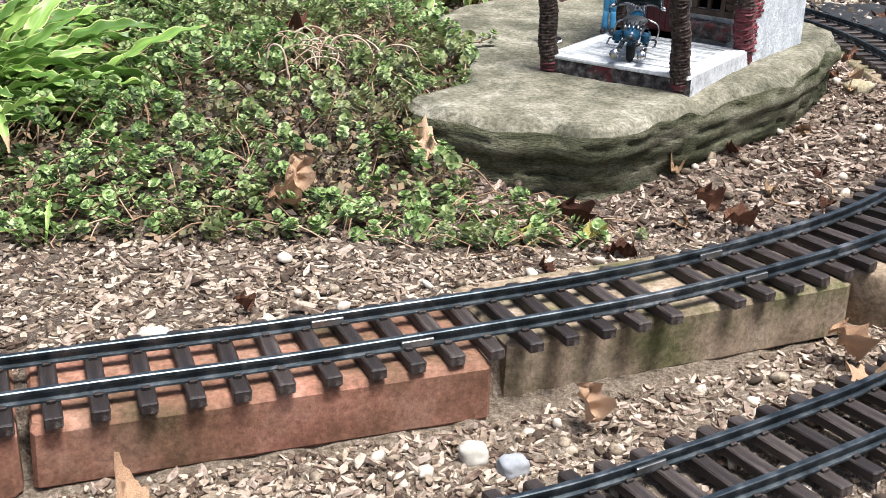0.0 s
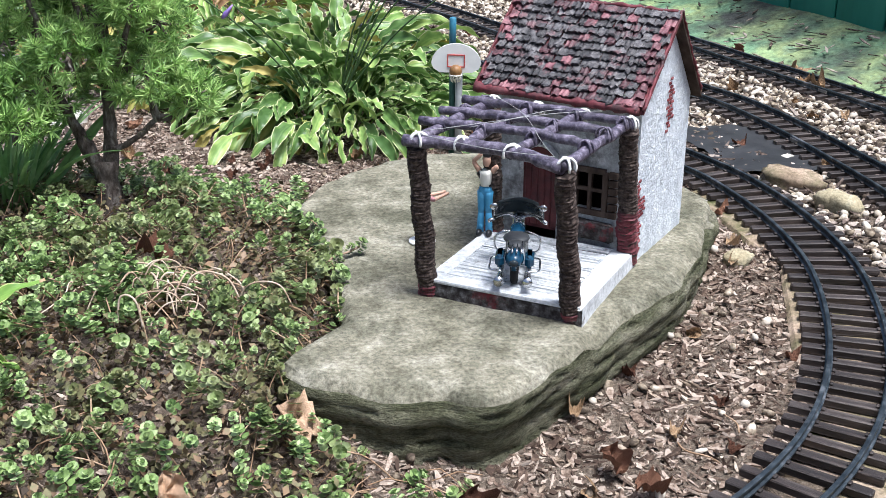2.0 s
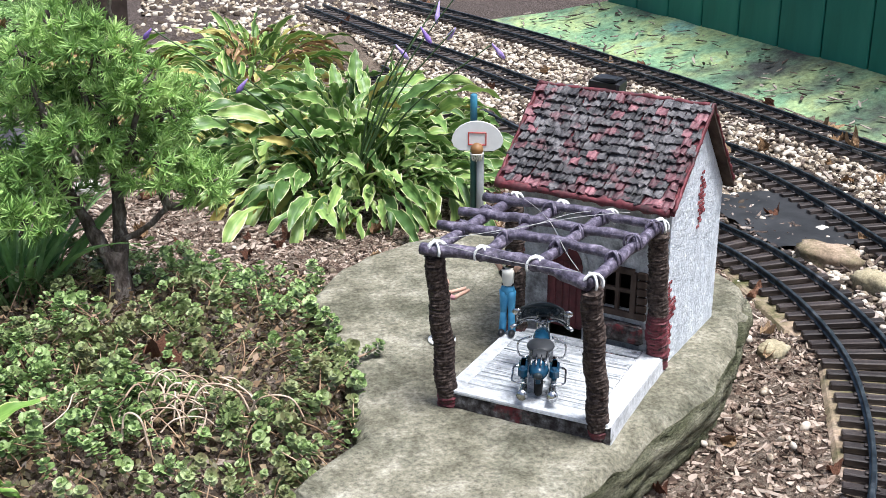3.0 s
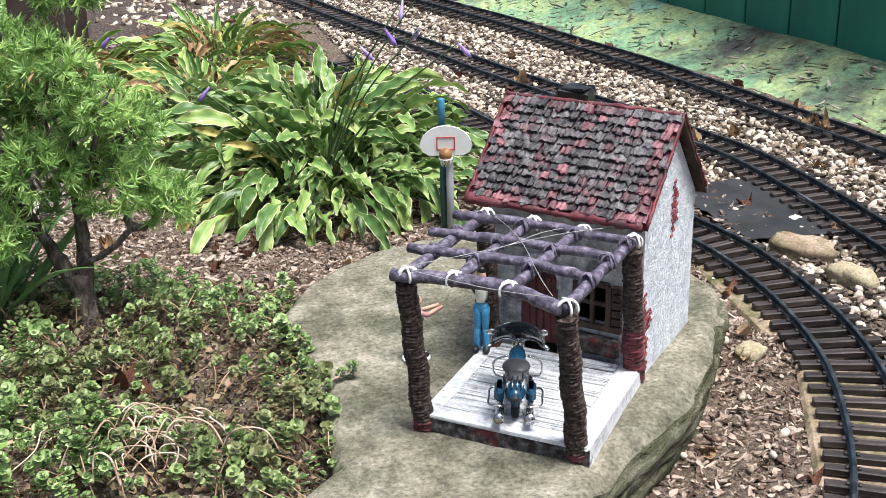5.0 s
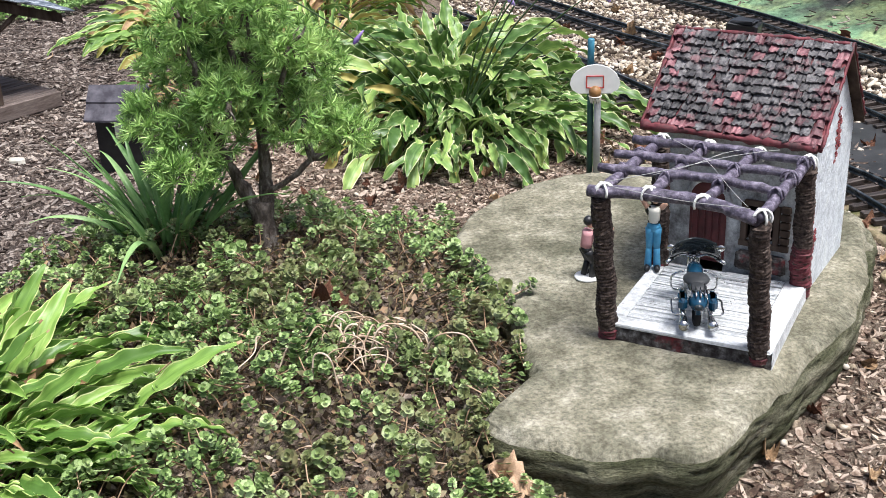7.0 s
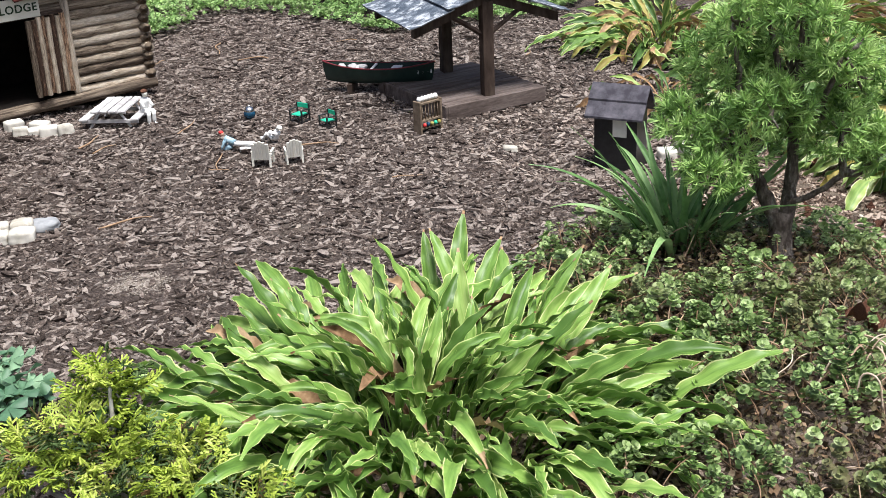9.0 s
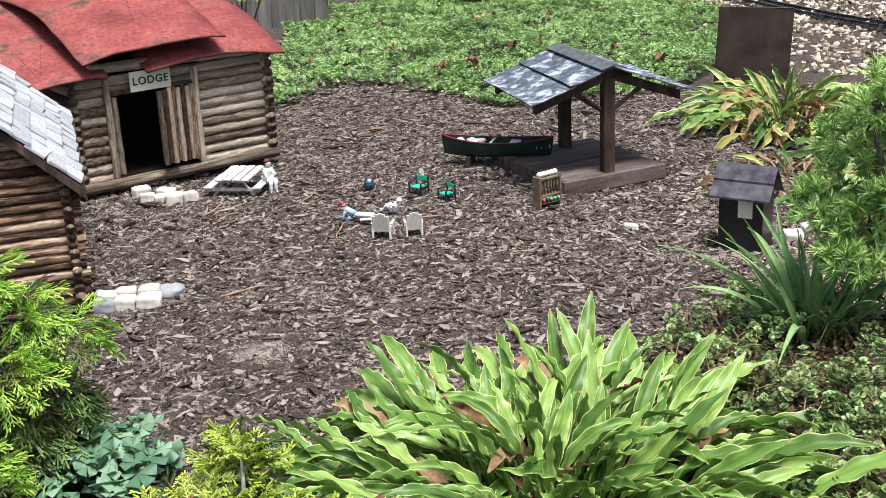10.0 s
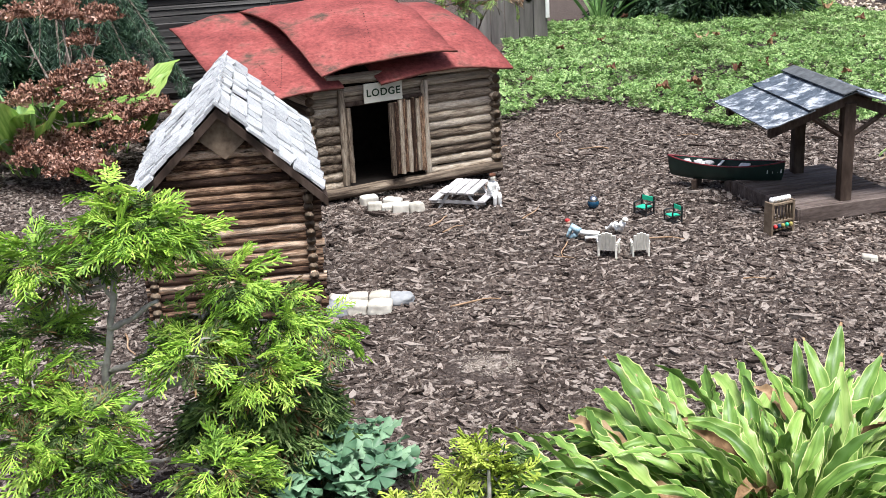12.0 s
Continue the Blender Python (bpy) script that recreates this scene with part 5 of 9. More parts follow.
def lodge():
    b = thing("log_lodge", "weathered log lodge with faded red curved sheet roof", "miniature lodge", pose(-1.41, 2.415, 0.004, 0, 0, 53.3))
    W, D, r = 0.40, 0.62, 0.0098
    for k in range(11):
        z = 0.022 + k * 0.0185
        log(b, "log", (-0.335 if k < 9 else -W, 0.004, z), (-W, 0.004, z) if k < 9 else (0.012, 0.004, z), r)
        if k < 9:
            log(b, "log", (-0.152, 0.004, z), (0.014 + RNG.uniform(0, 0.008), 0.004, z), r)
        zz = z + 0.009
        log(b, "log", (0.004, -0.014 - RNG.uniform(0, 0.006), zz), (0.004, D, zz), r)
        log(b, "log", (-W, -0.014, zz), (-W, D, zz), r)
        log(b, "log", (-W, D, z), (0.012, D, z), r)
    log(b, "log", (-W - 0.02, -0.010, 0.010), (0.012, -0.010, 0.012), 0.0115, "sill_log")
    log(b, "log", (-0.36, 0.0, 0.232), (0.0, 0.0, 0.226), r)
    for x in (-0.333, -0.154):
        log(b, "log", (x, -0.006, 0.022), (x, -0.006, 0.212), 0.0075, "jamb_log")
    part("door_lintel", Geo().box(-0.330, -0.155, -0.010, -0.001, 0.178, 0.187, bevel=0.002).mesh("door_lintel", "darkwood", smooth=False), b)
    # dark back and floor sheets stand in for shade inside the doorway
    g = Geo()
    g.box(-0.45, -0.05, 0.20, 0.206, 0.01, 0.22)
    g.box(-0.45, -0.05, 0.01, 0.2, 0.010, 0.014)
    part("inner_wall", g.mesh("inner_wall", "opening_shade", smooth=False), b)
    door = part("door", Geo().box(-0.238, -0.162, -0.014, -0.011, 0.034, 0.176, bevel=0.001).mesh("door", "log_end", smooth=False), b, "open door of vertical split logs")
    for k in range(8):
        x = -0.235 + k * 0.0098
        log(door, "log_warm" if k % 2 else "log", (x, -0.016 - 0.006 * (x < -0.21), 0.030 + RNG.uniform(0, 0.004)), (x, -0.016 - 0.006 * (x < -0.21), 0.180 + RNG.uniform(-0.004, 0.003)), 0.0052, "door_log")
    log(b, "log", (-0.322, -0.012, 0.028), (-0.322, -0.010, 0.176), 0.0055, "door_log")
    def prof(y):
        s = np.clip((y + 0.035) / 0.375, 0, 2)
        return 0.224 + 0.098 * np.sin(np.minimum(s, 2 - s) * math.pi / 2) ** 0.9
    def sheet(x0, x1, y0, lift, bow, tilt=0.0, y1=0.73, rise=None):
        g = Geo()
        nx, ny = 10, 22
        pts = []
        for j in range(ny):
            y = y0 + (y1 - y0) * j / (ny - 1)
            for i in range(nx):
                s = i / (nx - 1)
                fade = 1 - 0.55 * min(1, (y - y0) / 0.35)
                z = (prof if rise is None else rise)(y) + lift * fade + bow * (1 - (2 * s - 1) ** 2) * fade + tilt * s + 0.007 * noise.noise(Vector((s * 3 + x0 * 20, y * 12, 0))) + 0.003 * noise.noise(Vector((s * 9 + x0 * 20, y * 30, 2)))
                pts.append((x0 + (x1 - x0) * s + 0.003 * noise.noise(Vector((y * 12, x0 * 9, i > 5))), y + 0.004 * noise.noise(Vector((s * 5, x0 * 7, 1))) * (j == 0), z))
        top = np.array(pts)
        n = len(top)
        bot = top - (0, 0, 0.0040)
        fs = [(j * nx + i, j * nx + i + 1, (j + 1) * nx + i + 1, (j + 1) * nx + i) for j in range(ny - 1) for i in range(nx - 1)]
        g.add(np.r_[top, bot], fs)
        g.slot = 1
        rim = list(range(nx)) + [nx * j + nx - 1 for j in range(1, ny)] + [nx * ny - 1 - i for i in range(1, nx)] + [nx * j for j in range(ny - 2, 0, -1)]
        fs2 = [tuple(n + k for k in f[::-1]) for f in fs] + [(rim[i], rim[i - 1], n + rim[i - 1], n + rim[i]) for i in range(len(rim))]
        g.f += fs2
        g.s += [1] * len(fs2)
        return part("roof_sheet", g.mesh("roof_sheet", "red_sheet", "red_edge"), b), top.reshape(ny, nx, 3)
    sheets = [sheet(-0.545, -0.335, -0.035, -0.020, 0.006, 0.024, 0.435, lambda y: 0.222 + 0.098 * np.clip((y + 0.035) / 0.46, 0, 1) ** 0.95), sheet(-0.262, 0.034, -0.038, -0.004, 0.014), sheet(-0.385, -0.098, -0.052, 0.030, 0.012, 0.016)]
    sheet(-0.37, -0.25, 0.42, -0.006, 0.0)
    # dark discs colour in the shade of punched holes
    dot = Geo().tube([(0, 0, -0.001), (0, 0, 0.0006)], 0.0011, 6).mesh("punched_hole", "opening_shade")
    for sh, tp in (sheets[0], sheets[2]):
        for k in range(16):
            j = 1.5 + k * 0.42
            a, f = int(j), j % 1
            for i in (4, 4 + k * 0.16):
                p = tp[a, int(i)] * (1 - f) + tp[a + 1, int(i)] * f
                q = tp[a, min(9, int(i) + 1)] * (1 - f) + tp[a + 1, min(9, int(i) + 1)] * f
                s = p + (q - p) * (i % 1)
                part("punched_hole", dot, sh, at=pose(*s))
    sign = part("sign", Geo().box(-0.290, -0.208, -0.020, -0.016, 0.182, 0.220, bevel=0.0008).mesh("sign", "sign", smooth=False), b, "small white sign with green letters")
    cu = bpy.data.curves.new("lettering", "FONT")
    cu.body, cu.size, cu.align_x, cu.align_y, cu.extrude = "LODGE", 0.0205, "CENTER", "CENTER", 0.0004
    cu.offset, cu.space_character = 0.0004, 1.12
    cu.materials.append(M["sign_ink"])
    tmp = bpy.data.objects.new("lettering", cu)
    scene.collection.objects.link(tmp)
    me = bpy.data.meshes.new_from_object(tmp.evaluated_get(bpy.context.evaluated_depsgraph_get()))
    bpy.data.objects.remove(tmp)
    part("lettering", me, sign, "dark green hand-cut lettering", at=pose(-0.249, -0.0206, 0.201, 90, 0, 0))


lodge()


def cabin():
    b = thing("log_cabin", "small brown log cabin with silver shingled gable roof", "miniature cabin", pose(-1.3129, 1.5754, 0, 0, 0, 35.5))
    W, D, r, n = 0.228, 0.40, 0.0070, 14
    for k in range(n):
        z = 0.005 + k * 0.0128
        log(b, "log_warm", (-W - 0.012, 0, z), (0.012 + RNG.uniform(0, 0.008), 0, z), r)
        log(b, "log_warm", (0.0, -0.012 - RNG.uniform(0, 0.008), z + 0.0064), (0.0, D, z + 0.0064), r)
        log(b, "log_warm", (-W, -0.012, z + 0.0064), (-W, D, z + 0.0064), r)
        log(b, "log_warm", (-W, D, z), (0, D, z), r)
    for k in range(10):
        z = 0.005 + (n + k) * 0.0128
        hw = (0.312 - z) / 0.132 * 0.118
        if hw > 0.012:
            log(b, "log_warm", (-W / 2 - hw, 0.002, z), (-W / 2 + hw, 0.002, z), 0.0068)
            log(b, "log_warm", (-W / 2 - hw, D, z), (-W / 2 + hw, D, z), 0.0068)
    g = Geo()
    g.add([(-W / 2 - 0.030, -0.012, 0.272), (-W / 2 + 0.005, -0.013, 0.243), (-W / 2 + 0.034, -0.012, 0.268), (-W / 2, -0.012, 0.302), (-W / 2 - 0.030, -0.004, 0.272), (-W / 2 + 0.005, -0.004, 0.243), (-W / 2 + 0.034, -0.004, 0.268), (-W / 2, -0.004, 0.302)], [(0, 1, 2, 3), (7, 6, 5, 4), (0, 4, 5, 1), (1, 5, 6, 2), (2, 6, 7, 3), (3, 7, 4, 0)])
    part("gable_plate", g.mesh("gable_plate", "log_end", smooth=False), b, "brown board under the gable peak")
    sh = []
    for k in range(6):
        g = Geo()
        g.box(-0.5, 0.5, -0.034, 0.034, 0, 0.0034, bevel=0.0006, wob=0.0006)
        sh.append(g.mesh("shingle", "shingle", smooth=False))
    y0, y1 = -0.020, 0.435
    for s in (-1, 1):
        ex, ez, rx, rz = -W / 2 + s * 0.142, 0.180, -W / 2, 0.318
        g = Geo()
        g.add([(ex, y0, ez), (ex, y1, ez), (rx, y1, rz), (rx, y0, rz), (ex, y0, ez - 0.005), (ex, y1, ez - 0.005), (rx, y1, rz - 0.005), (rx, y0, rz - 0.005)], [(0, 1, 2, 3), (7, 6, 5, 4), (0, 4, 5, 1), (1, 5, 6, 2), (2, 6, 7, 3), (3, 7, 4, 0)])
        part("roof_board", g.mesh("roof_board", "darkwood", smooth=False), b)
        g = Geo()
        g.add([(ex, y0 - 0.004, ez - 0.014), (ex, y0 + 0.004, ez - 0.014), (rx, y0 + 0.004, rz - 0.014), (rx, y0 - 0.004, rz - 0.014), (ex, y0 - 0.004, ez), (ex, y0 + 0.004, ez), (rx, y0 + 0.004, rz), (rx, y0 - 0.004, rz)], [(0, 1, 2, 3)[::-1], (7, 6, 5, 4)[::-1], (0, 4, 5, 1)[::-1], (1, 5, 6, 2)[::-1], (2, 6, 7, 3)[::-1], (3, 7, 4, 0)[::-1]])
        part("barge_board", g.mesh("barge_board", "darkwood", smooth=False), b)
        ln = math.hypot(ex - rx, rz - ez)
        rows = 7
        a = math.degrees(math.atan2(rz - ez, -(ex - rx)))
        up = Matrix(((0, (rx - ex) / ln, -(rz - ez) / ln * (1 if rx > ex else -1), 0), (-1 if rx < ex else 1, 0, 0, 0), (0, (rz - ez) / ln, abs(rx - ex) / ln, 0), (0, 0, 0, 1)))
        for q in range(rows):
            y = y0 - RNG.uniform(0, 0.02)
            while y < y1:
                w = RNG.uniform(0.030, 0.075)
                f = (q + 0.75) / rows
                m = Matrix.Translation((ex + (rx - ex) * f, y + w / 2, ez + (rz - ez) * f + 0.004)) @ up @ pose(0, 0, 0, -4.5 + RNG.normal(0, 3.0), RNG.normal(0, 3.2), RNG.normal(0, 4.0)) @ Matrix.Diagonal((w * RNG.uniform(0.86, 0.97), RNG.uniform(0.36, 0.46) if q < rows - 1 else 0.36, 1, 1))
                part("shingle", sh[RNG.integers(6)], b, at=m)
                y += w
    log(b, "log", (-W / 2, y0, 0.3205), (-W / 2, y1, 0.3205), 0.0035, "ridge_stick")


cabin()


def stone(name, label, x, y, size, mat, z=0.0, a=0, group="", rnd=0.0):
    """A lump between a ball and a block, with chipped unevenness."""
    sx, sy, sz = size
    p = 4.0 if rnd else 9.0
    g = Geo()
    seed = x * 31 + y * 17
    pts, n, rows = [], 24, 15
    for j in range(rows):
        f = math.pi * (j + 0.02) / (rows - 0.96)
        for i in range(n):
            t = 2 * math.pi * i / n
            d = np.array((math.sin(f) * math.cos(t), math.sin(f) * math.sin(t), math.cos(f)))
            r = (np.abs(d) ** p).sum() ** (-1 / p)
            r *= 1 + (0.15 if rnd else 0.13) * noise.noise(Vector(d * 1.2) + Vector((seed, 0, 0))) + (0.18 if rnd else 0.07) * noise.noise(Vector(d * 3.5) + Vector((0, seed, 0)))
            pts.append((d[0] * r * sx / 2, d[1] * r * sy / 2, d[2] * r * sz * 0.55 + sz * 0.30))
    fs = [(j * n + i, (j + 1) * n + i, (j + 1) * n + (i + 1) % n, j * n + (i + 1) % n) for j in range(rows - 1) for i in range(n)]
    fs += [tuple(range(n)), tuple(range((rows - 1) * n, rows * n))[::-1]]
    g.add(pts, fs)
    thing(name, label, "stone", pose(x, y, z + float(height(x, y)), RNG.normal(0, 3), RNG.normal(0, 3), a), group, data=g.mesh(name, mat))


for x, y, s, m, a, lb in ((-1.288, 1.592, (0.032, 0.03, 0.020), "slate", 20, "grey slate step stone beside the cabin"), (-1.299, 1.616, (0.030, 0.024, 0.021), "cutstone", 30, "pale cut step stone beside the cabin"), (-1.263, 1.607, (0.031, 0.026, 0.020), "cutstone", 22, "pale cut step stone beside the cabin"), (-1.277, 1.634, (0.029, 0.024, 0.022), "cutstone", 30, "pale cut step stone beside the cabin"),
                          (-1.231, 1.619, (0.035, 0.027, 0.022), "cutstone", 24, "pale cut step stone beside the cabin"), (-1.246, 1.646, (0.031, 0.024, 0.024), "cutstone", 25, "pale cut step stone beside the cabin")):
    stone("step_stone", lb, x, y, s, m, a=a, group="cabin step stones")
stone("step_stone", "rounded grey slate step stone beside the cabin", -1.226, 1.667, (0.044, 0.038, 0.016), "slate", a=15, group="cabin step stones", rnd=1)
for x, y, s, a in ((-1.552, 2.136, (0.034, 0.022, 0.022), 60), (-1.520, 2.104, (0.028, 0.022, 0.018), 35), (-1.494, 2.112, (0.026, 0.020, 0.014), 40), (-1.503, 2.146, (0.036, 0.024, 0.018), 5), (-1.464, 2.108, (0.034, 0.024, 0.022), 25), (-1.438, 2.120, (0.030, 0.026, 0.022), 48)):
    stone("step_stone", "pale cut step stone before the lodge door", x, y, s, "cutstone", a=a, group="lodge step stones")


def picnic_table():
    t = thing("picnic_table", "small grey weathered picnic table before the lodge", "picnic table", pose(-1.375, 2.205, float(height(-1.37, 2.21)), 0, 0, 98))
    for k in range(4):
        y = -0.0255 + k * 0.017
        part("table_board", Geo().box(-0.052, 0.052, y - 0.0072, y + 0.0072, 0.033, 0.0365, bevel=0.0008, wob=0.0003).mesh("table_board", "greywood", smooth=False), t)
    for s in (-1, 1):
        part("bench_board", Geo().box(-0.052, 0.052, s * 0.048 - 0.008, s * 0.048 + 0.008, 0.018, 0.0212, bevel=0.0008, wob=0.0003).mesh("bench_board", "greywood", smooth=False), t)
        part("cross_board", Geo().box(s * 0.042 - 0.0018, s * 0.042 + 0.0018, -0.054, 0.054, 0.012, 0.018).mesh("cross_board", "greywood", smooth=False), t)
        part("table_support", Geo().box(s * 0.038 - 0.0018, s * 0.038 + 0.0018, -0.03, 0.03, 0.028, 0.033).mesh("table_support", "greywood", smooth=False), t)
        for e in (-1, 1):
            g = Geo()
            g.tube([(s * 0.040, e * 0.040, 0), (s * 0.040, e * 0.018, 0.033)], 0.0028, 4)
            part("leg", g.mesh("leg", "greywood", smooth=False), t)


picnic_table()


def seated(label, at, mats, sit=0.03):
    g = Geo()
    g.slot = 0
    limb(g, (0, 0, sit), (0.002, 0, sit + 0.026), 0.009, 0.0085)
    for s in (-1, 1):
        limb(g, (0, s * 0.005, sit), (0.022, s * 0.006, sit + 0.002), 0.0055, 0.0048)
        limb(g, (0.022, s * 0.006, sit + 0.002), (0.024, s * 0.006, sit - 0.022), 0.0045, 0.004)
        g.ball((0.027, s * 0.006, sit - 0.023), (0.007, 0.0042, 0.004))
        limb(g, (0.002, s * 0.009, sit + 0.022), (0.014, s * 0.010, sit + 0.010), 0.0036, 0.003)
    g.slot = 1
    g.ball((0.003, 0, sit + 0.036), (0.0062, 0.006, 0.007))
    g.slot = 2
    g.ball((0.001, 0, sit + 0.041), (0.0075, 0.0075, 0.0045))
    figure(label, at, mats, g)


seated("white seated figurine with red cap at the picnic table", pose(-1.326, 2.216, -0.008, 0, 8, -28) @ Matrix.Diagonal((0.9, 0.95, 0.9, 1)), ("white", "cream", "leaf_red"), 0.026)


def lying_figure():
    g = Geo()
    g.slot = 0
    g.box(0.016, 0.056, -0.010, 0.010, -0.005, 0.009, bevel=0.002)
    for s in (-1, 1):
        limb(g, (0.004, s * 0.005, 0.016), (0.050, s * 0.005, 0.016), 0.0055, 0.004)
    g.slot = 1
    limb(g, (0.002, 0, 0.018), (-0.022, 0, 0.030), 0.009, 0.009)
    for s in (-1, 1):
        limb(g, (-0.020, s * 0.009, 0.026), (-0.028, s * 0.013, 0.004), 0.004, 0.003)
    limb(g, (-0.008, 0, 0.010), (-0.024, 0, -0.004), 0.008, 0.006)
    g.slot = 2
    g.ball((-0.028, 0, 0.041), (0.006, 0.006, 0.0065))
    g.slot = 3
    g.ball((-0.030, 0, 0.045), (0.0065, 0.0066, 0.005))
    figure("reclining figurine in white and pale blue on the mulch", pose(-1.080, 2.048, float(height(-1.08, 2.07)) + 0.004, 0, 0, 4) @ Matrix.Diagonal((0.70, 0.70, 0.66, 1)), ("white", "teal", "skin", "red_plastic"), g)


lying_figure()
seated("white reclining figurine on the mulch", pose(-1.030, 2.098, -0.006, 0, -34, 160) @ Matrix.Diagonal((0.7, 0.75, 0.62, 1)), ("white", "cream", "cream"), 0.018)


def lawn_chair():
    c = thing("toy_lawn_chair", "cream white plastic toy lawn chair on mulch", "toy chair", pose(-1.005, 1.986, float(height(-1.0, 1.98)), 0, 0, 8) @ Matrix.Diagonal((0.88, 0.88, 0.96, 1)), "white lawn chairs")
    for k in range(5):
        x = -0.0132 + k * 0.0066
        top = 0.0485 - 0.0016 * abs(k - 2) ** 1.6
        g = Geo()
        g.box(x - 0.00322, x + 0.00322, -0.014, -0.0105, 0.013, top, bevel=0.0009)
        g.v = [np.concatenate(g.v) + np.c_[np.zeros(g.n), -0.22 * (np.concatenate(g.v)[:, 2] - 0.015), np.zeros(g.n)]]
        part("back_slat", g.mesh("back_slat", "cream", smooth=False), c)
    part("seat", Geo().box(-0.016, 0.016, -0.014, 0.018, 0.014, 0.017, bevel=0.001).mesh("seat", "cream", smooth=False), c)
    for s in (-1, 1):
        part("armrest", Geo().box(s * 0.0182 - 0.0022, s * 0.0182 + 0.0022, -0.012, 0.016, 0.0262, 0.0285, bevel=0.001).mesh("armrest", "cream", smooth=False), c)
        for y in (-0.013, 0.015):
            part("leg", Geo().box(s * 0.0165 - 0.002, s * 0.0165 + 0.002, y - 0.002, y + 0.002, 0, 0.026, bevel=0.0006).mesh("leg", "cream", smooth=False), c)
    copy_thing(c, pose(-0.957, 2.004, float(height(-0.957, 2.0)), 0, 0, 26) @ Matrix.Diagonal((0.88, 0.88, 0.96, 1)))


lawn_chair()


def director_chair():
    c = thing("toy_director_chair", "black toy folding chair with bright green cloth", "toy chair", pose(-1.02, 2.222, float(height(-1.02, 2.2)), 0, 0, -20) @ Matrix.Diagonal((0.9, 0.9, 0.9, 1)), "green folding chairs")
    part("seat", Geo().box(-0.013, 0.013, -0.012, 0.012, 0.0155, 0.018, bevel=0.001).mesh("seat", "mint", smooth=False), c, "bright green seat")
    part("backrest", Geo().box(-0.014, 0.014, 0.0115, 0.0135, 0.027, 0.037, bevel=0.0008).mesh("backrest", "mint", smooth=False), c, "green backrest")
    for s in (-1, 1):
        part("armrest", Geo().box(s * 0.015 - 0.002, s * 0.015 + 0.002, -0.014, 0.014, 0.0255, 0.028, bevel=0.0008).mesh("armrest", "black", smooth=False), c)
        for y in (-0.012, 0.0125):
            part("leg", Geo().box(s * 0.015 - 0.0014, s * 0.015 + 0.0014, y - 0.0014, y + 0.0014, 0, 0.037 if y > 0 else 0.026).mesh("leg", "black", smooth=False), c)
        part("rail", Geo().box(s * 0.015 - 0.0012, s * 0.015 + 0.0012, -0.013, 0.013, 0.002, 0.0045).mesh("rail", "black", smooth=False), c)
    for y in (-0.012, 0.0125):
        g = Geo()
        g.tube([(-0.015, y, 0.002), (0.015, y, 0.016)], 0.001, 5)
        g.tube([(0.015, y, 0.002), (-0.015, y, 0.016)], 0.001, 5)
        part("cross_brace", g.mesh("cross_brace", "black"), c)
    copy_thing(c, pose(-0.957, 2.192, float(height(-0.958, 2.2)), 0, 0, -38) @ Matrix.Diagonal((0.9, 0.9, 0.9, 1)))


director_chair()


def grill():
    b = thing("toy_kettle_grill", "dark blue toy kettle grill with pale lid on mulch", "toy grill", pose(-1.120, 2.228, float(height(-1.124, 2.24))) @ Matrix.Diagonal((0.76, 0.76, 0.86, 1)))
    g = Geo()
    g.ball((0, 0, 0.014), (0.0150, 0.0150, 0.011), 16, 8)
    part("bowl", g.mesh("bowl", "blue_paint"), b, "dark blue bowl")
    g = Geo()
    g.ball((0, 0, 0.021), (0.0125, 0.0125, 0.010), 16, 8)
    g.ball((0, 0, 0.032), (0.003, 0.003, 0.002))
    part("lid", g.mesh("lid", "chrome"), b, "pale grey lid")
    for k in range(3):
        a = k * 2.1
        g = Geo()
        g.tube([(0.007 * math.cos(a), 0.007 * math.sin(a), 0.008), (0.012 * math.cos(a), 0.012 * math.sin(a), -0.002)], 0.0012, 5)
        part("leg", g.mesh("leg", "black"), b)


grill()


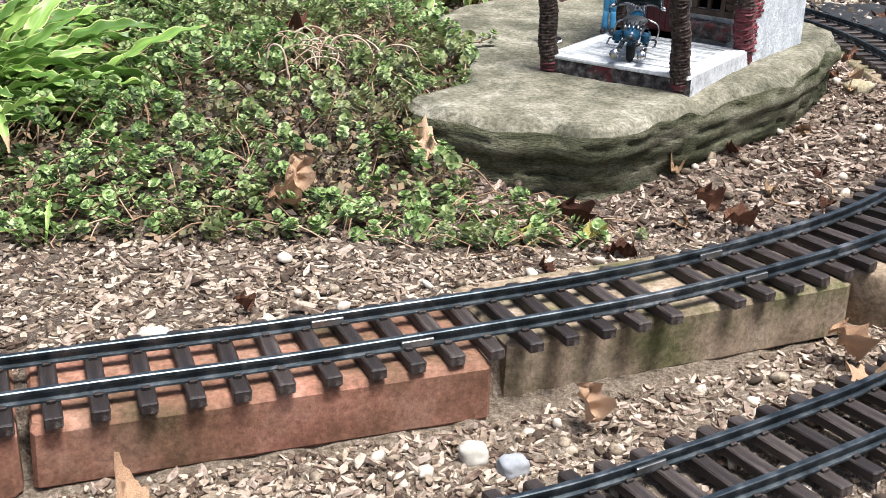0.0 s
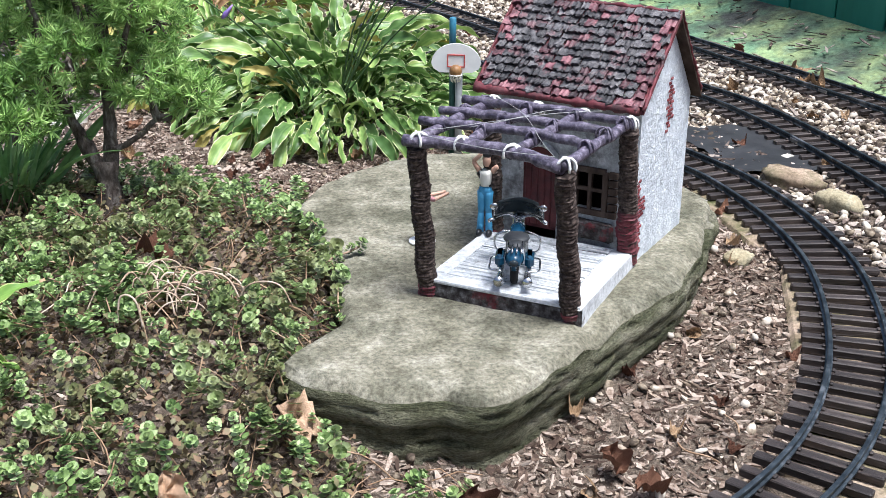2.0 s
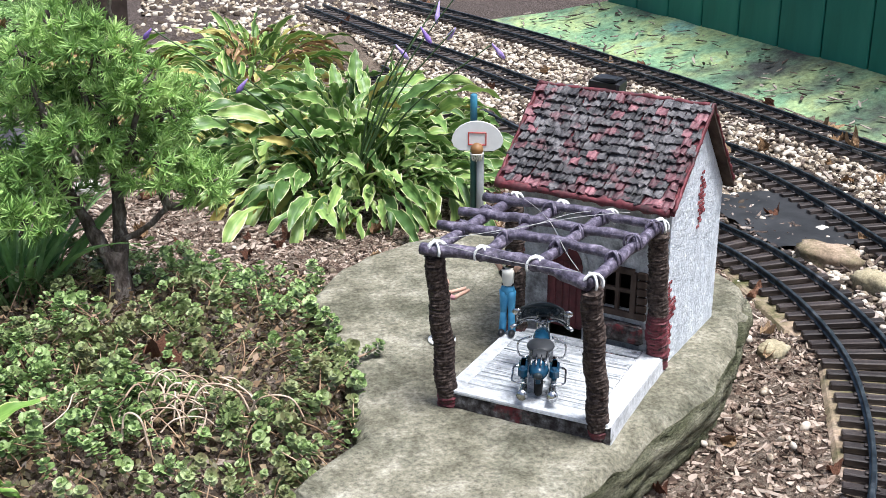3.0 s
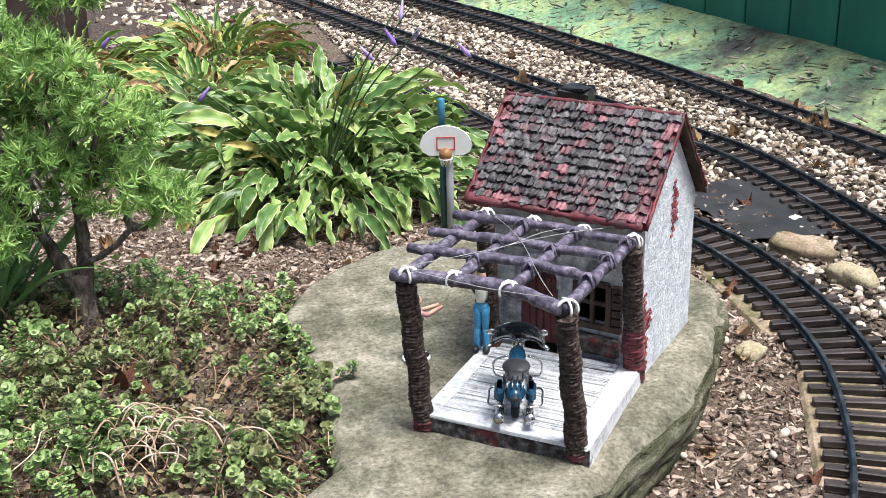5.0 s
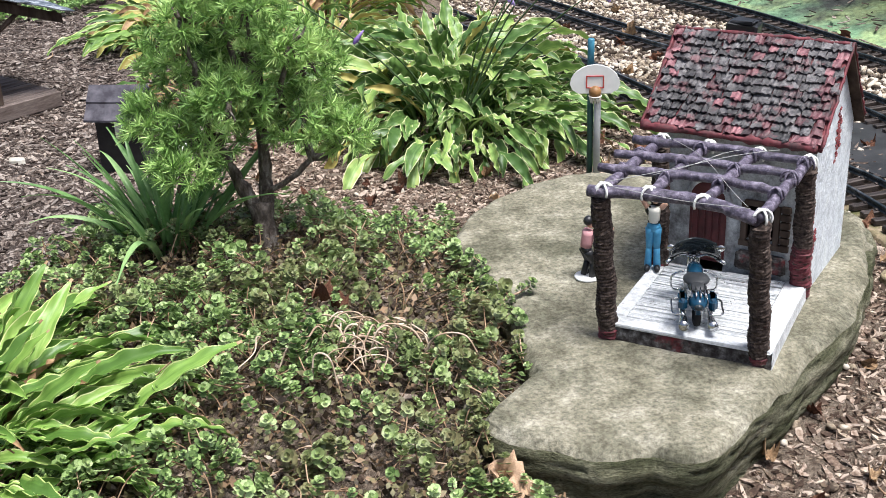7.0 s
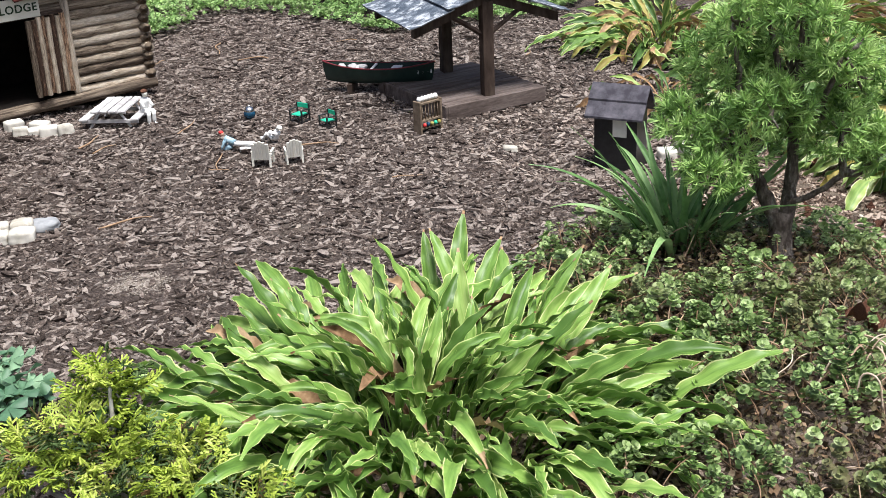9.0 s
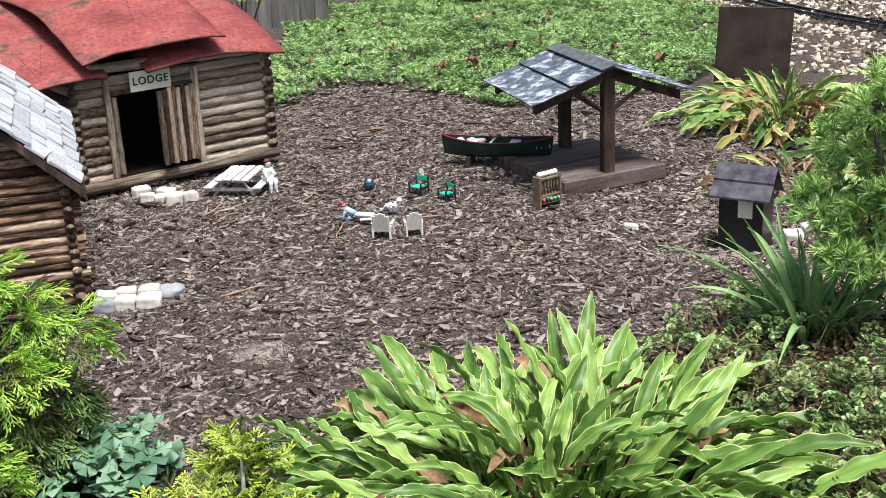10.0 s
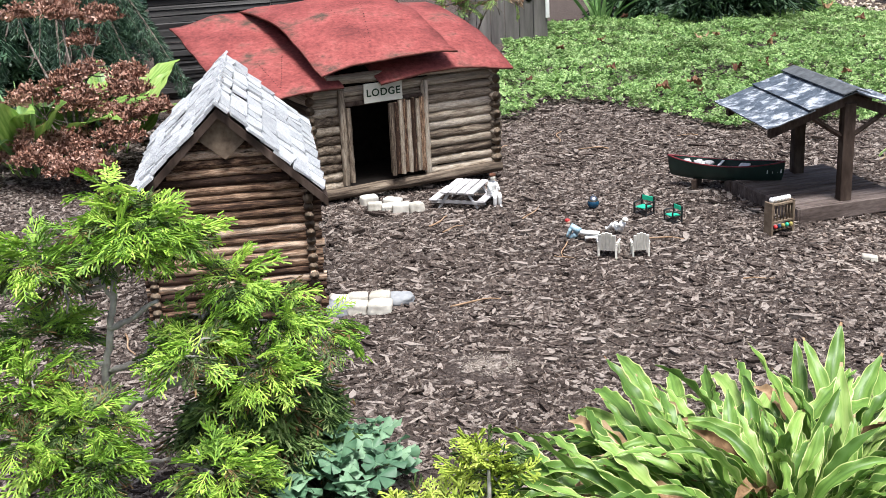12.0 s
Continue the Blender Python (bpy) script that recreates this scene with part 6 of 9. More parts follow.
# ---- shelter on a deck, canoe and ball rack ----
def shelter():
    b = thing("open_shelter", "brown open shelter with flaking slate blue roof on deck", "miniature shelter", pose(-0.69, 2.335, float(height(-0.69, 2.35)), 0, 0, 44))
    top = pose(0, 0, 0.008, 0, 0, -10)
    x0, x1, y0, y1 = -0.099, 0.117, -0.014, 0.232
    for yy in (y0 + 0.004, (y0 + y1) / 2, y1 - 0.004):
        part("joist", Geo().box(x0 + 0.004, x1 - 0.004, yy - 0.004, yy + 0.004, 0, 0.024).mesh("joist", "deckwood", smooth=False), b)
    part("fascia", Geo().box(x0 - 0.001, x1 + 0.001, y0 - 0.006, y0 - 0.001, 0.002, 0.029, bevel=0.001).mesh("fascia", "deckwood", smooth=False), b)
    part("fascia", Geo().box(x0 - 0.006, x0 - 0.001, y0 - 0.006, y1, 0.002, 0.029, bevel=0.001).mesh("fascia", "deckwood", smooth=False), b)
    n = 13
    wd = (y1 - y0) / n
    for k in range(n):
        part("deck_board", Geo().box(x0, x1, y0 + k * wd + 0.0006, y0 + (k + 1) * wd - 0.0006, 0.024, 0.0295 + RNG.normal(0, 0.0004), bevel=0.0009, wob=0.0002).mesh("deck_board", "deckwood", smooth=False), b)
    for y in (0.0, 0.204):
        part("post", Geo().box(-0.0105, 0.0105, y - 0.0105, y + 0.0105, 0.021, 0.196, bevel=0.001).mesh("post", "darkwood", smooth=False), b, at=top)
        for s in (-1, 1):
            g = Geo()
            g.tube([(s * 0.008, y, 0.135), (s * 0.070, y, 0.176)], 0.0045, 4)
            part("brace", g.mesh("brace", "darkwood", smooth=False), b, at=top)
            g = Geo()
            g.add([(0, y - 0.007, 0.211), (0, y + 0.007, 0.211), (s * 0.142, y + 0.007, 0.160), (s * 0.142, y - 0.007, 0.160), (0, y - 0.007, 0.194), (0, y + 0.007, 0.194), (s * 0.142, y + 0.007, 0.143), (s * 0.142, y - 0.007, 0.143)], [(0, 1, 2, 3), (7, 6, 5, 4), (0, 4, 5, 1), (1, 5, 6, 2), (2, 6, 7, 3), (3, 7, 4, 0)])
            part("rafter", g.mesh("rafter", "darkwood", smooth=False), b, at=top)
    ya, yb = -0.028, 0.240
    for s in (-1, 1):
        for q in range(2):
            f0, f1 = q / 2 - 0.02, (q + 1) / 2 + 0.05
            cuts = sorted([ya, yb] + [ya + (yb - ya) * (0.38 if q else 0.66)])
            for c0, c1 in zip(cuts[:-1], cuts[1:]):
                g = Geo()
                pts = []
                m, k2 = 5, 5
                for i in range(m):
                    f = f0 + (f1 - f0) * i / (m - 1)
                    for j in range(k2):
                        y = c0 + (c1 - c0) * j / (k2 - 1)
                        lift = 0.0035 * (i == m - 1) + 0.002
                        pts.append((s * 0.150 * f + RNG.normal(0, 0.0008), y + RNG.normal(0, 0.0008), 0.2155 - 0.052 * f + lift + 0.0012 * (1 - q) + RNG.normal(0, 0.0006)))
                n0 = len(pts)
                face = np.array(pts)
                fs = [(i * k2 + j, i * k2 + j + 1, (i + 1) * k2 + j + 1, (i + 1) * k2 + j) for i in range(m - 1) for j in range(k2 - 1)]
                rim = [i * k2 for i in range(m)] + [(m - 1) * k2 + j for j in range(1, k2)] + [i * k2 + k2 - 1 for i in range(m - 2, -1, -1)] + [j for j in range(k2 - 2, 0, -1)]
                g.add(np.r_[face, face - (0, 0, 0.002)], fs)
                g.slot = 1
                more = [tuple(n0 + v for v in f[::-1]) for f in fs] + [(rim[i], rim[i - 1], n0 + rim[i - 1], n0 + rim[i]) for i in range(len(rim))]
                g.f += more
                g.s += [1] * len(more)
                part("roof_sheet", g.mesh("roof_sheet", "tarpaper", "tarpaper_edge", smooth=False), b, at=top)
    g = Geo()
    for s in (-1, 1):
        g.add([(0, ya - 0.003, 0.2245), (0, yb, 0.2245), (s * 0.024, yb, 0.2165), (s * 0.024, ya - 0.003, 0.2165), (0, ya - 0.003, 0.2225), (0, yb, 0.2225), (s * 0.024, yb, 0.2145), (s * 0.024, ya - 0.003, 0.2145)], [(0, 1, 2, 3), (7, 6, 5, 4), (0, 4, 5, 1), (1, 5, 6, 2), (2, 6, 7, 3), (3, 7, 4, 0)])
    part("ridge_cap", g.mesh("ridge_cap", "tarpaper_edge", smooth=False), b, "slate blue ridge cap", at=top)


shelter()


def canoe():
    L = 0.113
    b = thing("toy_canoe", "dark green toy canoe with red gunwale on low rests", "toy canoe", pose(-0.925, 2.432, float(height(-0.92, 2.43)) + 0.016, 0, 0, 2))
    def hull(scale, zoff, red):
        pts = []
        n, m = 17, 9
        for i in range(n):
            x = -1 + 2 * i / (n - 1)
            w = 0.028 * (1 - abs(x) ** 2.6) * scale + 0.0006
            top = 0.036 + 0.010 * x * x
            for j in range(m):
                a = math.pi * j / (m - 1)
                pts.append((x * L * (1 - 0.05 * (1 - math.sin(a)) * 0 - 0.06 * math.sin(a) * abs(x) ** 6), -w * math.cos(a) if 0 < j < m - 1 else -w * math.cos(a), top - (top - 0.002 - zoff - 0.006 * x ** 4) * math.sin(a) ** 0.6))
        return pts, [(i * m + j, i * m + j + 1, (i + 1) * m + j + 1, (i + 1) * m + j) for i in range(n - 1) for j in range(m - 1)]
    g = Geo()
    p, f = hull(1, 0, 0)
    g.add(p, [q[::-1] for q in f])
    p2, f2 = hull(0.9, 0.002, 0)
    g.add(p2, f2)
    part("hull", g.mesh("hull", "canoe_green"), b)
    for s in (-1, 1):
        g = Geo()
        g.tube([(x * L, s * (0.028 * (1 - abs(x) ** 2.6) + 0.0004), 0.036 + 0.010 * x * x) for x in np.linspace(-1, 1, 17)], 0.0014, 6)
        part("gunwale", g.mesh("gunwale", "canoe_red"), b, "dark red gunwale")
    for x in (-0.05, 0.035):
        part("seat", Geo().box(x - 0.010, x + 0.010, -0.022, 0.022, 0.030, 0.033, bevel=0.001).mesh("seat", "white", smooth=False), b, "white seat")
    part("thwart", Geo().box(-0.012, -0.007, -0.026, 0.026, 0.033, 0.035).mesh("thwart", "white", smooth=False), b)
    for k in range(3):
        g = Geo()
        g.ball((-0.075 + k * 0.022, 0.002, 0.034), (0.009, 0.010, 0.005), 9, 6, wob=0.16)
        part("cargo_bundle", g.mesh("cargo_bundle", "greywood"), b, "pale cargo bundle")
    for k, (x, w) in enumerate(((0.080, 0.006), (0.089, 0.005), (0.099, 0.003), (0.105, 0.004))):
        part("marking_bar", Geo().box(x - w / 2, x + w / 2, -0.0155 + (x - 0.08) * 0.45, -0.0140 + (x - 0.08) * 0.45, 0.024, 0.031).mesh("marking_bar", "white", smooth=False), b, "pale painted bar")
    for x in (-0.055, 0.02):
        part("rest", Geo().box(x - 0.005, x + 0.005, -0.024, 0.024, -0.018, 0.005, bevel=0.001).mesh("rest", "darkwood", smooth=False), b, "dark wooden rest")


canoe()


def ball_rack():
    b = thing("toy_ball_rack", "small brown wooden rack holding white and coloured balls", "toy rack", pose(-0.771, 2.190, float(height(-0.77, 2.19)), 0, 0, 54) @ Matrix.Diagonal((0.84, 1, 0.96, 1)))
    for s in (-1, 1):
        part("side_board", Geo().box(s * 0.028 - 0.0025, s * 0.028 + 0.0025, -0.010, 0.010, 0, 0.060, bevel=0.0008).mesh("side_board", "log_end", smooth=False), b)
    for z in (0.010, 0.024, 0.056):
        part("shelf", Geo().box(-0.026, 0.026, -0.009, 0.009, z - 0.0015, z + 0.0015).mesh("shelf", "log_end", smooth=False), b)
    for k in range(6):
        x = -0.021 + k * 0.0084
        part("spindle", Geo().tube([(x, -0.006, 0.024), (x, -0.006, 0.056)], 0.0014, 6).mesh("spindle", "log_end"), b)
    for k in range(6):
        g = Geo()
        g.ball((0, 0, 0), 0.0052, 10, 7)
        part("ball", g.mesh("ball", "white"), b, "white ball", at=pose(-0.022 + k * 0.0088, 0, 0.063))
    for k, m in enumerate(("red_plastic", "blue_paint", "leaf_yellow", "mint", "leaf_yellow")):
        g = Geo()
        g.ball((0, 0, 0), 0.0040, 10, 7)
        part("ball", g.mesh("ball", m), b, "coloured ball", at=pose(-0.020 + k * 0.010, -0.010, 0.0165))


ball_rack()


def bird_house():
    b = thing("black_box_house", "small black wooden box with dark slate roof", "birdhouse", pose(-0.428, 1.985, -0.004, 0, 0, -14))
    W, D = 0.068, 0.052
    g = Geo()
    prof = [(0, 0.0), (D, 0.0), (D, 0.098), (D / 2, 0.126), (0, 0.098)]
    for x, nm in ((-W / 2, "side_wall"), (W / 2 - 0.004, "side_wall")):
        g = Geo()
        g.add([(x, *p) for p in prof] + [(x + 0.004, *p) for p in prof], [(4, 3, 2, 1, 0), (5, 6, 7, 8, 9)] + [(i, (i + 1) % 5, 5 + (i + 1) % 5, 5 + i) for i in range(5)])
        part(nm, g.mesh(nm, "black", smooth=False), b)
    part("front_wall", Geo().box(-W / 2 + 0.004, W / 2 - 0.004, 0, 0.004, 0, 0.098).mesh("front_wall", "black", smooth=False), b)
    part("back_wall", Geo().box(-W / 2 + 0.004, W / 2 - 0.004, D - 0.004, D, 0, 0.098).mesh("back_wall", "black", smooth=False), b)
    for s in (-1, 1):
        for q, (f0, f1) in enumerate(((0.45, 1.12), (0.0, 0.58))):
            y = lambda f: D / 2 + s * (D / 2 + 0.008) * f
            z = lambda f: 0.130 - 0.036 * f + 0.0035 * q
            g = Geo()
            xs = (-W / 2 - 0.012, W / 2 + 0.012)
            g.add([(xs[0], y(f0), z(f0)), (xs[1], y(f0), z(f0)), (xs[1], y(f1), z(f1)), (xs[0], y(f1), z(f1)), (xs[0], y(f0), z(f0) + 0.0032), (xs[1], y(f0), z(f0) + 0.0032), (xs[1], y(f1), z(f1) + 0.0032), (xs[0], y(f1), z(f1) + 0.0032)], [(0, 1, 2, 3), (7, 6, 5, 4), (0, 4, 5, 1), (1, 5, 6, 2), (2, 6, 7, 3), (3, 7, 4, 0)])
            part("roof_slate", g.mesh("roof_slate", "slate_roof", smooth=False), b, "dark slate board")
    part("label_plate", Geo().box(-0.004, 0.018, -0.0015, 0, 0.060, 0.088).mesh("label_plate", "cream", smooth=False), b, "pale plate")


bird_house()
stone("white_stone", "white stone beside the black box", -0.352, 2.06, (0.03, 0.024, 0.02), "cutstone", a=20)
stone("white_stone", "white stone half hidden by the pine", -0.325, 2.10, (0.034, 0.026, 0.022), "cutstone", a=50)
stone("white_stone", "small white stone on the mulch", -0.609, 2.089, (0.024, 0.018, 0.010), "cutstone", a=10)
stone("field_stone", "mossy yellowish field stone between the tracks", 0.700, 1.685, (0.085, 0.055, 0.03), "paver", a=-25, rnd=1, group="field stones")
stone("field_stone", "yellow field stone between the tracks", 0.723, 1.585, (0.065, 0.035, 0.028), "yellow_stone", a=-60, rnd=1, group="field stones")
stone("field_stone", "cream stone on the bark mulch", 0.527, 1.431, (0.034, 0.028, 0.016), "yellow_stone", a=30, rnd=1, group="field stones")
stone("field_stone", "white stone beside the track", 0.742, 1.80, (0.022, 0.018, 0.014), "cutstone", a=30, rnd=1, group="field stones")
stone("field_stone", "white quartz stone on low ground", 0.078, 0.636, (0.018, 0.015, 0.012), "slate", a=30, rnd=1, group="field stones")
stone("field_stone", "cream stone on low ground", 0.055, 0.648, (0.017, 0.015, 0.013), "cutstone", a=10, rnd=1, group="field stones")
stone("field_stone", "white stone beside the rails", -0.155, 0.722, (0.022, 0.015, 0.012), "cutstone", a=10, rnd=1, group="field stones")


# ---- backdrop of the garden: green shed wall, painted slope, boards, plate ----
def green_shed():
    b = thing("green_shed_wall", "dark green painted board wall of a shed", "shed wall", kind="structure")
    pts = spline(GREEN_SHED, 0.137)
    for p, q in zip(pts[:-1], pts[1:]):
        d = q - p
        a = math.degrees(math.atan2(d[1], d[0]))
        ln = np.linalg.norm(d)
        g = Geo()
        g.box(0.0022, ln - 0.0022, 0, 0.02, 0.0, 0.62, bevel=0.002)
        part("board", g.mesh("board", "green_wall", smooth=False), b, at=pose(p[0], p[1], 0, 0, 0, a))
        g = Geo()
        g.box(-0.004, 0.004, 0.006, 0.018, 0.0, 0.62)
        part("joint", g.mesh("joint", "black", smooth=False), b, at=pose(p[0], p[1], 0, 0, 0, a))


green_shed()


def painted_slope():
    g = Geo()
    far = spline(GREEN_SHED, 0.02)
    n, m = len(far), 16
    pts = []
    for i, p in enumerate(far):
        k = np.argmin(np.hypot(TRACK_FAR[:, 0] - p[0] + 0.16, TRACK_FAR[:, 1] - p[1] + 0.1))
        k = int(np.interp(i, (0, n - 1), (len(TRACK_FAR) - 60, 40)))
        t = TRACK_FAR[min(k + 1, len(TRACK_FAR) - 1)] - TRACK_FAR[k - 1]
        t /= np.linalg.norm(t)
        near = TRACK_FAR[k] + np.array((t[1], -t[0])) * 0.056
        for j in range(m):
            s = j / (m - 1)
            q = near + (p + np.array((0.015, 0.0)) - near) * s
            z = -0.012 + 0.07 * s ** 1.2 + 0.005 * noise.noise(Vector((q[0] * 9, q[1] * 9, 0)))
            pts.append((q[0], q[1], z))
    g.add(pts, [(i * m + j, (i + 1) * m + j, (i + 1) * m + j + 1, i * m + j + 1) for i in range(n - 1) for j in range(m - 1)])
    tagged(part("painted_slope", g.mesh("painted_slope", "moss_slope")), "concrete slope stained green and grey", "slope", kind="structure")


painted_slope()


def liner_patch():
    g = Geo()
    n = 16
    pts = []
    for j in range(n):
        for i in range(n):
            x, y = 0.625 + 0.15 * i / (n - 1) + 0.05 * (0.5 - j / n), 1.73 + 0.24 * j / (n - 1)
            pts.append((x, y, 0.002 + 0.003 * noise.noise(Vector((x * 40, y * 40, 0)))))
    g.add(pts, [(j * n + i, j * n + i + 1, (j + 1) * n + i + 1, (j + 1) * n + i) for j in range(n - 1) for i in range(n - 1)])
    tagged(part("liner_sheet", g.mesh("liner_sheet", "black_sheet")), "bare black liner sheet between the tracks", "liner", kind="structure")


liner_patch()


def board_fence():
    b = thing("board_screen", "dark weathered horizontal board screen behind the lodge", "board screen", pose(-2.75, 2.947, 0.0, 0, 0, 41))
    z = 0.0
    while z < 0.68:
        g = Geo()
        h = RNG.uniform(0.012, 0.024)
        y = RNG.normal(0, 0.003)
        for k in range(2):
            xa, xb = k * 0.36, k * 0.36 + 0.358
            g.box(xa, xb, y + RNG.normal(0, 0.002), 0.024, z, z + h - 0.002, bevel=0.002, wob=0.0015)
        part("board", g.mesh("board", "oldboard", smooth=False), b)
        z += h
    g = Geo()
    g.box(-0.35, 0.55, 0, 0.03, 0.0, 0.02, bevel=0.004)
    g.box(-0.35, 0.55, 0, 0.03, 0.032, 0.05, bevel=0.004)
    tagged(part("bed_edging", g.mesh("bed_edging", "black_sheet", smooth=False), at=pose(-4.6, 4.74, 0.0, 0, 0, 48)), "black twin-rail garden edging before the far planting", "edging", kind="structure")


board_fence()


def grey_box():
    b = thing("weathered_box_house", "grey weathered board box house behind ground cover", "birdhouse", pose(-2.25, 4.0, 0.0, 0, 0, 24))
    for k in range(6):
        g = Geo()
        g.box(k * 0.05, k * 0.05 + 0.0485, 0, 0.14 if k in (0, 5) else 0.02, 0, 0.20 + 0.05 * (2.5 - abs(k - 2.5)), bevel=0.002)
        part("board", g.mesh("board", "oldboard_light", smooth=False), b)
    part("trim_strip", Geo().box(0.292, 0.306, -0.006, 0.14, 0.10, 0.32, bevel=0.002).mesh("trim_strip", "white", smooth=False), b, "pale side strip")
    part("roof_board", Geo().box(-0.03, 0.33, -0.03, 0.17, 0.325, 0.34, bevel=0.002).mesh("roof_board", "oldboard_light", smooth=False), b)
    # dark disc on the boards colours in the hole's shade
    g = Geo()
    g.tube([(0.235, -0.002, 0.17), (0.235, 0.002, 0.17)], 0.012, 12)
    part("entry_hole", g.mesh("entry_hole", "opening_shade"), b, "dark entry hole")


grey_box()


def rust_plate():
    g = Geo()
    g.box(-0.088, 0.088, -0.003, 0.003, 0, 0.205, bevel=0.001, wob=0.0006)
    thing("rusty_plate", "rusty brown upright plate behind the hostas", "plate", pose(-0.487, 3.20, -0.004, 0, 2.5, 8), data=g.mesh("rusty_plate", "rust_plate", smooth=False))


rust_plate()


def red_pot():
    g = Geo()
    g.tube([(0, 0, 0), (0, 0, 0.05), (0, 0, 0.056), (0, 0, 0.058)], [0.035, 0.05, 0.053, 0.045], 14)
    thing("red_pot", "small red plastic pot beyond the lodge", "pot", pose(-1.98, 3.42, 0.0), data=g.mesh("red_pot", "red_plastic"))
    g = Geo()
    g.tube([(0, 0, 0), (0, 0, 0.5)], 0.014, 8)
    thing("wooden_stake", "reddish wooden stake beyond the lodge", "stake", pose(-2.52, 4.0, 0.0), data=g.mesh("wooden_stake", "log_warm"))


red_pot()


def far_board():
    """A low timber edge and dark fence far beyond the planting."""
    g = Geo()
    g.box(-6, 6, 0, 0.05, 0, 1.4)
    tagged(part("far_fence", g.mesh("far_fence", "oldboard", smooth=False), at=pose(-1.0, 9.5, 0, 0, 0, 4)), "dark board fence far behind the garden", "fence", kind="structure")


far_board()

# ---- plants ----
RNG = np.random.default_rng(21)


def leaf_mesh(name, length, width, stalk, up, droop, fold, wave, mats, blade_rows=12, margin=0.80, waves=5, twist=0.0, point=0.75, tip=0):
    """A leaf that grows along +y from its foot at the origin: a narrow stalk, a folded blade with wavy margin, arching over."""
    g = Geo()
    us = (-1.0, -margin, -0.4, 0.0, 0.4, margin, 1.0)
    k = len(us)
    rows = 5 + blade_rows
    y, z, a = 0.0, 0.0, up
    total = stalk + length
    pts = []
    ph = RNG.uniform(0, 6)
    for i in range(rows):
        if i < 5:
            s, w, b = i / 5 * stalk / total, 0.0022 + 0.0012 * i / 5, 0.0
            step = stalk / 5
        else:
            b = (i - 5) / (blade_rows - 1)
            w = max(0.0012, width / 2 * math.sin(math.pi * min(1, 0.06 + 0.94 * b) ** point) ** 0.85)
            s = (stalk + b * length) / total
            step = length / blade_rows
        ang = a - droop * s ** 1.5
        c, sn = math.cos(ang), math.sin(ang)
        tw = twist * s
        for u in us:
            lift = fold * abs(u) * w + (wave * math.sin(waves * 2 * math.pi * b + ph + (1.7 if u < 0 else 0)) * u * u * min(1, w / (width * 0.3)) if i >= 5 else 0)
            x = u * w * (1 - 0.25 * fold)
            x, lift = x * math.cos(tw) - lift * math.sin(tw), x * math.sin(tw) + lift * math.cos(tw)
            pts.append((x, y - sn * lift, z + c * lift))
        y += c * step
        z += sn * step
    inner, edge, dead = [], [], []
    for r in range(rows - 1):
        for i in range(k - 1):
            (dead if r >= rows - 1 - tip else edge if (i in (0, k - 2) and r >= 4) else inner).append((r * k + i, r * k + i + 1, (r + 1) * k + i + 1, (r + 1) * k + i))
    g.add(pts, inner)
    g.f += edge + dead
    g.s += [1] * len(edge) + [2] * len(dead)
    return g.mesh(name, *mats)


def clump(name, label, cat, at, meshes, n, spread, up_in, up_out, size, group="", odd=(), odd_share=0.0, part_name="leaf", arc=(0, 360)):
    """A plant whose leaves rise from the crown: steep ones inside, low ones outside."""
    x, y, z = at
    t = thing(name, label, cat, pose(x, y, z), group)
    for i in range(n):
        f = math.sqrt((i + 0.5) / n)
        h = arc[0] + ((i * 137.508) % 360) / 360 * (arc[1] - arc[0]) + RNG.normal(0, 9)
        turn = RNG.normal(0, 32)
        r = spread * f * RNG.uniform(0.6, 1.1)
        lean = up_in + (up_out - up_in) * f + RNG.normal(0, 6)
        s = RNG.uniform(*size) * (0.85 + 0.25 * f)
        pool = odd if odd and RNG.random() < odd_share else meshes
        me = pool[RNG.integers(len(pool))]
        part(part_name, me, t, at=pose(r * math.sin(-radians(h)), r * math.cos(radians(h)), -0.004, 0, 0, h + turn) @ pose(0, 0, 0, lean, RNG.normal(0, 16), RNG.normal(0, 8)) @ Matrix.Diagonal((s, s, s, 1)))
    return t


# leaves start level, so a clump leans them up
TIPS = ("hosta", "hosta_edge", "leaf_brown")
NEAR = [leaf_mesh("leaf", 0.076 + 0.010 * (k % 4), 0.0188 - 0.0020 * (k % 3), 0.060, 0.0, 0.85 * d, 0.34 + 0.16 * (k % 2), 0.0019, TIPS, waves=w, twist=tw, margin=0.90, blade_rows=24, point=0.9 - 0.12 * (k % 3), tip=(0, 1, 3, 0, 2)[k % 5]) for k, (d, w, tw) in enumerate(((1.0, 4.3, 0.3), (1.6, 4.6, -0.5), (1.9, 4.1, 0.6), (1.4, 5.2, -0.7), (2.2, 4.4, 0.4), (1.8, 3.8, 0.9), (0.7, 3.5, -0.3), (2.4, 4, -0.6), (1.5, 4, 1.1), (2.1, 3.6, -1.0), (2.0, 5.4, 0.2), (2.5, 4.6, 0.8)))]
NEAR_DRY = [leaf_mesh("leaf", 0.09, 0.02, 0.05, 0.0, d, 0.5, 0.004, ("leaf_brown", "leaf_brown"), waves=4, twist=0.8) for d in (1.4, 1.9)]
